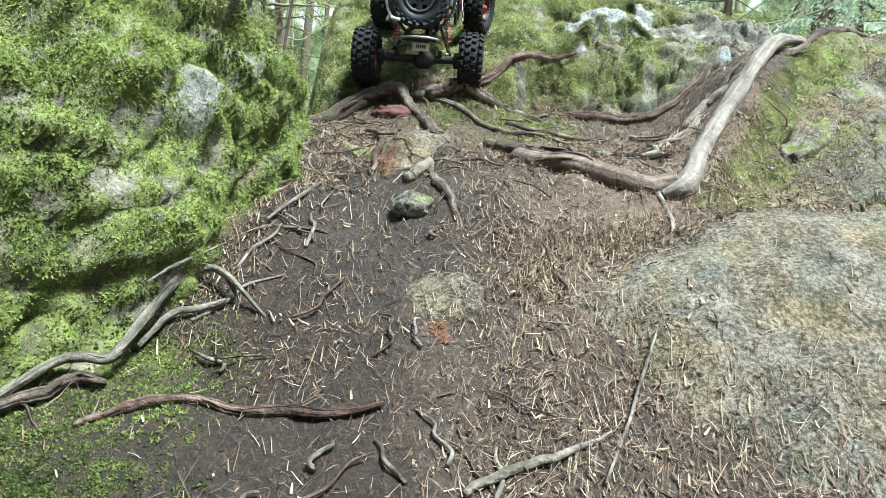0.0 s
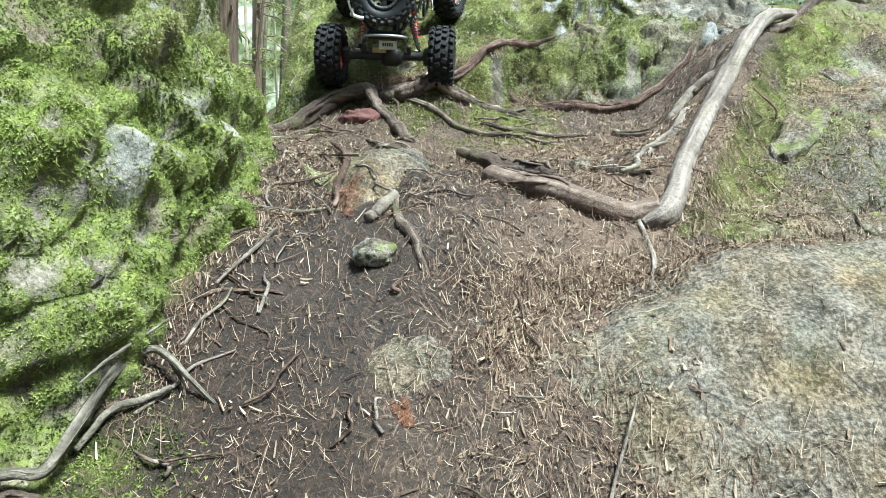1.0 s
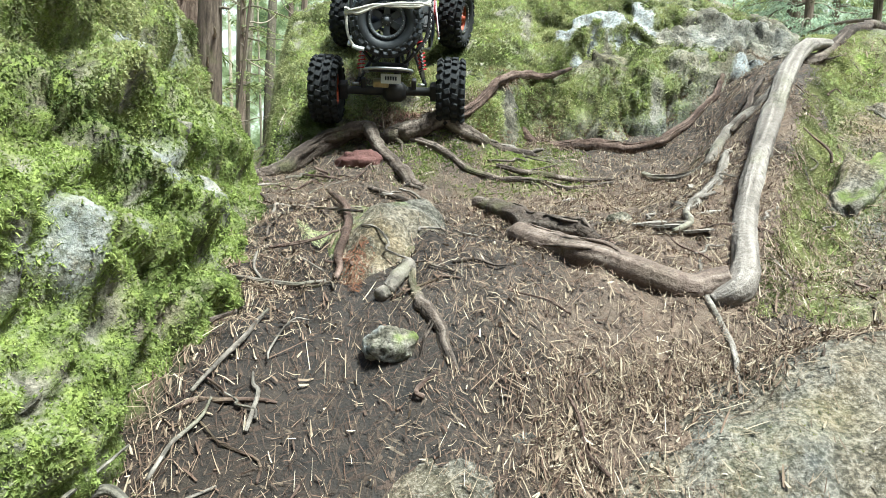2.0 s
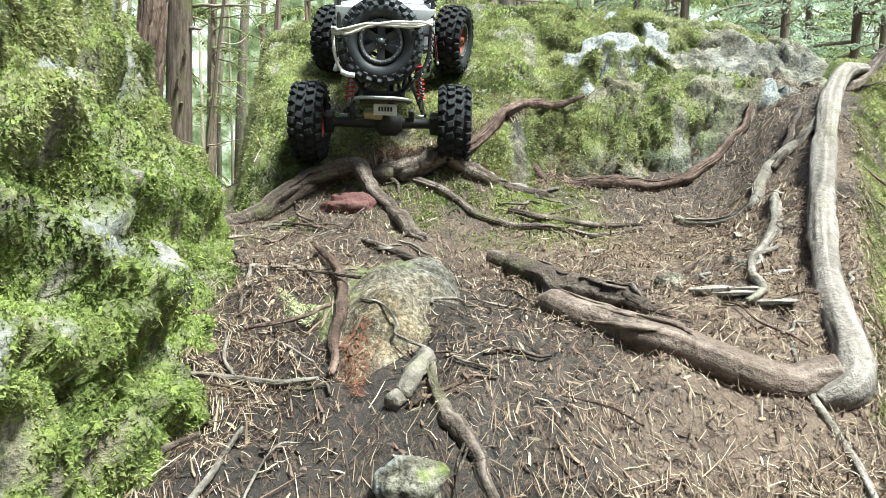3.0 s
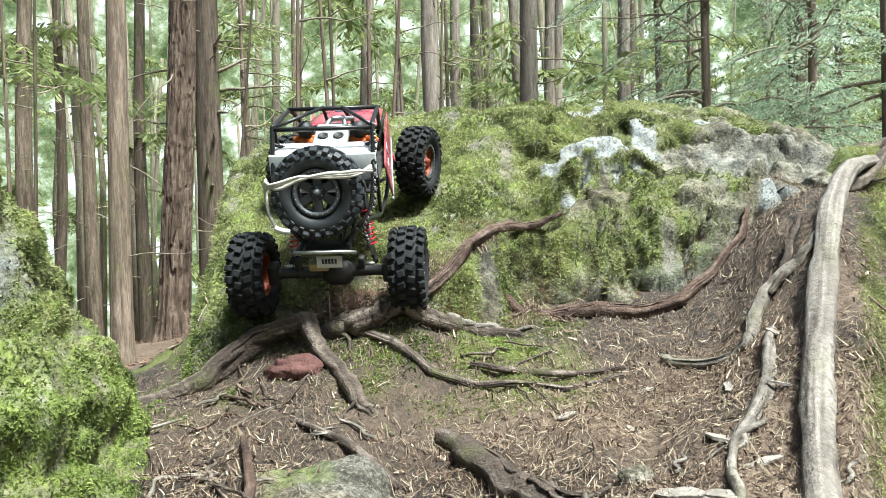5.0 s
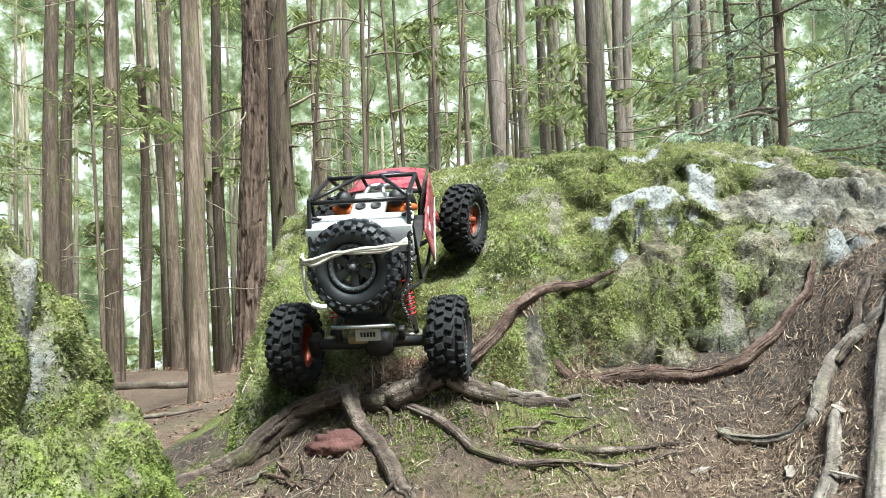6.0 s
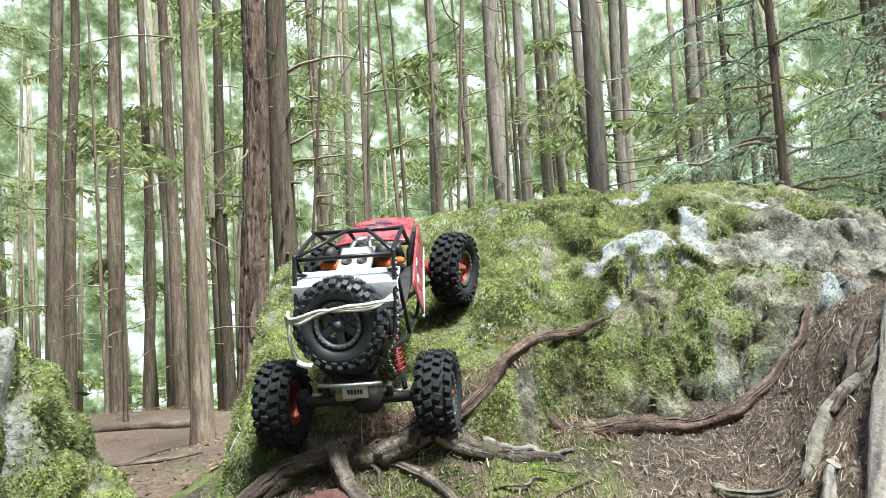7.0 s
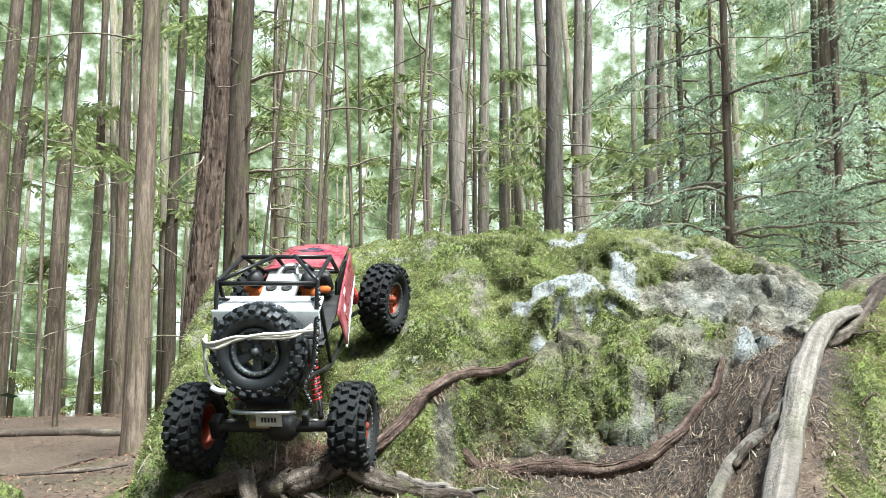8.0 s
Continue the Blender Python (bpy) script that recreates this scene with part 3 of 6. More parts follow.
def rock_patch(name, xs, ys, height, material, moss, lichen, label, carve=None):
    v, f = sheet(xs, ys, height)
    if carve is not None:
        e = 0.01
        gx = (height(v[:, 0] + e, v[:, 1]) - height(v[:, 0] - e, v[:, 1])) / (2 * e)
        gy = (height(v[:, 0], v[:, 1] + e) - height(v[:, 0], v[:, 1] - e)) / (2 * e)
        nor = np.column_stack([-gx, -gy, np.ones(len(v))])
        v = v - nor / np.linalg.norm(nor, axis=1)[:, None] * carve(v)[:, None]
    keep = (v[f, 2] > ground_z(v[f, 0], v[f, 1]) - 0.08).any(1)
    used = np.unique(f[keep])
    index = np.full(len(v), -1)
    index[used] = np.arange(len(used))
    v, f = v[used], index[f[keep]]
    m, l = moss(v), lichen(v)
    me = np_mesh(name, v, f, material)
    float_attr(me, "moss", m)
    float_attr(me, "lichen", l)
    tagged(new(name, me), label, "rock")
    return v, f, m


def boulder_lichen(v):
    x, y = v[:, 0], v[:, 1]
    pale = 0
    for cx, cy, rx, ry, much, turn in ((0.380, 2.150, 0.092, 0.019, 1.0, 9), (0.440, 2.170, 0.058, 0.033, 1.0, 10), (0.545, 2.255, 0.030, 0.062, 0.9, 0), (0.70, 2.37, 0.075, 0.040, 0.85, 5), (0.455, 2.44, 0.060, 0.030, 0.75, 10), (0.352, 2.098, 0.024, 0.013, 0.75, 0),
                                       (0.755, 2.035, 0.045, 0.030, 1.1, 0), (0.715, 1.998, 0.030, 0.032, 1.0, 0), (-0.40, 2.35, 0.03, 0.12, 0.6, 0), (-0.12, 1.93, 0.06, 0.016, 0.5, 0), (0.82, 2.26, 0.05, 0.03, 0.45, 0)):
        pale = pale + bump(x, y, cx, cy, rx, ry, much, turn)
    return ss(0.25, 0.55, pale * (0.95 + 0.5 * fbm(x * 30, y * 30, 1.9, 3))) + 0.25 * ss(0.65, 1.0, fbm(x * 6, y * 6, 3.1, 3))


def boulder_moss(v):
    x, y, z = v[:, 0], v[:, 1], v[:, 2]
    face = ss(0.26, 0.42, x) * ss(2.36, 2.20, y + 0.10 * ss(0.45, 0.3, x)) * (0.7 + 0.9 * fbm(x * 10, y * 10, 4.9, 3))
    m = ss(-0.35, 0.35, fbm(x * 5, y * 5, 6.4, 4) + 0.80 - 1.35 * face)
    m = m * (1 - 0.85 * bump(x, y, 0.60, 2.17, 0.07, 0.10, 1.0) * ss(-0.5, 0.2, fbm(x * 12, y * 12, 1.7, 3)))
    m = m * (1 - 0.75 * ss(0.5, 0.75, x) * ss(-0.3, 0.3, fbm(x * 9, y * 9, 2.7, 4)))
    m = np.maximum(m, bump(x, y, 0.47, 2.0, 0.13, 0.04, 1.2)) * (1 - ss(0.15, 0.6, boulder_lichen(v)))
    m = m * (1 - 0.6 * ss(0.12, 0.0, np.abs(x + 0.06)) * ss(1.98, 1.9, y))
    m = m * ss(-0.95, -0.35, fbm(x * 17, y * 17, 5.8, 4)) * ss(-1.1, -0.2, fbm(x * 38, y * 38, z * 38, 3)) * (0.25 + 0.75 * ss(0.015, 0.07, z - ground_z(x, y)))
    return np.clip(m, 0, 1)


def slab_moss(v):
    x, y = v[:, 0], v[:, 1]
    return np.clip(0.3 * ss(0.2, 0.7, fbm(x * 6, y * 6, 4.4, 4)) * ss(0.45, 0.9, x) + 0.08 * ss(0.2, 0.6, fbm(x * 14, y * 14, 3.0, 3)), 0, 1)


def bank_moss(v):
    x, y = v[:, 0], v[:, 1]
    edge = x - (0.40 + 0.52 * np.clip(y - 1.2, 0, 0.8)) + 0.1 * fbm(x * 7, y * 7, 3.1, 4)
    return np.clip(ss(0.22, 0.05, edge) * 0.95 * ss(0.9, 1.2, y) + ss(0.05, 0.5, fbm(x * 5, y * 5, 7.7, 4)) * 0.5, 0, 1)


def left_boulder():
    """A steep mossy boulder: a rounded block, lumpy and creased."""
    centre, size, turn = np.array([-1.028, 1.352, 0.091]), np.array([0.858, 0.575, 1.252]), -0.151
    rows, cols = 215, 345
    th = np.linspace(-0.25, math.pi / 2, rows)[:, None]
    half = int(cols * 0.87)
    ph = np.concatenate([np.linspace(-2.2, 1.0, half, endpoint=False), np.linspace(1.0, 2 * math.pi - 2.2, cols - half, endpoint=False)])[None, :]
    d = np.stack([np.cos(th) * np.cos(ph), np.cos(th) * np.sin(ph), np.sin(th) * np.ones_like(ph)], -1)
    q = ((np.abs(d[..., 0]) / size[0]) ** 4.5 + (np.abs(d[..., 1]) / size[1]) ** 4.5) ** (1.803 / 4.5) + (np.abs(d[..., 2]) / size[2]) ** 1.803
    p = d * (q ** (-1 / 1.803))[..., None]
    c, s = math.cos(turn), math.sin(turn)
    p = np.stack([p[..., 0] * c - p[..., 1] * s, p[..., 0] * s + p[..., 1] * c, p[..., 2]], -1) + centre
    x, y, z = p[..., 0], p[..., 1], p[..., 2]
    lump = -0.020 * (1 - ss(0.0, 0.13, np.abs(fbm(x * 5.5, y * 5.5, z * 4.4 + 3, 3)))) + 0.024 * fbm(x * 4.5, y * 4.5, z * 3.2, 3) + 0.008 * fbm(x * 26, y * 26, z * 26, 3)
    lump = lump + 0.026 * (np.abs(fbm(x * 8, y * 8, z * 9 + 1, 2)) - 0.4) + 0.016 * (np.abs(vnoise(x * 21, y * 21, z * 24)) - 0.4)
    step = z * 8.0 - 2.0 * y + 1.3 * fbm(x * 4, y * 4, z * 3, 3)
    step = step - np.floor(step)
    lump = lump + 0.026 * (ss(0.0, 0.12, step) * (1 - step) - 0.42) * ss(-0.3, 0.3, fbm(x * 3 + 7, y * 3, z * 3, 3))
    for cy, cz, ry, rz, deep in ((1.131, 0.72, 0.022, 0.030, 0.055), (1.036, 0.655, 0.030, 0.022, 0.055), (1.076, 0.805, 0.060, 0.022, 0.035), (1.42, 0.86, 0.022, 0.050, 0.06), (1.12, 0.57, 0.05, 0.02, 0.05), (1.30, 0.70, 0.05, 0.02, 0.04), (1.20, 0.79, 0.012, 0.06, 0.03)):
        lump = lump - bump(y, z, cy, cz, ry, rz, deep) + bump(y, z, cy, cz + rz * 1.7, ry * 1.2, rz * 0.8, deep * 0.4)
    lump = lump + bump(y, z, 1.42, 0.98, 0.14, 0.06, 0.07) + bump(y, z, 1.19, 0.645, 0.085, 0.035, 0.020) + bump(y, z, 1.255, 0.61, 0.035, 0.06, 0.03) + bump(y, z, 0.95, 0.60, 0.05, 0.05, 0.03) - bump(y, z, 1.45, 0.66, 0.14, 0.08, 0.040)
    pale = 0
    for cy, cz, ry, rz, much in ((1.167, 0.918, 0.035, 0.020, 1.5), (1.282, 0.955, 0.030, 0.022, 1.5), (1.244, 0.90, 0.016, 0.010, 1.4), (1.267, 0.867, 0.012, 0.020, 1.5), (1.254, 0.83, 0.016, 0.024, 1.5), (1.249, 0.795, 0.016, 0.022, 1.4), (1.366, 0.769, 0.018, 0.020, 1.3), (1.13, 0.668, 0.03, 0.016, 1.4), (1.20, 0.665, 0.04, 0.016, 1.5), (1.265, 0.63, 0.022, 0.028, 1.2), (0.955, 0.615, 0.016, 0.024, 0.85), (0.93, 0.58, 0.018, 0.016, 0.85), (1.43, 0.90, 0.014, 0.05, 1.2), (1.02, 0.61, 0.02, 0.01, 1.2)):
        pale = pale + bump(y, z, cy, cz, ry * 1.55, rz * 1.55, much)
    pale = np.clip(pale, 0, 1.1) * (0.5 + 1.2 * fbm(x * 18, y * 18, z * 18, 4))
    m = np.clip(ss(-1.2, -0.6, fbm(x * 6, y * 6, z * 6, 4) + 0.1) * (1 - 0.9 * ss(0.35, 0.8, pale)), 0, 1)
    lump = lump + 0.010 * np.abs(fbm(x * 18, y * 18, z * 18, 3)) * (1 - m)
    cushion = 0.5 + 0.5 * fbm(x * 42, y * 42, z * 36, 3)
    p = p + d * (lump + m * (0.020 * cushion - 0.004))[..., None]
    p[..., 2] = np.where(p[..., 2] > 0.93, 0.93 + 0.125 * (1 - np.exp(-(p[..., 2] - 0.93) / 0.125)), p[..., 2]) + np.where(p[..., 2] > 0.93, 0.3 * lump, 0)
    v, m, pale = p.reshape(-1, 3), m.ravel() * ss(0.15, 0.6, cushion).ravel() ** 0.5, pale.ravel()
    f = grid_faces(rows, cols, True)
    me = np_mesh("mossy_boulder", v, f, ROCK)
    float_attr(me, "moss", m)
    float_attr(me, "lichen", 0.6 * np.clip(pale, 0, 1))
    tagged(new("mossy_boulder", me), "steep grey boulder thickly covered in bright green moss", "rock")
    return v, f, m


make_ground()
BOULDER = rock_patch("trail_boulder", np.arange(-0.62, 1.3, 0.0065), np.concatenate([np.arange(1.75, 2.5, 0.0055), np.arange(2.5, 3.4, 0.012)]), boulder_z, ROCK, boulder_moss, boulder_lichen,
                     "broad grey boulder with yellow-green moss and pale lichen", boulder_carve)
SLAB = rock_patch("rock_slab", np.arange(-0.16, 1.7, 0.009), np.arange(0.40, 1.45, 0.009), slab_z, SLAB_ROCK, slab_moss,
                  lambda v: 0.22 * ss(0.0, 0.6, fbm(v[:, 0] * 16, v[:, 1] * 16, 1.2, 4)), "flat speckled grey rock slab sunk in the trail")
BANK = rock_patch("rock_bank", np.arange(0.36, 2.1, 0.013), np.arange(0.74, 2.8, 0.013), bank_z, SLAB_ROCK, bank_moss,
                  lambda v: 0.45 * ss(0.5, 0.9, fbm(v[:, 0] * 7, v[:, 1] * 7, 5.2, 3)), "stepped rock bank with thin moss and needles")
rock_patch("half_buried_rock", np.arange(-0.22, 0.22, 0.006), np.arange(1.0, 1.65, 0.006), rock_z, SLAB_ROCK, lambda v: 0.6 * ss(0.0, 0.6, fbm(v[:, 0] * 13, v[:, 1] * 13, 3.9, 4)),
           lambda v: 0.25 * ss(0.2, 0.8, fbm(v[:, 0] * 8, v[:, 1] * 8, 7.2, 3)), "half-buried mossy grey rock between the wheel tracks")
LEFT = left_boulder()


def moss_on(name, surface, weight, count, length, leaves, spread, material, label, width=0.22, corners=3, droop=0.18):
    v, f, _ = surface
    V, Q = sprigs(RNG, v, f, weight, count, length, leaves, spread, width, corners, droop)
    tagged(new(name, np_mesh(name, V, Q, material, False)), label, "moss", kind="stuff")


lv, bv = LEFT[0], BOULDER[0]
# Grassy moss on the top, its colour paler to stand in for skylight.
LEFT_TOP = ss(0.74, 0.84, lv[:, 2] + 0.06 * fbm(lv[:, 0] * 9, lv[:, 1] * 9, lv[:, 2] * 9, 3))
moss_on("moss_carpet", LEFT, LEFT_TOP * LEFT[2] ** 1.5 * ss(-0.75, -0.5, lv[:, 0]) * ss(0.2, 0.4, lv[:, 1]) * ss(1.9, 1.7, lv[:, 1]), 50000, 0.0046, 3, 0.9, MOSS_YELLOW, "grassy yellow-green moss on the boulder top, lightened for skylight", 0.42, 3)
moss_on("moss_carpet", LEFT, (1 - LEFT_TOP) * LEFT[2] ** 1.5 * ss(-0.75, -0.5, lv[:, 0]) * ss(0.2, 0.4, lv[:, 1]) * ss(1.9, 1.7, lv[:, 1]), 175000, 0.0045, 3, 1.0, MOSS, "thick bright green cushion moss on the steep boulder", 0.45, 3)
moss_on("moss_carpet", LEFT, LEFT[2] * ss(-0.75, -0.5, lv[:, 0]) * ss(0.0, 0.3, fbm(lv[:, 0] * 7, lv[:, 1] * 7, lv[:, 2] * 7 + 2, 3) + 0.8 * ss(0.7, 0.95, lv[:, 2])), 12000, 0.010, 2, 0.6, MOSS, "long feathery moss strands on the steep boulder", 0.06, 4, 0.35)
moss_on("moss_carpet", BOULDER, BOULDER[2] ** 1.5 * ss(2.65, 2.5, bv[:, 1]), 80000, 0.0078, 3, 0.8, MOSS_YELLOW, "yellow-green moss on the broad boulder", 0.24)
moss_on("moss_carpet", BOULDER, BOULDER[2] * ss(2.7, 2.5, bv[:, 1]) * ss(-0.1, 0.4, fbm(bv[:, 0] * 6, bv[:, 1] * 6, 9.0, 3)), 16000, 0.014, 2, 0.6, MOSS_YELLOW, "long straw-green moss strands on the broad boulder", 0.05, 4, 0.3)
moss_on("moss_carpet", BANK, BANK[2] ** 2 * ss(1.6, 1.0, BANK[0][:, 0]), 24000, 0.0060, 3, 0.8, OLIVE_MOSS, "thin olive moss on the rock bank")
moss_on("moss_carpet", SLAB, SLAB[2] ** 2, 4000, 0.004, 3, 0.8, OLIVE_MOSS, "sparse moss on the flat slab")


# ---- roots, sticks ----
def on_land(points, lift):
    p = np.array(points)
    return np.column_stack([p, land_z(p[:, 0], p[:, 1]) + (np.asarray(lift) if np.ndim(lift) else lift)])


def root(name, points, radii, material, label, lift=0.004, sides=30, rough=0.40, category="root", steps=20):
    sides = max(sides, 20) if category == "root" else sides
    rough = max(rough, 0.3) if category == "root" and material != LOG_ROOT else rough
    radii = [r * 0.78 for r in radii] if category == "root" else radii
    line = spline(on_land(points, lift), steps)
    big = float(np.max(radii))
    run = np.arange(len(line)) / steps
    for i in range(3):
        line[:, i] += big * (0.55 if i < 2 else 0.3) * (0.4 if material == LOG_ROOT else 1.0) * fbm(run * 1.7, points[0][0] * 31 + i * 7, 0.0, 3)
    ob = new(name, tube_mesh(name, line, radii, material, sides, rough, seed=points[0][0] * 37))
    if category == "root":
        rootlets(ob, line, big)
        bark_strips(ob, line, radii, 12 if material == RED_ROOT else 5)
    return tagged(ob, label, category)


def free_root(points, radii, material, label, category="root"):
    """A root or stick that runs clear of the soil through given points."""
    line = spline(points, 10)
    ob = new("tree_root" if category == "root" else "stick", tube_mesh("root", line, radii, material, 16, 0.3, seed=points[0][0] * 37))
    if category == "root" and len(points) > 4:
        bark_strips(ob, line, radii, 6)
    return tagged(ob, label, category)


def bark_strips(ob, line, radii, count):
    """Stringy strips of bark that peel along a root."""
    rng = np.random.default_rng(int(abs(line[0][1]) * 1e4) + 2)
    n = len(line)
    r = np.interp(np.linspace(0, 1, n), np.linspace(0, 1, len(radii)), radii)
    tang = np.gradient(line, axis=0)
    side = np.cross(tang, (0, 0, 1.0))
    side /= np.linalg.norm(side, axis=1)[:, None] + 1e-9
    for _ in range(count):
        a = int(rng.uniform(0.05, 0.75) * n)
        b = min(n - 1, a + int(rng.uniform(0.10, 0.28) * n) + 4)
        k = np.arange(a, b, 2)
        if len(k) < 4:
            continue
        turn = rng.uniform(-1.2, 1.2) + np.linspace(0, rng.normal(0, 0.5), len(k))
        peel = 0.92 + 0.16 * rng.random() * np.sin(np.linspace(0, math.pi, len(k))) + rng.uniform(0, 0.25) * np.linspace(0, 1, len(k)) ** 3
        p = line[k] + side[k] * (np.sin(turn) * r[k] * peel)[:, None] + np.array([0, 0, 1.0]) * (np.cos(turn) * r[k] * peel)[:, None]
        w = float(r[k].mean()) * rng.uniform(0.14, 0.32)
        child(new("bark_strip", tube_mesh("bark_strip", p, [w * 0.3, w, w * 0.8, w * 0.2], ob.data.materials[0], 7, 0.35, a, 0.6)), ob)


def rootlets(ob, line, big):
    """Thin side roots that leave a root and run into the soil."""
    rng = np.random.default_rng(int(abs(line[0][0]) * 1e4) + 1)
    for _ in range(int(rng.integers(2, 5))):
        p = line[int(rng.uniform(0.1, 0.9) * (len(line) - 1))]
        a, l = rng.uniform(0, 2 * math.pi), rng.uniform(0.03, 0.10)
        t = np.linspace(0, 1, 5)
        x = p[0] + np.cos(a) * l * t + rng.normal(0, 0.005, 5) * t
        y = p[1] + np.sin(a) * l * t + rng.normal(0, 0.005, 5) * t
        z = p[2] * (1 - t) ** 2 + (1 - (1 - t) ** 2) * (land_z(x, y) + 0.001 - 0.008 * t ** 3)
        z = np.maximum(z, land_z(x, y) - 0.006 * t)
        child(new("rootlet", tube_mesh("rootlet", spline(np.column_stack([x, y, z]), 6), [big * 0.22, big * 0.16, big * 0.07], ob.data.materials[0], 7, 0.25, a)), ob)


tagged(new("tree_root", tube_mesh("tree_root", spline([(0.335, 1.150, 0.545), (0.372, 1.158, 0.572), (0.44, 1.32, 0.635), (0.52, 1.48, 0.71), (0.58, 1.58, 0.765), (0.66, 1.72, 0.845),
       (0.74, 1.85, 0.93), (0.82, 1.945, 1.0), (0.90, 2.02, 1.025), (0.99, 2.10, 1.04), (1.10, 2.20, 1.09)], 26),
       [0.012, 0.017, 0.0170, 0.0175, 0.018, 0.018, 0.019, 0.016, 0.012, 0.009, 0.005], BLEACHED_ROOT, 36, 0.22, 3.0)), "long pale barkless root bent across the trail", "root")
root("tree_root", [(0.83, 1.965), (0.90, 2.02), (1.0, 2.10), (1.08, 2.18), (1.157, 2.253), (1.28, 2.33)], [0.016, 0.019, 0.018, 0.017, 0.014, 0.008], BROWN_ROOT, "dark root running on behind the pale one", 0.012, 18)
root("tree_root", [(0.36, 1.165), (0.312, 1.161), (0.286, 1.169), (0.25, 1.203), (0.207, 1.235), (0.169, 1.297), (0.13, 1.36), (0.115, 1.385)], [0.022, 0.023, 0.024, 0.025, 0.026, 0.026, 0.023, 0.014], LOG_ROOT, "thick smooth pinkish-brown root lying across the trail as a step", 0.006, 24, 0.10)
root("tree_root", [(0.085, 1.56), (0.11, 1.52), (0.15, 1.465), (0.187, 1.407), (0.217, 1.357), (0.235, 1.325)], [0.012, 0.020, 0.026, 0.026, 0.022, 0.010], BROWN_ROOT, "dark gnarled root above the step", 0.008, 16, 0.45)
root("tree_root", [(0.15, 1.945), (0.22, 1.93), (0.308, 1.93), (0.375, 1.93), (0.451, 1.935), (0.525, 1.945), (0.593, 1.965), (0.643, 1.985), (0.676, 2.018)], [0.010, 0.014, 0.015, 0.017, 0.015, 0.014, 0.012, 0.010, 0.006], RED_ROOT, "peeling red-brown root along the boulder foot", 0.006, 16, 0.25)
root("tree_root", [(-0.10, 1.80), (-0.067, 1.79), (-0.036, 1.785), (0.009, 1.785), (0.053, 1.79), (0.099, 1.81), (0.155, 1.835), (0.224, 1.85)], [0.022, 0.026, 0.025, 0.023, 0.021, 0.015, 0.012, 0.007], BROWN_ROOT, "mottled grey-brown root arching over the soil", [0, 0.012, 0.018, 0.022, 0.022, 0.014, 0.008, 0.002], 16, 0.2)
root("tree_root", [(0.10, 1.835), (0.14, 1.855), (0.175, 1.865), (0.205, 1.862), (0.238, 1.85)], [0.012, 0.009, 0.009, 0.008, 0.005], PALE_ROOT, "thin pale forked root", 0.012, 12)
root("tree_root", [(-0.01, 1.80), (0.045, 1.84), (0.09, 1.875), (0.15, 1.925), (0.21, 1.985), (0.26, 2.015), (0.317, 2.03)], [0.015, 0.015, 0.014, 0.012, 0.011, 0.009, 0.005], RED_ROOT, "broken root stub leaning on the boulder", [0.0, 0.006, 0.006, 0.016, 0.02, 0.015, 0.02], 14, 0.25)
root("tree_root", [(-0.39, 1.70), (-0.33, 1.735), (-0.27, 1.765), (-0.21, 1.785), (-0.155, 1.79), (-0.118, 1.77), (-0.088, 1.735), (-0.055, 1.69), (-0.02, 1.645), (0.025, 1.59)], [0.016, 0.019, 0.020, 0.019, 0.019, 0.018, 0.016, 0.015, 0.013, 0.006], BROWN_ROOT, "weathered grey root arching at the boulder foot", [0.0, 0.006, 0.020, 0.032, 0.040, 0.036, 0.018, 0.008, 0.004, -0.004], 14, 0.2)
root("tree_root", [(0.425, 1.765), (0.439, 1.752), (0.494, 1.708), (0.529, 1.696), (0.561, 1.746), (0.604, 1.799), (0.648, 1.79), (0.69, 1.80)], [0.005, 0.008, 0.010, 0.012, 0.013, 0.013, 0.012, 0.008], PALE_ROOT, "slender grey root bending down the bank", 0.008, 12, 0.2)
root("tree_root", [(0.60, 1.782), (0.634, 1.801), (0.67, 1.835), (0.71, 1.89)], [0.006, 0.009, 0.009, 0.006], BROWN_ROOT, "slender brown root beside the grey one", 0.012, 12, 0.2)
root("tree_root", [(0.395, 1.425), (0.419, 1.45), (0.472, 1.526), (0.523, 1.609), (0.56, 1.68)], [0.005, 0.010, 0.013, 0.012, 0.008], PALE_ROOT, "short weathered root spur", 0.006, 12, 0.25)
root("stick", [(0.452, 1.46), (0.40, 1.432), (0.375, 1.361), (0.362, 1.32), (0.335, 1.30)], [0.003, 0.005, 0.006, 0.005, 0.003], PALE_ROOT, "thin pale forked twig beside the wood slivers", 0.008, 8, 0.15, "stick")
root("stick", [(-0.166, 1.556), (-0.135, 1.448), (-0.121, 1.385), (-0.117, 1.285), (-0.119, 1.251), (-0.12, 1.205)], [0.004, 0.006, 0.007, 0.006, 0.006, 0.004], RED_ROOT, "long dull red twig beside the cedar fronds", 0.010, 10, 0.15, "stick")
root("tree_root", [(-0.115, 1.80), (-0.05, 1.785), (0.018, 1.75), (0.078, 1.715), (0.134, 1.70), (0.188, 1.695), (0.268, 1.71), (0.355, 1.73)], [0.012, 0.010, 0.009, 0.008, 0.008, 0.007, 0.007, 0.005], BROWN_ROOT, "long thin root snaking over the soil", 0.005, 10, 0.2)
root("tree_root", [(-0.15, 1.81), (-0.20, 1.795), (-0.25, 1.775), (-0.306, 1.75), (-0.368, 1.72), (-0.43, 1.69)], [0.010, 0.014, 0.016, 0.017, 0.016, 0.010], BROWN_ROOT, "thick scarred root under the boulder edge", [0.02, 0.012, 0.008, 0.006, 0.004, 0], 14, 0.2)
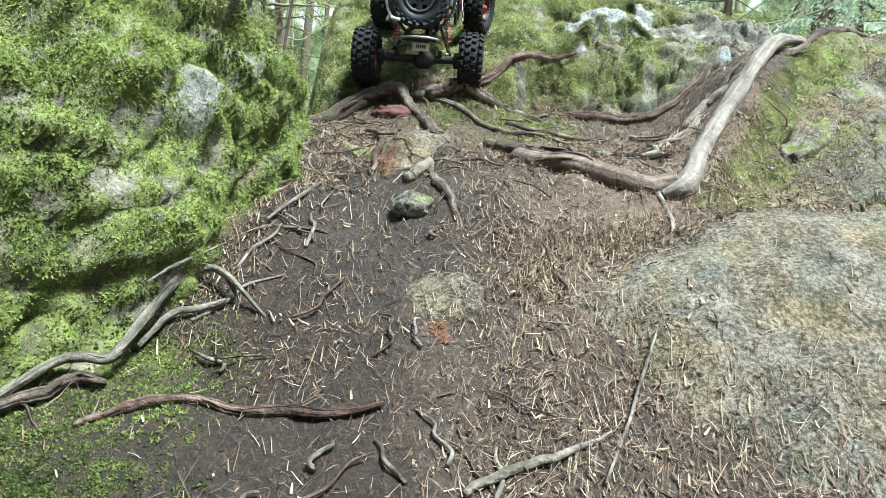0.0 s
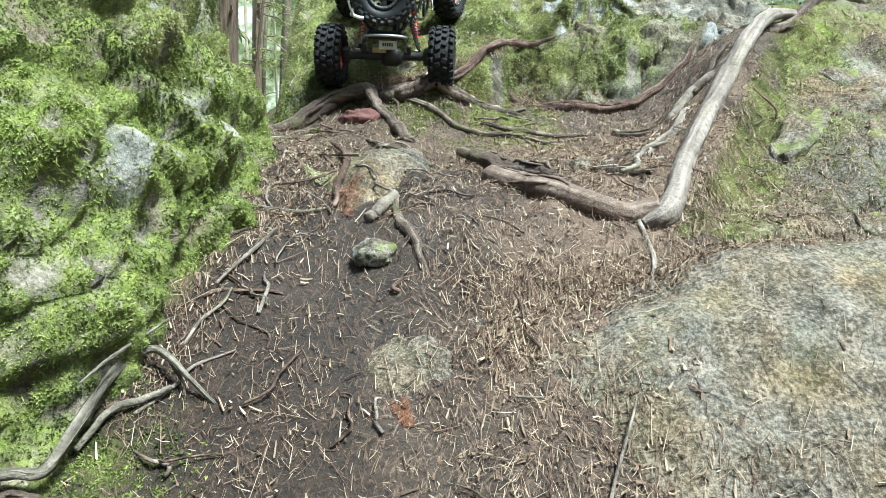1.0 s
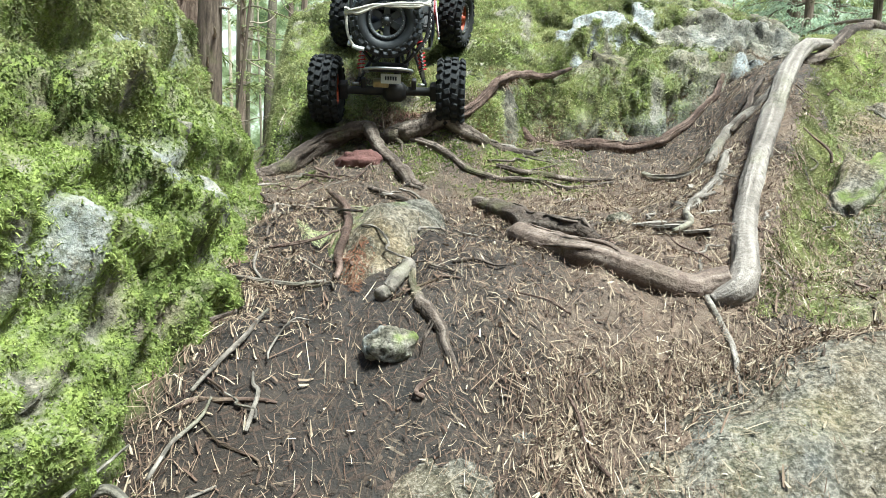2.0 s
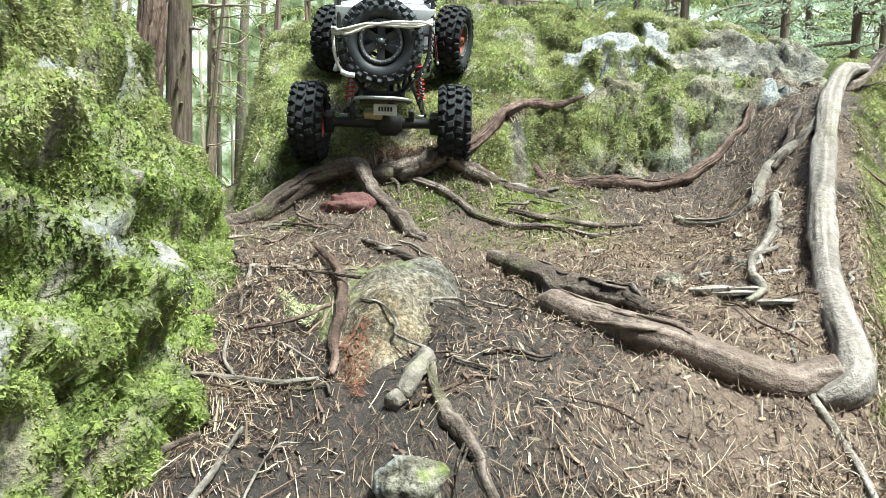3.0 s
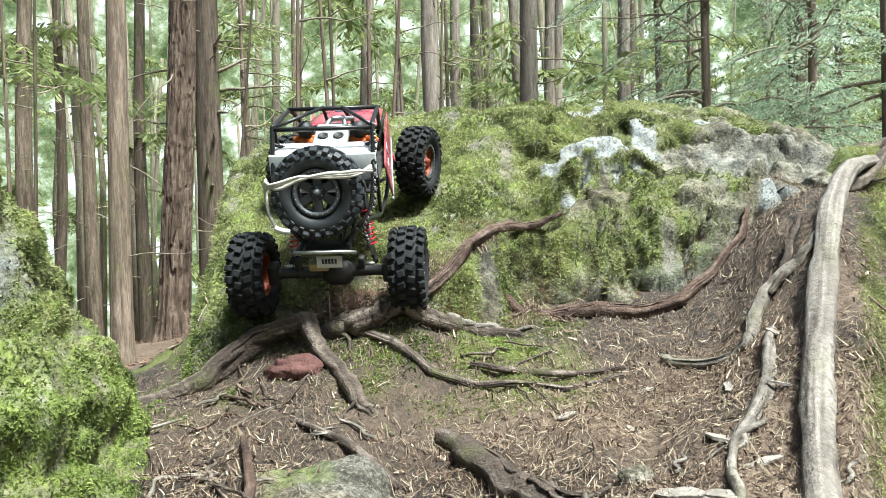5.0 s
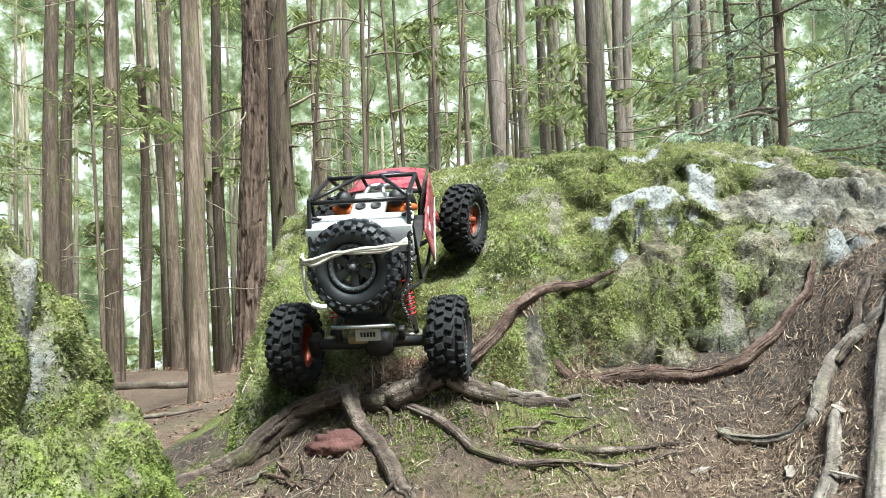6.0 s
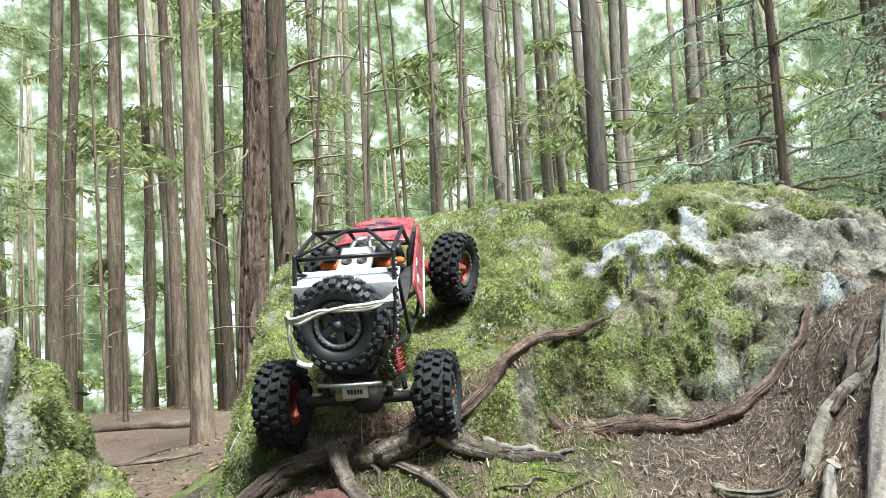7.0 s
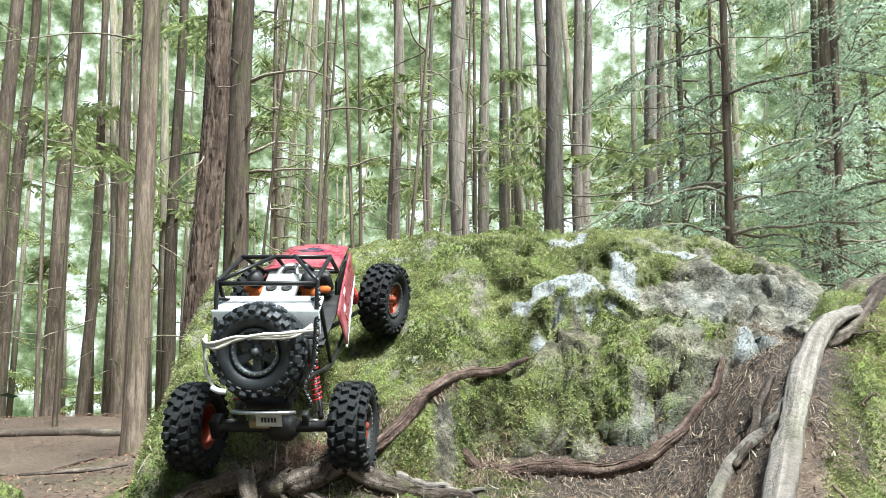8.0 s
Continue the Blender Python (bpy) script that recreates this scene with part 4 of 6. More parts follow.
free_root([(-0.50, 0.66, 0.24), (-0.43, 0.715, 0.275), (-0.382, 0.751, 0.313), (-0.355, 0.762, 0.319), (-0.33, 0.77, 0.320), (-0.316, 0.805, 0.352), (-0.306, 0.855, 0.384), (-0.292, 0.886, 0.402), (-0.272, 0.898, 0.408), (-0.246, 0.878, 0.402), (-0.226, 0.868, 0.388), (-0.198, 0.865, 0.362), (-0.178, 0.862, 0.345)], [0.005, 0.0052, 0.0055, 0.006, 0.0065, 0.0055, 0.0055, 0.0052, 0.0046, 0.004, 0.003, 0.002, 0.001], GREY_ROOT, "thin grey root arching over the moss at the boulder foot")
free_root([(-0.31, 0.80, 0.397), (-0.297, 0.84, 0.412), (-0.28, 0.885, 0.425), (-0.265, 0.925, 0.437)], [0.0012, 0.002, 0.002, 0.0012], GREY_ROOT, "thin lichen-crusted twig above the grey root", "stick")
free_root([(-0.246, 0.878, 0.400), (-0.232, 0.872, 0.378), (-0.226, 0.862, 0.352)], [0.003, 0.002, 0.001], GREY_ROOT, "short forked root tip in the soil")
root("stick", [(-0.318, 0.81), (-0.295, 0.832), (-0.27, 0.853), (-0.245, 0.872)], [0.0035, 0.004, 0.004, 0.003], GREY_ROOT, "straight grey stick lying in the moss", 0.012, 10, 0.1, "stick")
root("tree_root", [(-0.47, 0.68), (-0.411, 0.718), (-0.378, 0.737), (-0.355, 0.753), (-0.335, 0.768)], [0.007, 0.009, 0.010, 0.009, 0.004], BROWN_ROOT, "brown root lying in the moss", 0.010, 10, 0.2)
root("tree_root", [(-0.336, 0.713), (-0.293, 0.733), (-0.242, 0.747), (-0.19, 0.747), (-0.138, 0.742), (-0.087, 0.746), (-0.043, 0.761)], [0.005, 0.007, 0.007, 0.007, 0.0075, 0.006, 0.003], RED_ROOT, "red-brown root crossing the soil", 0.005, 10, 0.2)
root("stick", [(0.04, 0.665), (0.061, 0.677), (0.104, 0.697), (0.142, 0.707), (0.181, 0.717)], [0.004, 0.005, 0.005, 0.004, 0.002], PALE_ROOT, "short bleached stick on the soil", 0.006, 10, 0.15, "stick")
root("stick", [(0.251, 0.835), (0.227, 0.790), (0.197, 0.726), (0.169, 0.672)], [0.0012, 0.002, 0.002, 0.0015], PALE_ROOT, "straight dry straw-coloured stem on the soil", 0.012, 6, 0.05, "stick")
root("stick", [(0.125, 1.727), (0.179, 1.726), (0.231, 1.720), (0.30, 1.747), (0.366, 1.756)], [0.004, 0.006, 0.006, 0.005, 0.003], BROWN_ROOT, "thin brown stick on the needles", 0.008, 8, 0.12, "stick")
root("tree_root", [(-0.025, 1.197), (-0.022, 1.148), (-0.012, 1.108), (0.008, 1.082), (0.029, 1.05)], [0.006, 0.009, 0.010, 0.010, 0.006], BROWN_ROOT, "dark short root in the wheel track", 0.004, 10, 0.2)
root("stick", [(-0.028, 1.202), (-0.044, 1.164), (-0.062, 1.140)], [0.009, 0.010, 0.008], PALE_ROOT, "stubby broken stick on the soil", 0.008, 10, 0.15, "stick")
root("stick", [(-0.108, 1.596), (-0.043, 1.557), (-0.004, 1.518), (0.031, 1.455)], [0.004, 0.006, 0.006, 0.004], BROWN_ROOT, "thin brown twig lying over the rock", 0.006, 8, 0.15, "stick")
root("stick", [(0.339, 1.213), (0.327, 1.153), (0.331, 1.079), (0.306, 0.995)], [0.002, 0.004, 0.004, 0.002], PALE_ROOT, "curved pale twig on the litter", 0.005, 8, 0.12, "stick")
root("stick", [(-0.26, 1.198), (-0.207, 1.216), (-0.173, 1.210), (-0.13, 1.20)], [0.002, 0.003, 0.003, 0.002], PALE_ROOT, "lichen-crusted thin twig across the trail", 0.008, 8, 0.2, "stick")


def needle_litter():
    """Needles, chips and twiglets strewn over the trail."""
    n = 190000
    x = np.where(RNG.random(n) < 0.5, RNG.normal(0.28, 0.34, n), RNG.uniform(-0.4, 1.35, n))
    y = RNG.uniform(0.45, 2.05, n)
    thin = fbm(x * 6, y * 6, 2.9, 3)
    on_slab = slab_z(x, y) > ground_z(x, y)
    keep = (thin + RNG.uniform(-0.55, 0.55, n) > -0.22) & (x > -0.42) & (x < 1.5) & ((rock_z(x, y) < ground_z(x, y) + 0.006) | (RNG.random(n) < 0.12)) & (~on_slab | (RNG.random(n) < np.clip(1.0 - 18 * (slab_z(x, y) - ground_z(x, y)), 0.13, 1))) & (RNG.random(n) < (0.10 + 0.22 * ss(0.85, 1.3, y) + 0.5 * np.maximum(ss(-0.05, 0.16, x), ss(1.5, 1.65, y))) * (1 - 0.15 * (bank_z(x, y) > ground_z(x, y))) * (1 - 0.6 * ss(1.66, 1.82, y) * ss(0.72, 0.6, x))) & ((boulder_z(x, y) < ground_z(x, y)) | ((RNG.random(n) < 0.05 + 0.3 * ss(0.06, 0.02, boulder_z(x, y) - ground_z(x, y))) & (np.abs(boulder_z(x, y + 0.01) - boulder_z(x, y - 0.01)) < 0.022)))
    x, y = x[keep], y[keep]
    heaps = ((0.20, 1.925, 0.05, 0.018, 1500), (0.06, 1.885, 0.06, 0.016, 1300), (-0.06, 1.845, 0.05, 0.014, 900), (0.80, 2.02, 0.05, 0.03, 1300), (0.28, 1.94, 0.05, 0.014, 900), (-0.22, 1.20, 0.05, 0.10, 2600), (-0.20, 1.45, 0.05, 0.10, 2200), (0.5, 1.68, 0.05, 0.05, 900), (-0.27, 0.95, 0.03, 0.08, 1200), (0.20, 1.02, 0.05, 0.028, 2200), (0.32, 1.04, 0.06, 0.025, 2200), (0.13, 0.95, 0.025, 0.03, 1200), (0.45, 1.06, 0.06, 0.025, 1200), (-0.15, 0.80, 0.03, 0.03, 160), (-0.13, 0.92, 0.03, 0.04, 200), (-0.10, 0.84, 0.03, 0.04, 140))
    x = np.concatenate([x] + [RNG.normal(h[0], h[2], h[4]) for h in heaps])
    y = np.concatenate([y] + [RNG.normal(h[1], h[3], h[4]) for h in heaps])
    flat = np.abs(land_z(x, y + 0.01) - land_z(x, y - 0.01)) < 0.026
    x, y = x[flat], y[flat]
    n = len(x)
    length = np.exp(RNG.normal(-5.35, 0.55, n))
    chip_like = RNG.random(n) < 0.16
    length = np.where(chip_like, length * 0.6, length)
    wide = RNG.uniform(0.00022, 0.00048, n) * np.where(chip_like, 2.7, 1)
    a = RNG.uniform(0, math.pi, n)
    dx, dy = np.cos(a) * length, np.sin(a) * length
    z0, z1, zm = land_z(x - dx, y - dy), land_z(x + dx, y + dy), land_z(x, y)
    lift, tip = RNG.uniform(0.001, 0.006, n), RNG.normal(0, 0.004, n)
    A = np.column_stack([x - dx, y - dy, z0 + lift + np.clip(-tip, 0, 1)])
    B = np.column_stack([x, y, np.maximum(zm, (z0 + z1) / 2) + lift + 0.001])
    C = np.column_stack([x + dx, y + dy, z1 + lift + np.clip(tip, 0, 1)])
    side = np.column_stack([-np.sin(a), np.cos(a), np.zeros(n)]) * wide[:, None]
    side[:, 2] = wide * RNG.uniform(-0.9, 0.9, n)
    V = np.stack([A + side, A - side, B + side, B - side, C + side * 0.5, C - side * 0.5], 1).reshape(-1, 3)
    q = np.array([(0, 1, 3, 2), (2, 3, 5, 4)])
    F = (np.arange(n)[:, None, None] * 6 + q[None]).reshape(-1, 4)
    tagged(new("needle_litter", np_mesh("needle_litter", V, F, NEEDLES, False)), "brown dry needles and bark chips strewn over soil", "litter", kind="stuff")


needle_litter()


foot_v, foot_f = sheet(np.arange(-0.62, -0.16, 0.01), np.arange(0.5, 1.7, 0.01), land_z)
foot_w = ss(0.0, 0.5, fbm(foot_v[:, 0] * 9, foot_v[:, 1] * 9, 6.0, 3)) * ss(-0.20, -0.30, foot_v[:, 0] + 0.05 * np.sin(foot_v[:, 1] * 9))
moss_on("moss_carpet", (foot_v, foot_f, None), foot_w * (1 + 1.5 * ss(0.85, 0.7, foot_v[:, 1])) + 2.0 * bump(foot_v[:, 0], foot_v[:, 1], -0.27, 0.78, 0.05, 0.06, 1.0), 26000, 0.005, 3, 0.9, MOSS, "green moss creeping over soil at the boulder foot", 0.40, 3)

tangle_v, tangle_f = sheet(np.arange(-0.46, 0.42, 0.009), np.arange(1.58, 1.95, 0.009), land_z)
tangle_w = ss(-0.1, 0.5, fbm(tangle_v[:, 0] * 11, tangle_v[:, 1] * 11, 2.6, 3)) + 1.5 * bump(tangle_v[:, 0], tangle_v[:, 1], 0.0, 1.75, 0.08, 0.03, 1.0)
moss_on("moss_carpet", (tangle_v, tangle_f, None), tangle_w * ss(0.36, 0.2, tangle_v[:, 0]) * ss(1.6, 1.76, tangle_v[:, 1]), 18000, 0.0046, 3, 0.9, MOSS, "dark green moss between the roots", 0.40, 3)
verge_v, verge_f = sheet(np.arange(0.37, 1.3, 0.011), np.arange(1.12, 2.2, 0.011), land_z)
verge_off = (verge_v[:, 0] - 0.37) * 0.868 - (verge_v[:, 1] - 1.158) * 0.496
verge_w = ss(0.012, 0.03, verge_off) * (0.25 * ss(0.0, 0.5, fbm(verge_v[:, 0] * 8, verge_v[:, 1] * 8, 5.5, 3)) + 1.2 * ss(0.15, 0.04, verge_off + 0.05 * fbm(verge_v[:, 0] * 12, verge_v[:, 1] * 12, 7.5, 3)))
moss_on("moss_carpet", (verge_v, verge_f, None), verge_w, 30000, 0.0058, 3, 0.8, MOSS_YELLOW, "bright moss along the pale root", 0.32, 3)

# ---- small things on the trail ----
def leaf_litter():
    """Bigger flakes of dead leaf and bark on the slope behind and along the trail."""
    n = 45000
    x, y = RNG.uniform(-6, 0.2, n), 2.0 + 9.5 * RNG.random(n) ** 1.3
    keep = x > -0.62 * y - 0.4
    x, y = x[keep], y[keep]
    n = len(x)
    size = RNG.uniform(0.006, 0.019, n)
    a, tip = RNG.uniform(0, 2 * math.pi, n), RNG.normal(0, 0.35, n)
    z = ground_z(x, y) + 0.004
    d = np.stack([np.cos(a), np.sin(a), tip], 1) * size[:, None]
    s = np.stack([-np.sin(a), np.cos(a), RNG.normal(0, 0.3, n)], 1) * (size * RNG.uniform(0.12, 0.45, n))[:, None]
    c = np.column_stack([x, y, z])
    V = np.stack([c - d, c + s, c + d, c - s], 1).reshape(-1, 3)
    tagged(new("leaf_litter", np_mesh("leaf_litter", V, np.arange(len(V)).reshape(-1, 4), LITTER, False)), "brown dead leaves and bark on the forest slope", "litter", kind="stuff")


def frond(x, y, turn, length, material, label):
    """A flat fallen spray of cedar leaf lying on the trail."""
    rng = np.random.default_rng(int(abs(x * 1000)) + 3)
    c, s = math.cos(radians(turn)), math.sin(radians(turn))
    pieces = []
    n = 11
    for i in range(n):
        t = 0.1 + 0.9 * i / (n - 1)
        for sgn in (-1, 1):
            b = radians(turn + sgn * (44 - 14 * t))
            at = np.array([x + c * length * t, y + s * length * t, 0.0])
            v, f = spray(rng, at, (math.cos(b), math.sin(b), 0), length * 0.34 * (1.15 - t * 0.85), 0.0, 0.0022, 0.0075, 0.25, 0.11)
            pieces.append((v, f))
    v, f = joined(pieces)
    v = v.copy()
    v[:, 2] = land_z(v[:, 0], v[:, 1]) + 0.006 + 0.25 * np.abs(v[:, 2]) + 0.006 * fbm(v[:, 0] * 25, v[:, 1] * 25, 1.0, 2)
    tagged(new("cedar_frond", np_mesh("cedar_frond", v, f, material, False)), label, "frond")


def lump(name, x, y, size, material, label, sink=0.35, squash=0.7, turn=0.0):
    """A small rough stone sunk in the soil; deep ones are flat-topped."""
    bm = bmesh.new()
    bmesh.ops.create_icosphere(bm, subdivisions=4, radius=1.0)
    for v in bm.verts:
        p = v.co
        k = 1 + 0.28 * float(fbm(p.x * 1.4 + x * 9, p.y * 1.4, p.z * 1.4, 4)) + 0.06 * float(fbm(p.x * 7, p.y * 7 + y, p.z * 7, 2))
        v.co = Vector((p.x * size[0] * k, p.y * size[1] * k, (min(p.z, 0.45 + 0.1 * p.z) if sink > 0.5 else p.z) * size[0] * squash * k))
    me = bpy.data.meshes.new(name)
    for f in bm.faces:
        f.smooth = True
    bm.to_mesh(me)
    bm.free()
    me.materials.append(material)
    n = len(me.vertices)
    co = np.zeros(n * 3, np.float32)
    me.vertices.foreach_get("co", co)
    co = co.reshape(-1, 3)
    if sink > 0.5:  # set stones follow the slope they lie in
        c, k = math.cos(math.radians(turn)), math.sin(math.radians(turn))
        co[:, 2] += land_z(x + c * co[:, 0] - k * co[:, 1], y + k * co[:, 0] + c * co[:, 1]) - float(land_z(x, y))
        me.vertices.foreach_set("co", co.ravel())
    float_attr(me, "moss", 0.8 * ss(-0.1, 0.5, fbm(co[:, 0] * 30, co[:, 1] * 30, co[:, 2] * 30, 3)))
    float_attr(me, "lichen", (0.15 if sink > 0.5 else 1.0) * ss(0.0, 0.6, fbm(co[:, 0] * 25 + 5, co[:, 1] * 25, co[:, 2] * 25, 3)))
    ob = new(name, me)
    ob.matrix_world = pose(x, y, float(land_z(x, y)) + size[0] * squash * (1 - 2 * sink), 0, 0, turn)
    return tagged(ob, label, "stone")


def twigs():
    """Thin dry twigs scattered on the soil, each its own."""
    rng = np.random.default_rng(33)
    for i in range(120):
        x, y = (rng.normal(0.2, 0.3), rng.uniform(0.6, 1.85)) if i < 75 else (rng.normal(-0.2, 0.05), rng.uniform(0.8, 1.75))
        if boulder_z(x, y) > ground_z(x, y) or x < -0.3 or x > 0.95 or slab_z(x, y) > ground_z(x, y):
            continue
        a, l = rng.uniform(0, math.pi), rng.uniform(0.015, 0.055)
        t = np.linspace(-1, 1, 5)
        pts = np.column_stack([x + np.cos(a) * l * t + rng.normal(0, 0.006, 5), y + np.sin(a) * l * t + rng.normal(0, 0.003, 5)])
        z = land_z(pts[:, 0], pts[:, 1])
        line = spline(np.column_stack([pts, np.maximum(z, np.linspace(z[0], z[-1], 5)) + rng.uniform(0.002, 0.008)]), 4)
        r = rng.uniform(0.0010, 0.0028)
        ob = new("twig", tube_mesh("twig", line, [r, r, r * 0.6], (PALE_ROOT, BROWN_ROOT, RED_ROOT)[i % 3], 6, 0.15, i * 1.7))
        tagged(ob, ("thin bleached twig on the needles", "thin dark twig on the needles", "thin reddish twig on the needles")[i % 3], "twig", "twigs on the trail")


def chip(x, y, turn, size, label):
    """A pale split sliver of wood."""
    bm = bmesh.new()
    bmesh.ops.create_cube(bm, size=1)
    bmesh.ops.subdivide_edges(bm, edges=[e for e in bm.edges if abs((e.verts[0].co - e.verts[1].co).x) > 0.5], cuts=5)
    for v in bm.verts:
        k = 1 - 1.7 * abs(v.co.x) ** 1.6 if v.co.x > 0 else 1 - 0.9 * abs(v.co.x)
        v.co = Vector((v.co.x * size[0], v.co.y * size[1] * k + 0.08 * size[1] * math.sin(9 * v.co.x), v.co.z * size[2] * k + 0.004 * v.co.x))
    me = bpy.data.meshes.new("wood_chip")
    bm.to_mesh(me)
    bm.free()
    me.materials.append(PALE_ROOT)
    float_attr(me, "grain", np.full(len(me.vertices), 0.75))
    ob = new("wood_chip", me)
    ob.matrix_world = Matrix.Translation((x, y, float(land_z(x, y)) + 0.006)) @ pose(0, 0, 0, 6, -3, turn)
    tagged(ob, label, "wood chip", "pale wood chips")


leaf_litter()
frond(-0.097, 1.267, -88, 0.098, DRY_FROND, "rust-red dry cedar frond on the soil")
frond(-0.14, 1.30, 122, 0.092, GREEN_FROND, "fading green-tan cedar frond on the soil")
frond(0.0, 0.87, -60, 0.030, DRY_FROND, "small curled rust-red frond on the soil")
lump("stone", -0.045, 1.065, (0.027, 0.024), ROCK, "small mossy grey stone in the track")
lump("stone", -0.132, 1.738, (0.050, 0.026), RED_STONE, "smooth reddish stone under the roots", 0.4, 0.45)
lump("stone", 0.29, 1.42, (0.018, 0.014), ROCK, "small grey pebble on the needles")
for bx, by, br in ((0.93, 1.80, 0.045), (1.04, 1.62, 0.06), (0.74, 1.28, 0.040), (1.05, 1.30, 0.055)):
    lump("stone", bx, by, (br, br * 0.8), SLAB_ROCK, "flat grey-brown stone set in the rock bank", 0.62, 0.55)
lump("stone", 0.735, 1.535, (0.13, 0.038), SLAB_ROCK, "long flat-topped grey stone beside the pale root", 0.60, 0.42, 42)
lump("stone", 0.90, 1.49, (0.10, 0.06), SLAB_ROCK, "broad flat grey stone set in the rock bank", 0.60, 0.42, 60)
lump("stone", 0.84, 2.08, (0.030, 0.022), ROCK, "brown-grey stone beside the root", 0.4)
for cx, cy, ca, cl in ((0.337, 1.338, -48, 0.062), (0.362, 1.295, -60, 0.058), (0.318, 1.362, -35, 0.05), (0.355, 1.345, -70, 0.045), (0.40, 1.46, 140, 0.04)):
    chip(cx, cy, ca, (cl, 0.026, 0.004), "pale split wood sliver on the needles")
twigs()
for cx, cy, ca, cl in ((0.42, 1.40, 20, 0.05), (0.47, 1.62, 70, 0.035), (0.33, 1.58, 110, 0.03), (0.25, 1.62, 30, 0.03), (0.50, 1.52, 150, 0.04), (0.18, 1.35, 60, 0.025), (0.38, 1.70, 10, 0.03), (0.55, 1.66, 95, 0.03)):
    chip(cx, cy, ca, (cl, 0.012, 0.003), "pale thin bark flake on the needles")
root("stick", [(-0.31, 0.985), (-0.285, 1.03), (-0.255, 1.075), (-0.215, 1.10)], [0.002, 0.004, 0.004, 0.002], BROWN_ROOT, "mossy thin twig at the boulder foot", 0.012, 7, 0.2, "stick")
root("stick", [(-0.23, 0.99), (-0.20, 1.05), (-0.185, 1.12)], [0.002, 0.003, 0.002], PALE_ROOT, "lichen-crusted upright twig in the soil", 0.012, 7, 0.2, "stick")
root("stick", [(-5.2, 8.6), (-4.2, 8.8), (-3.2, 8.6)], [0.03, 0.05, 0.03], BROWN_ROOT, "fallen thin log on the forest slope", 0.03, 10, 0.15, "log")
for sx, sy, sa, sl in ((-1.7, 4.3, 20, 0.5), (-2.2, 5.1, -30, 0.7), (-1.5, 5.4, 70, 0.5), (-2.7, 6.0, 10, 0.9), (-2.0, 6.4, -55, 0.8), (-3.2, 6.8, 30, 0.9), (-1.2, 4.6, -15, 0.4), (-2.4, 4.5, 50, 0.45)):
    sc, ss_ = math.cos(math.radians(sa)) * sl / 2, math.sin(math.radians(sa)) * sl / 2
    root("stick", [(sx - sc, sy - ss_), (sx + 0.03, sy - 0.02), (sx + sc, sy + ss_)], [0.006, 0.012, 0.005], BROWN_ROOT, "dead brown stick on the forest litter", 0.015, 8, 0.2, "stick")

PINK = (BOULDER[0], BOULDER[1], None)
moss_on("moss_carpet", PINK, bump(BOULDER[0][:, 0], BOULDER[0][:, 1], -0.055, 1.858, 0.045, 0.016, 1.0), 2600, 0.007, 3, 0.9, PINK_MOSS, "patch of dead pinkish-red moss by the roots")
foot_x, foot_y = BOULDER[0][:, 0], BOULDER[0][:, 1]
strip = ss(0.035, 0.0, BOULDER[0][:, 2] - land_z(foot_x, foot_y - 0.03) - 0.02) * ss(2.06, 2.0, foot_y) * ss(-0.2, 0.3, fbm(foot_x * 12, foot_y * 12, 4.0, 3)) * ss(-0.25, -0.12, foot_x) + bump(foot_x, foot_y, 0.22, 1.985, 0.07, 0.03, 1.5) + bump(foot_x, foot_y, 0.02, 1.87, 0.10, 0.02, 1.2)
moss_on("dead_moss", PINK, np.clip(strip, 0, 2), 9000, 0.011, 3, 1.0, DEAD_MOSS, "red-brown dead moss and needles at the boulder foot", 0.07, 3)


# ---- forest ----
def bark_trunk(diameter, height, rng, plates=False):
    rows, cols = (330, 104) if plates else (50, 18) if height > 12 else (30, 12)
    zs = np.linspace(-0.6, height, rows) if not plates else np.concatenate([np.linspace(-0.6, 5.5, rows - 20), np.linspace(5.6, height, 20)])
    a = np.linspace(0, 2 * math.pi, cols, endpoint=False)
    A, Z = np.meshgrid(a, zs)
    s = rng.uniform(0, 50)
    r = diameter / 2 * (1 - 0.6 * np.clip(Z, 0, 99) / height) * (1 + 0.35 * np.exp(-np.clip(Z + 0.1, 0, 9) / 0.18) * (1 + 0.5 * np.sin(3 * A + s)))
    if plates:
        crease = np.abs(vnoise(np.cos(A) * 6.5 + s, np.sin(A) * 6.5, Z * 2.0 + 0.4 * vnoise(A * 3, Z * 6, s)))
        crack = np.abs(vnoise(np.cos(A) * 9 - s, np.sin(A) * 9, Z * 7))
        r = r * (1 + 0.26 * ss(0.0, 0.26, crease) + 0.07 * ss(0.0, 0.2, crack) - 0.22) + 0.004 * fbm(np.cos(A) * 16, np.sin(A) * 16, Z * 18, 3)
    else:
        r = r * (1 + 0.03 * fbm(np.cos(A) * 2 + s, np.sin(A) * 2, Z * 1.5, 3))
    bend = diameter * 0.35
    x = np.cos(A) * r + bend * vnoise(Z * 0.25, s, 0) - bend * float(vnoise(0.0, s, 0))
    y = np.sin(A) * r + bend * vnoise(Z * 0.25, s + 9, 0) - bend * float(vnoise(0.0, s + 9, 0))
    v = np.stack([x, y, Z], -1).reshape(-1, 3)
    return v, grid_faces(rows, cols, True)


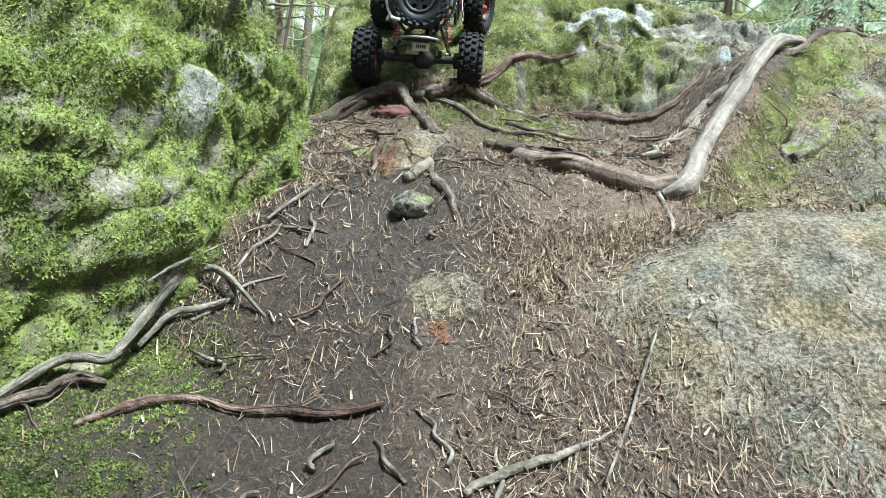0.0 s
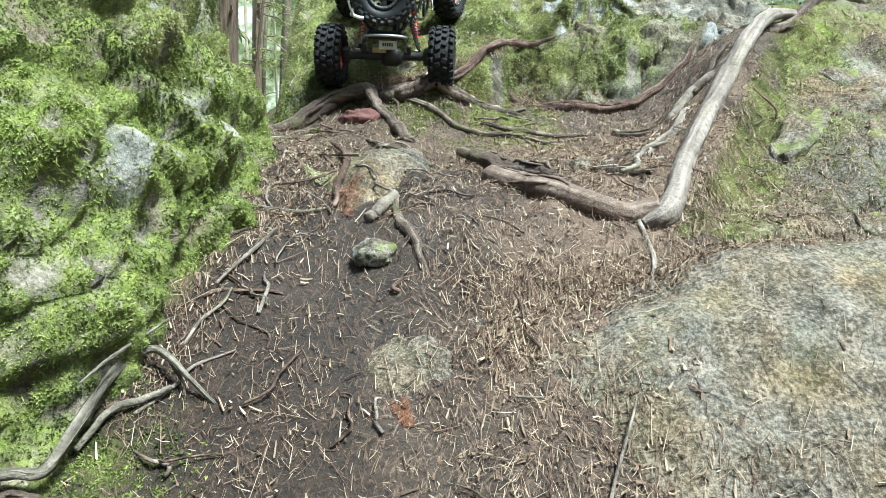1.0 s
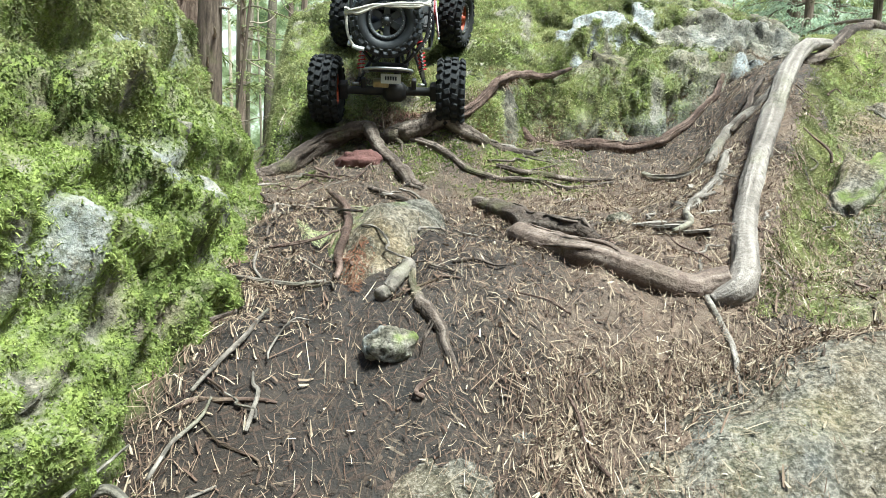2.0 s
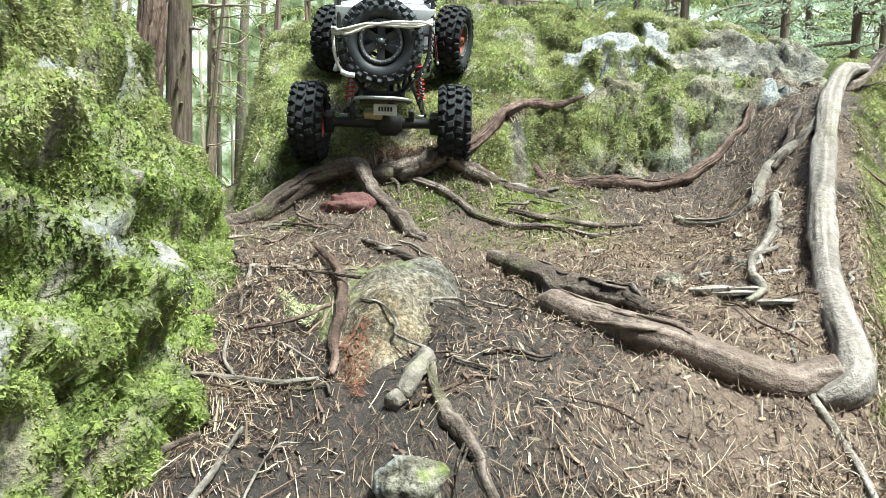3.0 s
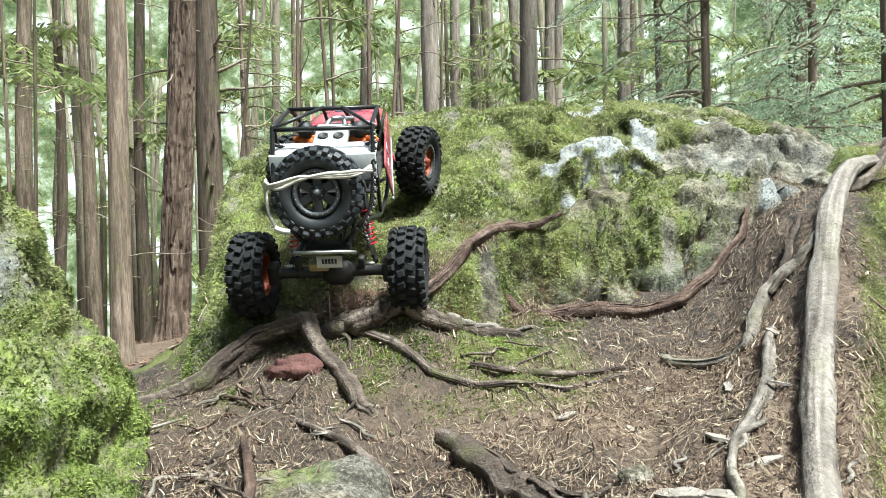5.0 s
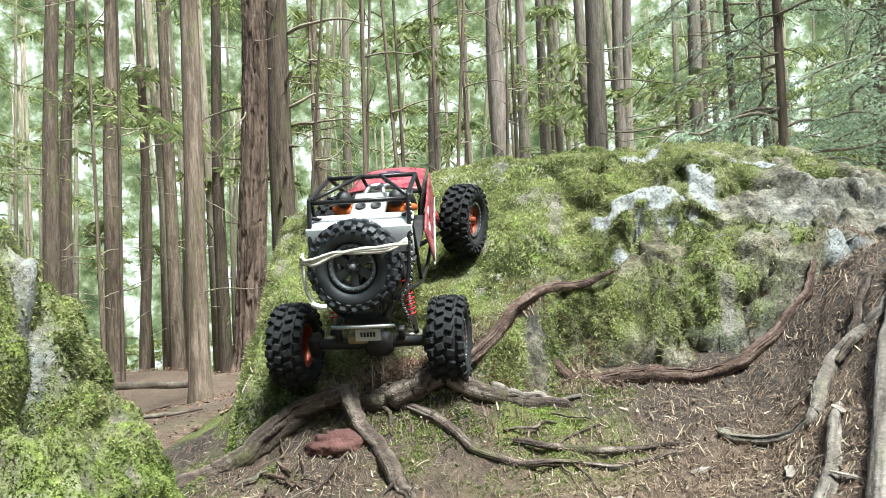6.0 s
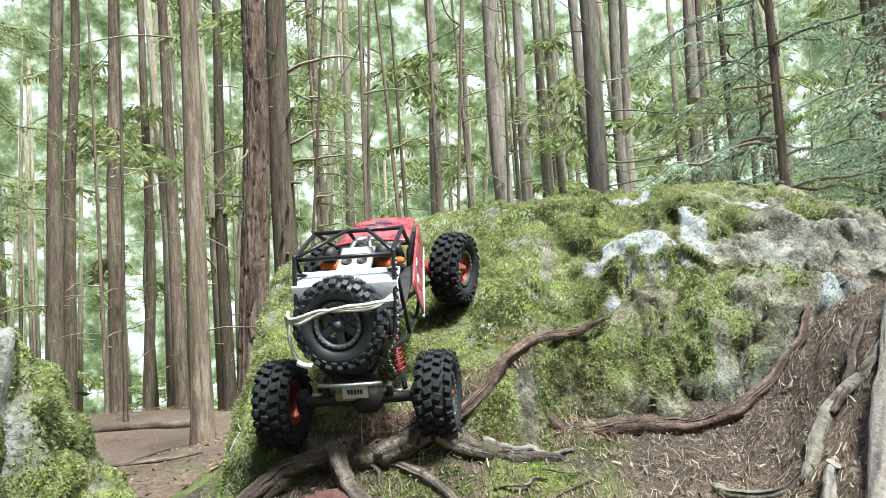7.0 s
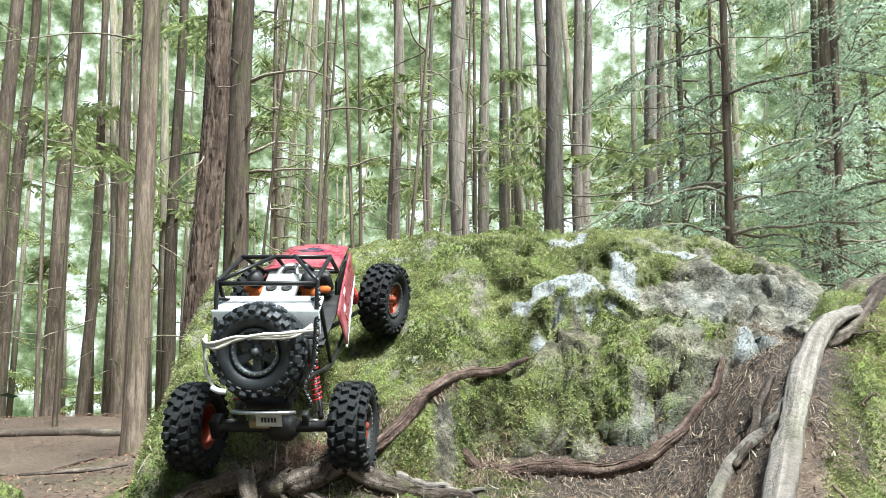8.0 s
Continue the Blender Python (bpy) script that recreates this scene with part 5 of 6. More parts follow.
def dead_branch(rng, start, way, length, radius):
    way = np.array(way, float)
    pts = [np.array(start, float)]
    for i in range(6):
        way = way + rng.normal(0, 0.16, 3) + np.array([0, 0, -0.05])
        pts.append(pts[-1] + way / np.linalg.norm(way) * length / 6)
    v, f, caps, _ = sweep(spline(pts, 3), [radius, radius * 0.75, radius * 0.5, radius * 0.2], 5)
    return v, np.vstack([f[:, [0, 1, 2]], f[:, [0, 2, 3]], caps])


def bough(rng, start, way, length, leaf=0.06, gap=0.05, wide=0.16):
    """A drooping limb hung with sprays on both sides: leaves, and the limb's wood."""
    way = np.array(way, float) / np.linalg.norm(way)
    side = np.cross(way, (0, 0, 1))
    pts, leaves = [], []
    for t in np.linspace(0, 1, 7):
        pts.append(np.array(start) + way * length * t + np.array([0, 0, -0.35 * length * t * t]) + rng.normal(0, 0.02, 3) * length)
    line = spline(pts, 3)
    for t in np.linspace(0.15, 1, max(5, int(length / 0.12))):
        p = line[int(t * (len(line) - 1))]
        for sgn in (-1, 1):
            leaves.append(spray(rng, p, way * 0.7 + side * sgn * rng.uniform(0.4, 1.1) + np.array([0, 0, rng.uniform(-0.4, 0.1)]), length * 0.42 * (1.2 - 0.7 * t) * rng.uniform(0.7, 1.2), 0.35, gap, leaf, 0.9, wide, rng.uniform(0.2, 1.1)))
    wv, wf, wc, _ = sweep(line, [0.012 * length, 0.004 * length], 4)
    return joined(leaves), (wv, np.vstack([wf[:, [0, 1, 2]], wf[:, [0, 2, 3]], wc]))


def tree(x, y, diameter, lean, rng, label, height=13.0, plates=False, twigs=10, boughs=0, low=2.0, group="", leafy=None, reach=1.0, limbs=(), bark=None):
    base = float(ground_z(x, y))
    ob = new("conifer_tree")
    ob.matrix_world = Matrix.Translation((x, y, base)) @ Matrix.Shear("XY", 4, (lean, 0.0))
    v, f = bark_trunk(diameter, height, rng, plates)
    child(new("trunk", np_mesh("trunk", v, f, PLATE_BARK if plates else bark or BARK)), ob)
    dead = []
    for _ in range(twigs):
        z, a = rng.uniform(0.8, 5.5), rng.uniform(0, 2 * math.pi)
        r = diameter / 2 * (1 - 0.6 * z / height) * 0.9
        dead.append(dead_branch(rng, (math.cos(a) * r, math.sin(a) * r, z), (math.cos(a), math.sin(a), rng.uniform(-0.1, 0.4)), rng.uniform(0.25, 1.3) * reach, rng.uniform(0.006, 0.014)))
    for z, length, azimuth, radius in limbs:
        r = diameter / 2 * (1 - 0.6 * z / height) * 0.9
        a = radians(azimuth)
        dead.append(dead_branch(rng, (math.cos(a) * r, math.sin(a) * r, z), (math.cos(a), math.sin(a), 0.15), length, radius))
    leaves = []
    for _ in range(boughs):
        z, a = rng.uniform(low, 7.5), rng.uniform(0, 2 * math.pi)
        lv_, wv_ = bough(rng, (0, 0, z), (math.cos(a), math.sin(a), rng.uniform(0.0, 0.35)), rng.uniform(0.9, 1.9) * reach, 0.062, 0.045, 0.19)
        leaves.append(lv_)
        dead.append(wv_)
    for v, f in dead:
        child(new("branch", np_mesh("branch", v, f, DEAD_WOOD)), ob)
    if leaves:
        v, f = joined(leaves)
        child(new("crown", np_mesh("crown", v, f, leafy or LEAFY, False)), ob)
    return tagged(ob, label, "tree", group or "trees behind the boulder")


TRUNKS = [
    (-7.44, 12.42, 0.30, 0.032), (-8.35, 14.27, 0.26, 0.037), (-7.26, 14.07, 0.34, 0.012), (-7.62, 15.85, 0.24, 0.015), (-6.15, 14.32, 0.28, -0.036),
    (-5.30, 14.48, 0.26, 0.014), (-4.17, 17.83, 0.20, 0.018), (-3.67, 20.56, 0.20, 0.015), (-1.32, 16.46, 0.34, -0.015), (-1.05, 21.18, 0.22, 0.049),
    (0.24, 13.07, 0.36, -0.021), (0.57, 17.06, 0.30, 0.009), (1.17, 18.92, 0.25, 0.0), (1.64, 21.36, 0.22, 0.034), (2.31, 17.16, 0.30, -0.098),
    (1.57, 12.48, 0.34, 0.045), (2.74, 17.22, 0.30, 0.025), (3.10, 18.74, 0.30, 0.055),
]
TRUNKS_RIGHT = [(3.63, 14.94, 0.30, 0.042), (4.98, 19.21, 0.25, 0.077), (5.18, 11.09, 0.20, 0.087)]
tree_rng = np.random.default_rng(21)
for x, y, d, lean in TRUNKS + TRUNKS_RIGHT:
    long = ((1.6, 2.2, 5, 0.016), (2.1, 1.8, -15, 0.015), (2.5, 2.6, 10, 0.018), (2.9, 1.5, -25, 0.013), (3.3, 2.4, 0, 0.016), (3.8, 2.0, 15, 0.014), (1.2, 1.2, -30, 0.013)) if (x, y) in ((1.57, 12.48), (2.74, 17.22), (3.63, 14.94)) else ()
    pale = -2.0 < x < 4.0
    tree(x, y, d, lean, tree_rng, "tall straight pale grey-brown conifer trunk" if pale else "tall straight brown conifer trunk with dead twigs", twigs=12, limbs=long, bark=PALE_BARK if pale else BARK)
tree(-2.60, 7.01, 0.19, -0.033, tree_rng, "slim brown conifer trunk on the slope", twigs=4)
tree(-3.18, 9.91, 0.36, 0.048, tree_rng, "thick old conifer with deeply plated bark", plates=True, twigs=8)
tree(-2.95, 10.81, 0.38, 0.010, tree_rng, "grey-brown conifer with broken branch stubs", twigs=20,
     limbs=((3.3, 1.0, -5, 0.03), (3.55, 0.8, -20, 0.028), (3.0, 0.3, -30, 0.03), (3.9, 0.35, -40, 0.03), (2.6, 0.25, -60, 0.03), (4.6, 1.5, -10, 0.03), (2.2, 0.25, -90, 0.03), (3.6, 1.4, 200, 0.02), (2.9, 1.1, 190, 0.018), (2.0, 0.2, -70, 0.03)))


sapling_rng = np.random.default_rng(77)
for x, y, d, lean in ((-1.2, 7.5, 0.045, 0.05), (-0.9, 8.4, 0.05, -0.10), (-0.45, 7.9, 0.04, 0.16), (-0.7, 9.6, 0.06, 0.02), (-0.2, 9.0, 0.045, -0.06), (-1.7, 9.8, 0.05, 0.12), (-1.3, 11.5, 0.07, -0.03), (0.1, 10.6, 0.05, 0.08), (-4.6, 9.4, 0.05, 0.02), (-5.4, 10.4, 0.06, -0.04), (3.0, 9.2, 0.05, 0.05), (-2.2, 8.8, 0.04, 0.2)):
    tree(x, y, d, lean, sapling_rng, "thin mossy leaning sapling with bare twigs", height=7, twigs=9, group="bare saplings", reach=0.8)


def far_woods():
    """The trunks and the foliage further off."""
    rng = np.random.default_rng(5)
    wood, leaves = [], []
    for _ in range(115):
        y = rng.uniform(18, 42)
        x = rng.uniform(-0.75, 0.75) * y
        z = float(ground_z(x, y))
        r = rng.uniform(0.05, 0.16)
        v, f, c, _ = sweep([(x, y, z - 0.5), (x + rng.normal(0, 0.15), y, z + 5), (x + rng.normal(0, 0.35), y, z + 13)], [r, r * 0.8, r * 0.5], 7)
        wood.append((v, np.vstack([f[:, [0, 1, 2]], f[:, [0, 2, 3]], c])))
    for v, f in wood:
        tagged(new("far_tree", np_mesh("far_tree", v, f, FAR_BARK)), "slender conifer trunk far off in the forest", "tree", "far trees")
    for i in range(560):
        y = rng.uniform(13, 40)
        x = rng.uniform(-0.72, 0.72) * y if i < 420 else rng.uniform(0.22, 0.75) * y
        z = rng.uniform(-3.5, 12) if i < 420 else rng.uniform(-2.5, 7)
        a = rng.uniform(0, 2 * math.pi)
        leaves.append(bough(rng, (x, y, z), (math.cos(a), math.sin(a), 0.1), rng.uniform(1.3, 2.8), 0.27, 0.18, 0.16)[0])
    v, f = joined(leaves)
    tagged(new("far_foliage", np_mesh("far_foliage", v, f, LEAFY_PALE, False)), "far green foliage with haze put into its colour", "foliage", kind="stuff")


def light_blocking_woods():
    """Unseen forest added beside and behind the trail to block low skylight."""
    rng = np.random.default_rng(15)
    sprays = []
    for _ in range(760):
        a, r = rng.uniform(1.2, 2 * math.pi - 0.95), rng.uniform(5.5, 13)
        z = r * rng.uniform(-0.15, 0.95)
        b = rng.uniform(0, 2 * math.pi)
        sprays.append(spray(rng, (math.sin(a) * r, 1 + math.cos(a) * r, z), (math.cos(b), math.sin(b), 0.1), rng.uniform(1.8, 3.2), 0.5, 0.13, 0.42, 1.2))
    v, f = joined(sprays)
    tagged(new("surrounding_foliage", np_mesh("surrounding_foliage", v, f, LEAFY_DEEP, False)), "unseen dark green foliage added to block low skylight", "foliage", kind="stuff")
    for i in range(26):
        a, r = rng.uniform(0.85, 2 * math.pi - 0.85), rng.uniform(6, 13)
        tree(math.sin(a) * r, 1 + math.cos(a) * r, rng.uniform(0.2, 0.4), rng.uniform(-0.03, 0.03), rng, "unseen brown conifer trunk added to block low skylight", height=11.5, twigs=0, group="trees around the trail")


def backdrop():
    """Glowing mottled backdrop far behind the trees: leaves, haze and sky gaps painted in."""
    n = Nodes("glowing_distance")
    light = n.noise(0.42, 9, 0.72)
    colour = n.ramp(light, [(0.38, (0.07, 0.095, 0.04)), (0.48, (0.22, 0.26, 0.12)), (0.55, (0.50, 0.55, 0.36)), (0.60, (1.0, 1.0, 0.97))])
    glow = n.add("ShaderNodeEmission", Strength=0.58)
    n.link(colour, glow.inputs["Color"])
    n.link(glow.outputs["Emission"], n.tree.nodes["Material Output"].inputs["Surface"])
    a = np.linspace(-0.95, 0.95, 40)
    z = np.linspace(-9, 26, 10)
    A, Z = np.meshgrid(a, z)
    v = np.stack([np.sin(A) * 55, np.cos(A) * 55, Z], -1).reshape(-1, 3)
    tagged(new("backdrop", np_mesh("backdrop", v, grid_faces(10, 40), n.mat)), "glowing green backdrop with haze and sky gaps painted in", "backdrop", kind="structure")


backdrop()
far_woods()
light_blocking_woods()
for x, y, s in ((2.86, 8.2, 0.9), (4.6, 9.5, 1.1), (5.6, 12.0, 1.3), (3.1, 10.5, 0.9), (4.1, 7.2, 0.8), (6.2, 10.0, 1.1), (6.6, 12.5, 1.2)):
    tree(x, y, 0.11 * s, 0.02, tree_rng, "young hemlock with feathery blue-green boughs", height=9, twigs=6, boughs=52, low=-0.4, reach=1.0, group="young conifers")
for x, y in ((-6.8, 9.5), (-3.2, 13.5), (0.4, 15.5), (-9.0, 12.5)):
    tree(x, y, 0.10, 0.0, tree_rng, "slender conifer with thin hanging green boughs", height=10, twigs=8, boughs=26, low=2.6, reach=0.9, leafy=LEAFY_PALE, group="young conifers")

# ---- the truck ----
RUBBER = plain_material("tyre_rubber", (0.014, 0.015, 0.016), 0.78, 0.0, 0.34, 45, (0.050, 0.042, 0.034), 0.3)
SPARE_RUBBER = plain_material("spare_rubber", (0.020, 0.023, 0.026), 0.55, 0.0, 0.12, 45)
BLACK = plain_material("black_plastic", (0.014, 0.014, 0.015), 0.55, 0.0, 0.35, 70)
STEEL_BLACK = plain_material("black_tube", (0.018, 0.018, 0.019), 0.30, 0.3, 0.25, 90)
RED = plain_material("red_paint", (0.25, 0.030, 0.044), 0.26, 0.0, 0.58, 40, (0.46, 0.24, 0.22))
ORANGE_RIM = plain_material("orange_rim", (0.33, 0.055, 0.018), 0.35, 0.3, 0.3, 80)
SPRING_RED = plain_material("red_spring", (0.52, 0.018, 0.022), 0.35, 0.1, 0.15, 80)
SILVER = plain_material("bare_metal", (0.52, 0.52, 0.50), 0.34, 0.9, 0.25, 90)
WHITE = plain_material("white_panel", (0.74, 0.75, 0.74), 0.42, 0.0, 0.22, 50)
PANEL_GREY = plain_material("grey_panel", (0.36, 0.36, 0.34), 0.42, 0.2, 0.25, 70)
ORANGE = plain_material("orange_cloth", (0.60, 0.135, 0.020), 0.8, 0.0, 0.2, 60)
ROPE = plain_material("pale_rope", (0.58, 0.54, 0.46), 0.85, 0.0, 0.3, 120)
DARK_GREY = plain_material("dark_grey_ring", (0.075, 0.08, 0.085), 0.45, 0.2, 0.15, 80)
INK = plain_material("dark_print", (0.03, 0.04, 0.07), 0.5, 0.0, 0.1, 60)
GOLD = plain_material("brass_cover", (0.42, 0.34, 0.17), 0.45, 0.5, 0.4, 90)


def thing(name, label, category, m):
    ob = new(name)
    ob.matrix_world = m
    return tagged(ob, label, category)


def bm_box(size, at=(0, 0, 0), bevel=0.0, taper=1.0, turn=(0, 0, 0), bm=None, shear=0.0):
    """A bevelled box in a bmesh of its own or added to bm."""
    own = bmesh.new()
    bmesh.ops.create_cube(own, size=1)
    for v in own.verts:
        k = taper if v.co.z > 0 else 1.0
        v.co = Vector((v.co.x * size[0] * k, v.co.y * size[1] * k + shear * v.co.z, v.co.z * size[2]))
    if bevel:
        bmesh.ops.bevel(own, geom=list(own.edges), offset=bevel, segments=2, affect="EDGES", profile=0.6)
    bmesh.ops.transform(own, matrix=pose(*at, *turn), verts=list(own.verts))
    if bm is None:
        return own
    me = bpy.data.meshes.new("piece")
    own.to_mesh(me)
    own.free()
    bm.from_mesh(me)
    bpy.data.meshes.remove(me)
    return bm


def bm_lathe(profile, segments=32, axis="X", bm=None):
    """Turns a closed or open profile of (along, radius) round an axis."""
    bm = bm or bmesh.new()
    rings = []
    for i in range(segments):
        a = 2 * math.pi * i / segments
        ring = []
        for t, r in profile:
            c, s = r * math.cos(a), r * math.sin(a)
            ring.append(bm.verts.new((t, c, s) if axis == "X" else (c, t, s) if axis == "Y" else (c, s, t)))
        rings.append(ring)
    for i in range(segments):
        p, q = rings[i], rings[(i + 1) % segments]
        for k in range(len(profile) - 1):
            bm.faces.new((p[k], q[k], q[k + 1], p[k + 1]))
    bmesh.ops.remove_doubles(bm, verts=list(bm.verts), dist=1e-6)
    bmesh.ops.recalc_face_normals(bm, faces=list(bm.faces))
    return bm


def rod(name, points, radius, material, parent, label="", sides=10, steps=1, seed=0.0, rough=0.0):
    line = spline(points, steps) if steps > 1 else np.array(points, float)
    if steps == 1 and len(points) == 2:
        line = np.array([np.array(points[0]) * (1 - t) + np.array(points[1]) * t for t in (0, 0.5, 1)])
    ob = child(new(name, tube_mesh(name, line, radius, material, sides, rough, seed)), parent)
    return tagged(ob, label)


TYRE_W = 0.056


def tyre_mesh(material):
    """The rounded carcass of a tyre on the X axis."""
    h = TYRE_W / 2
    prof = [(-0.60 * h, 0.037), (-0.86 * h, 0.041), (-1.0 * h, 0.049), (-0.97 * h, 0.056), (-0.82 * h, 0.0615), (-0.5 * h, 0.0642), (0, 0.0650),
            (0.5 * h, 0.0642), (0.82 * h, 0.0615), (0.97 * h, 0.056), (1.0 * h, 0.049), (0.86 * h, 0.041), (0.60 * h, 0.037), (0.5 * h, 0.034), (-0.5 * h, 0.034), (-0.60 * h, 0.037)]
    me = bpy.data.meshes.new("tyre")
    bm = bm_lathe(prof, 56)
    for f in bm.faces:
        f.smooth = True
    bm.to_mesh(me)
    bm.free()
    me.materials.append(material)
    return me


TREAD_ROWS = ((-0.27, 0.0662, 0, 18, 0), (0.27, 0.0662, 0, -18, 0), (-0.80, 0.0632, 1, 6, -34), (0.80, 0.0632, 1, -6, 34), (-0.97, 0.0570, 3, 0, -72), (0.97, 0.0570, 3, 0, 72))


def tread_meshes(material):
    """The four shapes of tread block: middle, two shoulder lengths, sidewall."""
    out = []
    for w, l, h in ((0.0125, 0.0120, 0.0090), (0.0120, 0.0125, 0.0090), (0.0120, 0.0100, 0.0090), (0.0060, 0.0085, 0.0040)):
        me = bpy.data.meshes.new("tread_block")
        bm = bm_box((w, l, h), (0, 0, 0), 0.0012, 0.86)
        bm.to_mesh(me)
        bm.free()
        me.materials.append(material)
        out.append(me)
    return out


def tread(wheel_ob, meshes, n=22):
    for i in range(n):
        for row, (x, r, kind, tilt, lean) in enumerate(TREAD_ROWS):
            a = 360 * (i + (0.5 if row in (1, 2, 5) else 0)) / n
            block = child(new("tread_block", meshes[kind + (i % 2 if kind == 1 else 0)]), wheel_ob)
            block.matrix_basis = pose(0, 0, 0, a, 0, 0) @ pose(x * TYRE_W / 2, 0, r, 0, lean, tilt)


TYRE, SPARE_TYRE = (tyre_mesh(RUBBER), tread_meshes(RUBBER)), (tyre_mesh(SPARE_RUBBER), tread_meshes(SPARE_RUBBER))


def wheel(name, parent, m, centre, ring, bolts, tyre, label):
    """Tyre, spoked rim with a bolted ring, and hub, on the X axis with its face to +X."""
    w = child(new(name), parent)
    w.matrix_basis = m
    tagged(w, label)
    child(new("tyre", tyre[0]), w)
    tread(w, tyre[1])
    h = TYRE_W / 2
    part("rim", bm_lathe([(-0.7 * h, 0.036), (-0.7 * h, 0.033), (-0.2 * h, 0.031), (0.62 * h, 0.031), (0.62 * h, 0.036)], 40), centre, w)
    part("beadlock_ring", bm_lathe([(0.58 * h, 0.037), (0.74 * h, 0.0365), (0.80 * h, 0.0345), (0.78 * h, 0.0305), (0.60 * h, 0.029)], 40), ring, w)
    for i in range(6):
        own = bm_box((0.006, 0.011, 0.026), (0.30 * h, 0, 0.0185), 0.0015, 1.35)
        bmesh.ops.transform(own, matrix=pose(0, 0, 0, 60 * i, 0, 0), verts=list(own.verts))
        part("spoke", own, centre, w)
    part("hub", bm_lathe([(0.1 * h, 0.0), (0.1 * h, 0.012), (0.48 * h, 0.0115), (0.55 * h, 0.0065), (0.80 * h, 0.0055), (0.84 * h, 0.0)], 20), centre, w)
    for i in range(24):
        a = 2 * math.pi * i / 24
        own = bmesh.new()
        bmesh.ops.create_cone(own, cap_ends=True, segments=6, radius1=0.0011, radius2=0.0008, depth=0.0022)
        bmesh.ops.transform(own, matrix=Matrix.Translation((0.80 * h, 0.0327 * math.cos(a), 0.0327 * math.sin(a))) @ pose(0, 0, 0, 0, 90, 0), verts=list(own.verts))
        part("bolt", own, bolts, w)
    for i in range(6):
        a = 2 * math.pi * (i + 0.5) / 6
        own = bmesh.new()
        bmesh.ops.create_cone(own, cap_ends=True, segments=6, radius1=0.0013, radius2=0.0010, depth=0.003)
        bmesh.ops.transform(own, matrix=Matrix.Translation((0.52 * h, 0.0085 * math.cos(a), 0.0085 * math.sin(a))) @ pose(0, 0, 0, 0, 90, 0), verts=list(own.verts))
        part("lug_nut", own, bolts, w)
    return w


def sheet_panel(corners, thickness, rows=8, cols=8, crown=0.0):
    """A curved plate between four corners (a, b along the first edge, c, d along the far one)."""
    a, b, c, d = (np.array(p, float) for p in corners)
    n = np.cross(b - a, d - a)
    n /= np.linalg.norm(n)
    bm = bmesh.new()
    layers = []
    for k in (0.0, -thickness):
        grid = []
        for i in range(rows + 1):
            v = i / rows
            row = []
            for j in range(cols + 1):
                u = j / cols
                p = (a * (1 - u) + b * u) * (1 - v) + (d * (1 - u) + c * u) * v + n * (crown * (1 - (2 * u - 1) ** 2) * (0.6 + 0.4 * math.sin(math.pi * v)) + k)
                row.append(bm.verts.new(p))
            grid.append(row)
        layers.append(grid)
    for k, grid in enumerate(layers):
        for i in range(rows):
            for j in range(cols):
                q = (grid[i][j], grid[i][j + 1], grid[i + 1][j + 1], grid[i + 1][j])
                bm.faces.new(q if k == 0 else q[::-1])
    border = [(0, j) for j in range(cols + 1)] + [(i, cols) for i in range(1, rows + 1)] + [(rows, j) for j in range(cols - 1, -1, -1)] + [(i, 0) for i in range(rows - 1, 0, -1)]
    for (i, j), (k, l) in zip(border, border[1:] + border[:1]):
        bm.faces.new((layers[0][k][l], layers[0][i][j], layers[1][i][j], layers[1][k][l]))
    bmesh.ops.recalc_face_normals(bm, faces=list(bm.faces))
    return bm


def helix(start, end, radius, turns, n=90):
    a, b = np.array(start, float), np.array(end, float)
    t = (b - a) / np.linalg.norm(b - a)
    s = np.cross(t, (1.0, 0.2, 0.0))
    s /= np.linalg.norm(s)
    u = np.cross(t, s)
    k = np.linspace(0, 1, n)
    return a + (b - a) * k[:, None] + radius * (np.cos(2 * math.pi * turns * k)[:, None] * s + np.sin(2 * math.pi * turns * k)[:, None] * u)


def shock(parent, low, high):
    low, high = np.array(low, float), np.array(high, float)
    s = child(new("shock"), parent)
    rod("damper", [low, low * 0.45 + high * 0.55], 0.0035, SILVER, s)
    rod("damper_body", [low * 0.5 + high * 0.5, high], 0.0068, BLACK, s)
    tagged(child(new("spring", tube_mesh("spring", helix(low * 0.88 + high * 0.12, low * 0.35 + high * 0.65, 0.0076, 8), 0.0012, SPRING_RED, 6)), s), "red coil spring")
    return s


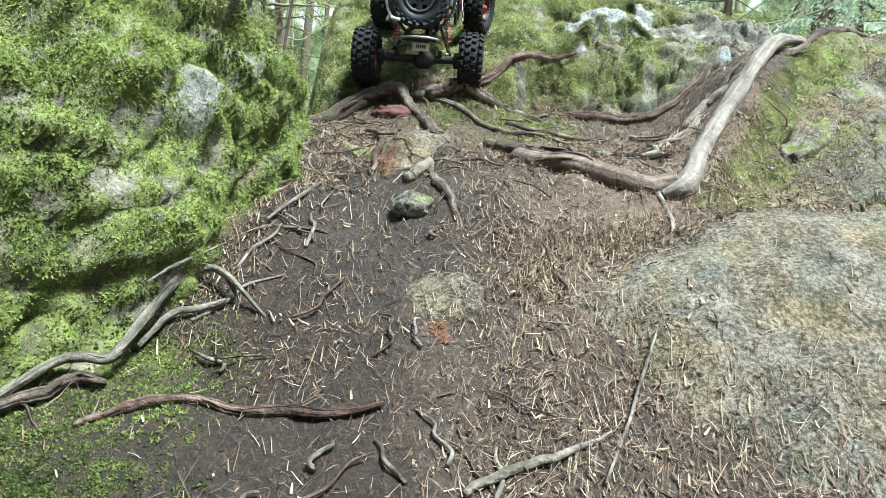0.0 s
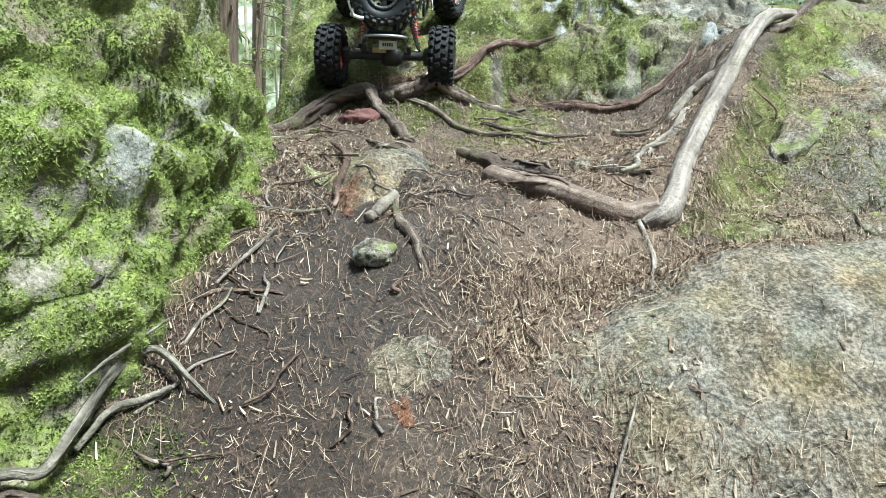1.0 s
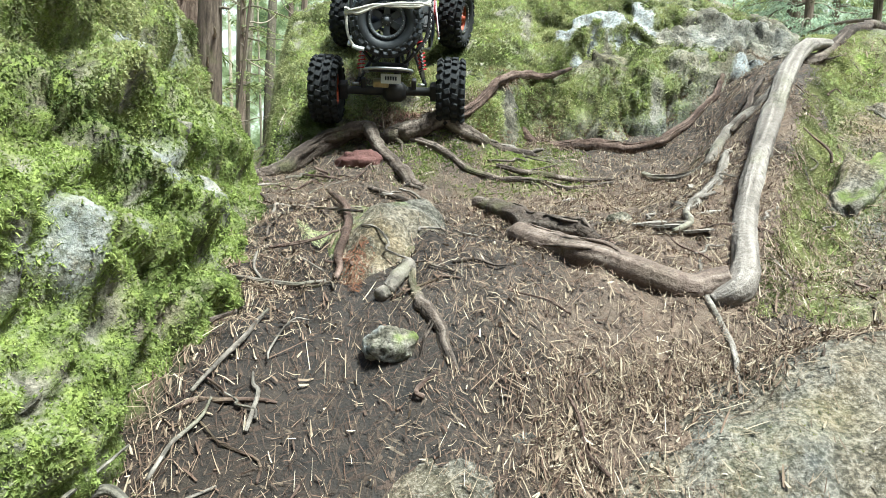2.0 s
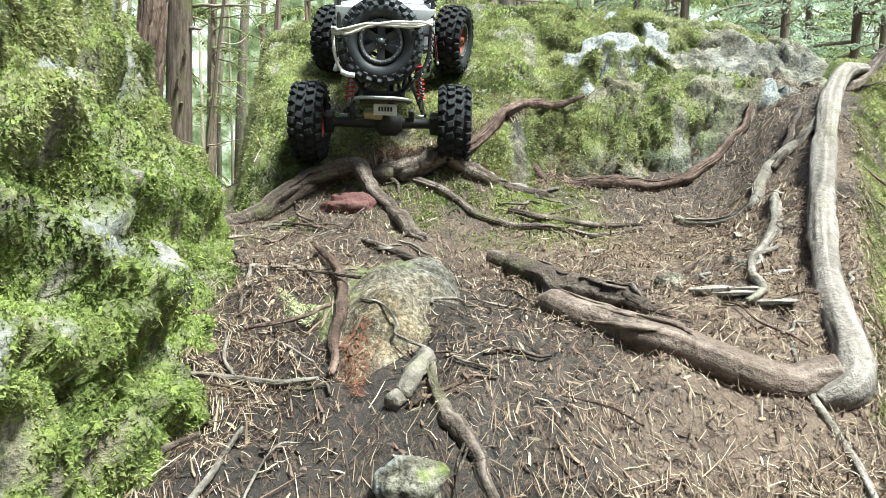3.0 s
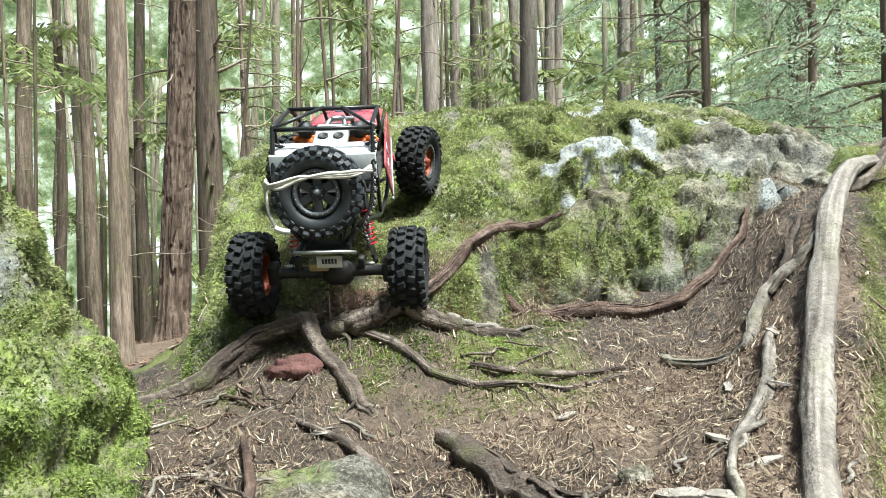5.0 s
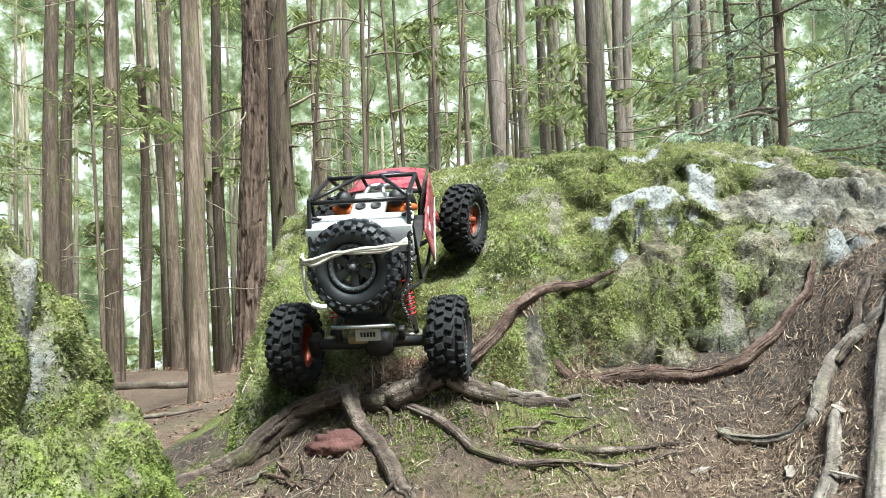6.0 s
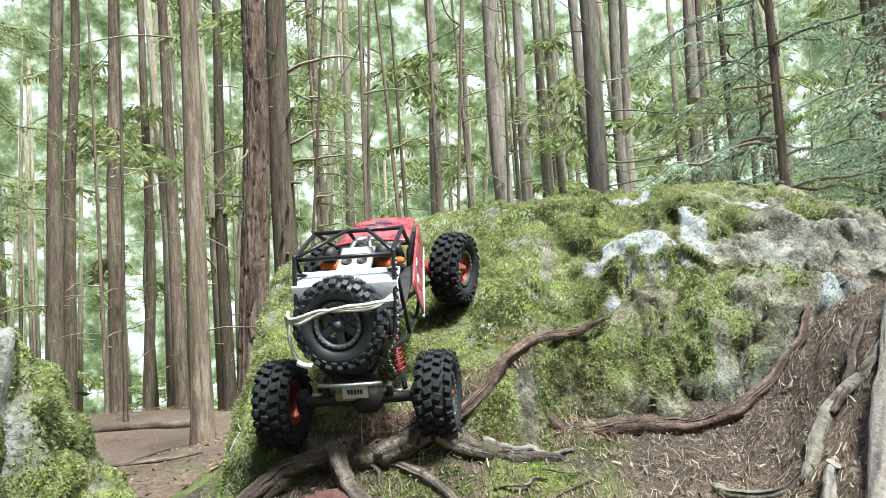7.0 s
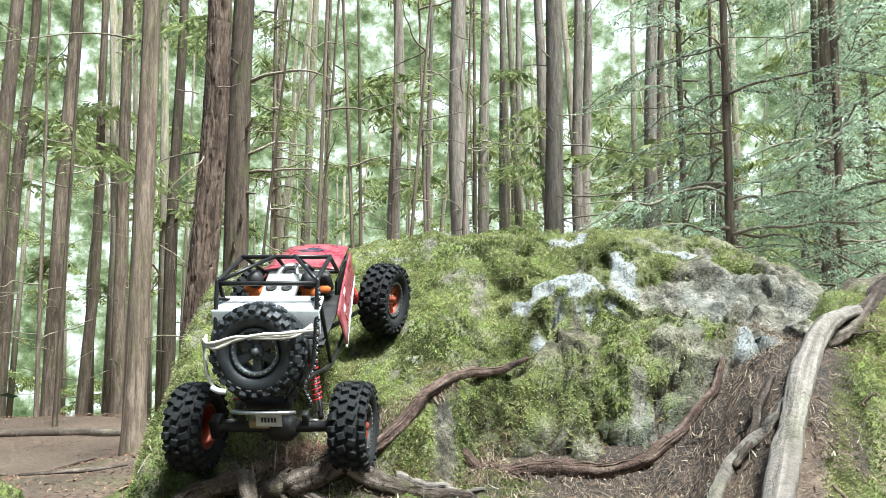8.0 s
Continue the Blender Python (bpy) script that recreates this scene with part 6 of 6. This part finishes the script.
def axle(parent, name, y, lift, roll, steer=0.0):
    """A solid axle with its diff, knuckles and two wheels."""
    a = child(new(name), parent)
    a.matrix_basis = pose(0, y, lift, 0, roll, 0)
    part("axle_tube", bm_lathe([(-0.098, 0.0), (-0.098, 0.010), (-0.085, 0.011), (-0.082, 0.0085), (-0.03, 0.0095), (0.03, 0.0095), (0.082, 0.0085), (0.085, 0.011), (0.098, 0.010), (0.098, 0.0)], 18), BLACK, a)
    bm = bm_lathe([(-0.024, 0.0), (-0.024, 0.012), (-0.014, 0.021), (0.014, 0.021), (0.024, 0.012), (0.024, 0.0)], 22)
    bmesh.ops.transform(bm, matrix=Matrix.Translation((0.012, 0, -0.002)), verts=list(bm.verts))
    part("diff_housing", bm, BLACK, a)
    for s in (-1, 1):
        part("knuckle", bm_box((0.018, 0.026, 0.034), (s * 0.094, 0, 0), 0.004), BLACK, a)
        part("link_mount", bm_box((0.010, 0.014, 0.022), (s * 0.052, 0.0, 0.016), 0.003), BLACK, a)
        rod("mount_bolt", [(s * 0.060, -0.008, 0.018), (s * 0.074, -0.010, 0.018)], 0.0028, SILVER, a)
        wheel("wheel", a, pose(s * 0.128, 0, 0, 0, 0, steer if s > 0 else 180 + steer), ORANGE_RIM, BLACK, SILVER, TYRE, "knobbly black tyre on an orange spoked rim")
    return a


TRUCK_AXES = pose(-0.0871, 1.8074, 0.8455, 0, 0, -2.85) @ pose(0, 0, 0, 29.89, 0, 0) @ pose(0, 0, 0, 0, 2.06, 0) @ Matrix.Scale(0.97, 4)


def crawler():
    t = thing("toy_truck", "red toy rock-crawler truck with black cage and spare tyre", "toy truck", TRUCK_AXES)
    rear = axle(t, "rear_axle", 0.0, REAR_LIFT, REAR_ROLL)
    front = axle(t, "front_axle", 0.36, FRONT_LIFT, FRONT_ROLL, -16)
    B = child(new("body"), t)
    B.matrix_basis = pose(0.004, 0, BODY_LIFT, 0, BODY_ROLL, 0)

    # chassis and drivetrain
    part("skid_plate", bm_box((0.058, 0.17, 0.010), (0, 0.18, 0.030), 0.003), BLACK, B)
    part("gearbox", bm_box((0.044, 0.070, 0.040), (0, 0.165, 0.054), 0.006), BLACK, B)
    part("motor", bm_lathe([(0.235, 0.0), (0.235, 0.017), (0.290, 0.017), (0.290, 0.0)], 20, "Y"), BLACK, B).location = (0.004, 0, 0.066)
    part("battery_tray", bm_box((0.060, 0.080, 0.030), (0, 0.275, 0.085), 0.005), BLACK, B)
    rod("drive_shaft", [(0.010, 0.02, 0.004), (0.004, 0.13, 0.040)], 0.006, STEEL_BLACK, B)
    rod("drive_shaft", [(0.010, 0.34, 0.004), (0.004, 0.22, 0.040)], 0.006, STEEL_BLACK, B)
    for s in (-1, 1):
        rod("lower_link", [(s * 0.070, 0.005, -0.004), (s * 0.034, 0.135, 0.028)], 0.0042, STEEL_BLACK, B)
        rod("lower_link", [(s * 0.070, 0.355, -0.004), (s * 0.034, 0.225, 0.028)], 0.0042, STEEL_BLACK, B)
        rod("upper_link", [(s * 0.030, 0.010, 0.026), (s * 0.036, 0.120, 0.062)], 0.0038, STEEL_BLACK, B)
        shock(B, (s * 0.066, 0.010, 0.006), (s * 0.050, 0.062, 0.112))
        shock(B, (s * 0.074, 0.352, 0.010), (s * 0.056, 0.300, 0.112))

    # cage of black tubes
    k = 0.0036
    for s in (-1, 1):
        rod("cage_side_tube", [(s * 0.052, -0.030, 0.078), (s * 0.074, -0.012, 0.112), (s * 0.078, 0.044, 0.208), (s * 0.076, 0.060, 0.214), (s * 0.074, 0.150, 0.206), (s * 0.072, 0.165, 0.200), (s * 0.066, 0.232, 0.142)], k, STEEL_BLACK, B, steps=6)
        rod("cage_lower_tube", [(s * 0.052, -0.030, 0.078), (s * 0.062, 0.030, 0.062), (s * 0.074, 0.085, 0.045), (s * 0.076, 0.20, 0.045), (s * 0.066, 0.295, 0.070), (s * 0.050, 0.355, 0.088)], k, STEEL_BLACK, B, steps=6)
        rod("cage_brace", [(s * 0.076, 0.050, 0.206), (s * 0.074, 0.085, 0.047)], k * 0.9, STEEL_BLACK, B)
        rod("cage_brace", [(s * 0.078, 0.036, 0.192), (s * 0.026, 0.098, 0.148)], k * 0.85, STEEL_BLACK, B)
        rod("roof_brace", [(s * 0.074, 0.056, 0.213), (s * 0.016, 0.152, 0.210)], k * 0.85, STEEL_BLACK, B)
        rod("windscreen_post", [(s * 0.016, 0.152, 0.210), (s * 0.024, 0.228, 0.148)], k * 0.85, STEEL_BLACK, B)
        rod("front_tube", [(s * 0.066, 0.232, 0.142), (s * 0.062, 0.30, 0.134), (s * 0.050, 0.355, 0.088)], k, STEEL_BLACK, B, steps=5)
        if s < 0:
            rod("step_rail", [(s * 0.088, 0.06, 0.055), (s * 0.095, 0.075, 0.050), (s * 0.096, 0.14, 0.046), (s * 0.090, 0.165, 0.045)], k * 0.9, STEEL_BLACK if s > 0 else SILVER, B, steps=5)
    rod("roof_bar", [(-0.078, 0.048, 0.211), (0.078, 0.048, 0.211)], k, STEEL_BLACK, B)
    rod("roof_bar", [(-0.074, 0.152, 0.208), (0.074, 0.152, 0.208)], k, STEEL_BLACK, B)
    rod("roof_bar", [(-0.070, 0.225, 0.146), (0.070, 0.225, 0.146)], k, STEEL_BLACK, B)
    rod("rear_bar", [(-0.076, 0.006, 0.142), (0.076, 0.006, 0.142)], k * 0.9, STEEL_BLACK, B)
    rod("bumper_hoop", [(-0.042, -0.036, 0.036), (-0.046, -0.054, 0.048), (-0.028, -0.066, 0.056), (0.0, -0.070, 0.058), (0.028, -0.066, 0.056), (0.046, -0.054, 0.048), (0.042, -0.036, 0.036)], 0.0030, SILVER, B, "worn silver bumper hoop", steps=6)
    part("bumper_plate", sheet_panel([(-0.042, -0.036, 0.036), (0.042, -0.036, 0.036), (0.034, -0.062, 0.054), (-0.034, -0.062, 0.054)], 0.003), BLACK, B)
    for s in (-1, 1):
        rod("bumper_tube", [(s * 0.052, -0.030, 0.078), (s * 0.030, -0.030, 0.055), (s * 0.018, 0.06, 0.045)], k, STEEL_BLACK, B, steps=5)

    # bodywork
    part("rear_deck", bm_box((0.164, 0.040, 0.006), (0, 0.040, 0.178), 0.002, 1, (10, 0, 0)), WHITE, B, "scuffed white rear deck")
    part("rear_panel", bm_box((0.166, 0.005, 0.040), (0, 0.018, 0.160), 0.0015, 1, (-8, 0, 0)), WHITE, B, "scuffed white rear panel")
    part("centre_console", bm_box((0.056, 0.062, 0.010), (0.004, 0.098, 0.180), 0.003, 1, (10, 0, 0)), PANEL_GREY, B, "light grey console with two dials")
    for s in (-1, 1):
        d = part("dial", bm_lathe([(0.0, 0.0), (0.0, 0.0085), (0.0022, 0.0085), (0.0022, 0.0065), (0.0012, 0.006), (0.0012, 0.0)], 20, "Z"), BLACK, B)
        d.matrix_basis = pose(0.004 + s * 0.0125, 0.088, 0.1835, 10, 0, 0)
    part("seat", bm_box((0.044, 0.040, 0.050), (-0.042, 0.085, 0.138), 0.008, 0.85, (-12, 0, 0)), BLACK, B)
    part("seat", bm_box((0.044, 0.040, 0.050), (0.046, 0.085, 0.138), 0.008, 0.85, (-12, 0, 0)), BLACK, B)
    part("floor_pan", bm_box((0.150, 0.17, 0.004), (0, 0.135, 0.100), 0.001), BLACK, B)
    part("dashboard", bm_box((0.122, 0.020, 0.034), (0, 0.212, 0.134), 0.006, 0.9), BLACK, B)
    part("engine_block", bm_box((0.030, 0.030, 0.022), (0.006, 0.150, 0.170), 0.005, 0.75), SILVER, B)
    rod("intake_pipe", [(-0.016, 0.128, 0.172), (-0.006, 0.150, 0.188), (0.014, 0.165, 0.186)], 0.005, SILVER, B, steps=5)
    rod("intake_pipe", [(0.024, 0.128, 0.172), (0.018, 0.150, 0.188), (0.030, 0.168, 0.184)], 0.004, SILVER, B, steps=5)
    hood = part("hood", sheet_panel([(-0.068, 0.226, 0.150), (0.068, 0.226, 0.150), (0.058, 0.372, 0.130), (-0.058, 0.372, 0.130)], 0.003, 10, 10, 0.010), RED, B, "scratched red hood, worn pale at its edges")
    for i, (x, y, w, l, a) in enumerate(((-0.012, 0.318, 0.030, 0.006, 12), (0.010, 0.320, 0.026, 0.006, -10), (0.0, 0.309, 0.036, 0.005, 3), (0.0, 0.328, 0.020, 0.005, 0))):
        part("emblem", bm_box((w, l, 0.0008), (x, y, 0.1478 - (y - 0.31) * 0.137 + 0.0006), 0.0002, 1, (-7.8, 0, a)), INK, hood)
    part("nose_panel", sheet_panel([(-0.058, 0.372, 0.130), (0.058, 0.372, 0.130), (0.046, 0.388, 0.096), (-0.046, 0.388, 0.096)], 0.003, 5, 8, 0.004), RED, B)
    for s in (-1, 1):
        c = [(s * 0.080, 0.135, 0.112), (s * 0.068, 0.330, 0.138), (s * 0.072, 0.325, 0.088), (s * 0.090, 0.140, 0.048)]
        panel = part("side_panel", sheet_panel(c if s > 0 else [c[1], c[0], c[3], c[2]], 0.0025, 6, 10, 0.002), RED, B, "scratched red side panel with pale markings")
        rod("panel_edge", [(s * 0.091, 0.136, 0.046), (s * 0.073, 0.328, 0.086)], 0.0022, WHITE, panel)
        for q, (y, z, w, h, tilt) in enumerate(((0.215, 0.110, 0.022, 0.010, 8), (0.19, 0.088, 0.016, 0.018, 30), (0.20, 0.075, 0.020, 0.006, -10), (0.265, 0.105, 0.016, 0.004, 10))):
            x = 0.0855 - (y - 0.137) * 0.075 - (z - 0.078) * 0.09
            part("marking", bm_box((0.0010, w, h), (s * (x + 0.0012), y, z), 0.0002, 1, (tilt, 0, s * 4)), WHITE, panel)
        part("fender_liner", bm_box((0.004, 0.12, 0.05), (s * 0.058, 0.29, 0.100), 0.001, 1, (0, s * 8, 0)), BLACK, B)

    # spare wheel, rope and cord
    wheel("spare_wheel", B, pose(-0.004, -0.018, 0.134, -20, 0, 0) @ pose(0, 0, 0, 0, 0, -90), DARK_GREY, DARK_GREY, PANEL_GREY, SPARE_TYRE, "clean black spare tyre on a dark rim")
    tilt = pose(-0.004, -0.018, 0.134, -20, 0, 0)

    def around(pts):
        return [tuple(tilt @ Vector(p)) for p in pts]
    for q in range(3):
        o, r = 0.004 * (q - 1), 0.0026
        line = [(-0.082, 0.005, 0.016 + o), (-0.073, -0.022, 0.010 + o), (-0.054, -0.0365 - abs(o) * 0.3, 0.013 + o), (-0.020, -0.0375, 0.024 + o * 0.5), (0.016, -0.0375, 0.027 - o * 0.6), (0.048, -0.0370, 0.028 - o * 0.8), (0.066, -0.028, 0.030 - o * 0.6), (0.082, -0.004, 0.034 + o)]
        if q == 0:
            line = [(-0.060, -0.026, -0.052), (-0.072, -0.022, -0.030), (-0.078, -0.012, 0.0)] + [(-0.076, -0.020, 0.018)] + line[2:]
        rod("rope", around(line), r, ROPE, B, "twisted off-white tow rope", sides=8, steps=8, seed=q * 3.1, rough=0.25)
    rod("rope_end", around([(-0.062, -0.030, -0.050), (-0.050, -0.033, -0.054), (-0.040, -0.033, -0.055)]), 0.0042, WHITE, B, "frayed white rope end", sides=8, steps=4)
    cord = child(new("cord"), B)
    tagged(cord, "black and white braided cord")
    line = spline([(0.078, 0.046, 0.214), (0.082, 0.030, 0.190), (0.080, 0.006, 0.150), (0.078, -0.016, 0.110), (0.062, -0.030, 0.080), (0.066, -0.028, 0.050), (0.060, -0.010, 0.028)], 10)
    for q, (m, ph) in enumerate(((BLACK, 0.0), (WHITE, math.pi))):
        run = np.linspace(0, 1, len(line) * 3)
        fine = np.stack([np.interp(run, np.linspace(0, 1, len(line)), line[:, i]) for i in range(3)], 1)
        a = run * 2 * math.pi * 26 + ph
        fine = fine + 0.0016 * np.stack([np.cos(a), np.sin(a) * 0.7, np.sin(a) * 0.7], 1)
        child(new("strand", tube_mesh("strand", fine, 0.0017 if q == 0 else 0.0008, m, 6)), cord)

    # tail: number plate, gear cover, winch bits
    plate = part("number_plate", bm_box((0.040, 0.0016, 0.019), (0.004, -0.044, 0.026), 0.0006, 1, (-12, 0, 0)), WHITE, B, "small white plate with dark unreadable bars")
    for x in (-0.012, -0.007, -0.002, 0.003, 0.008):
        part("bar", bm_box((0.0032, 0.0006, 0.0075), (0.004 + x + 0.002, -0.0453, 0.0275), 0.0, 1, (-12, 0, 0)), INK, plate)
    part("bar", bm_box((0.034, 0.0006, 0.0018), (0.004, -0.0436, 0.0195), 0.0, 1, (-12, 0, 0)), INK, plate)
    part("gear_cover", bm_box((0.032, 0.020, 0.014), (-0.018, -0.022, 0.008), 0.003), GOLD, B, "dull brass gear cover")
    part("tail_block", bm_box((0.072, 0.018, 0.014), (0.0, -0.018, 0.040), 0.003), BLACK, B)
    for holder in (B, rear, front):
        for ob in list(holder.children):
            if holder == B or ob.name.startswith("wheel"):
                ob.matrix_basis = holder.matrix_basis @ ob.matrix_basis
                ob.parent = t
    bpy.data.objects.remove(B)
    return t


def doll(name, at, turn, label):
    """A plain toy figure: a rounded suit with a ball helmet, in one mesh."""
    bm = bm_box((0.030, 0.022, 0.036), (0, 0, 0.018), 0.009, 0.9)
    for s in (-1, 1):
        bm_box((0.012, 0.036, 0.012), (s * 0.017, 0.012, 0.026), 0.005, 1, (-25, 0, -s * 16), bm)
    split = len(bm.faces)
    ball = bmesh.new()
    bmesh.ops.create_uvsphere(ball, u_segments=18, v_segments=12, radius=0.0135)
    bmesh.ops.transform(ball, matrix=Matrix.Translation((0, 0.002, 0.047)) @ Matrix.Diagonal((1, 1.1, 1.05, 1)), verts=list(ball.verts))
    me = bpy.data.meshes.new("ball")
    ball.to_mesh(me)
    ball.free()
    bm.from_mesh(me)
    bpy.data.meshes.remove(me)
    bm.faces.ensure_lookup_table()
    me = bpy.data.meshes.new(name)
    for i, f in enumerate(bm.faces):
        f.smooth, f.material_index = True, 0 if i < split else 1
    bm.to_mesh(me)
    bm.free()
    me.materials.append(ORANGE)
    me.materials.append(BLACK)
    ob = new(name, me)
    ob.matrix_world = TRUCK_AXES @ pose(0.004, 0, BODY_LIFT, 0, BODY_ROLL, 0) @ pose(*at, *turn)
    return tagged(ob, label, "doll")


REAR_LIFT, REAR_ROLL, FRONT_LIFT, FRONT_ROLL, BODY_ROLL, BODY_LIFT = 0.0085, -2.6, 0.043, -4.0, -1.64, 0.0267
crawler()
doll("driver_doll", (-0.042, 0.112, 0.139), (0, 0, 4), "plain orange toy driver with a black helmet")
doll("driver_doll", (0.046, 0.112, 0.137), (0, 0, -6), "plain orange toy passenger with a black helmet")
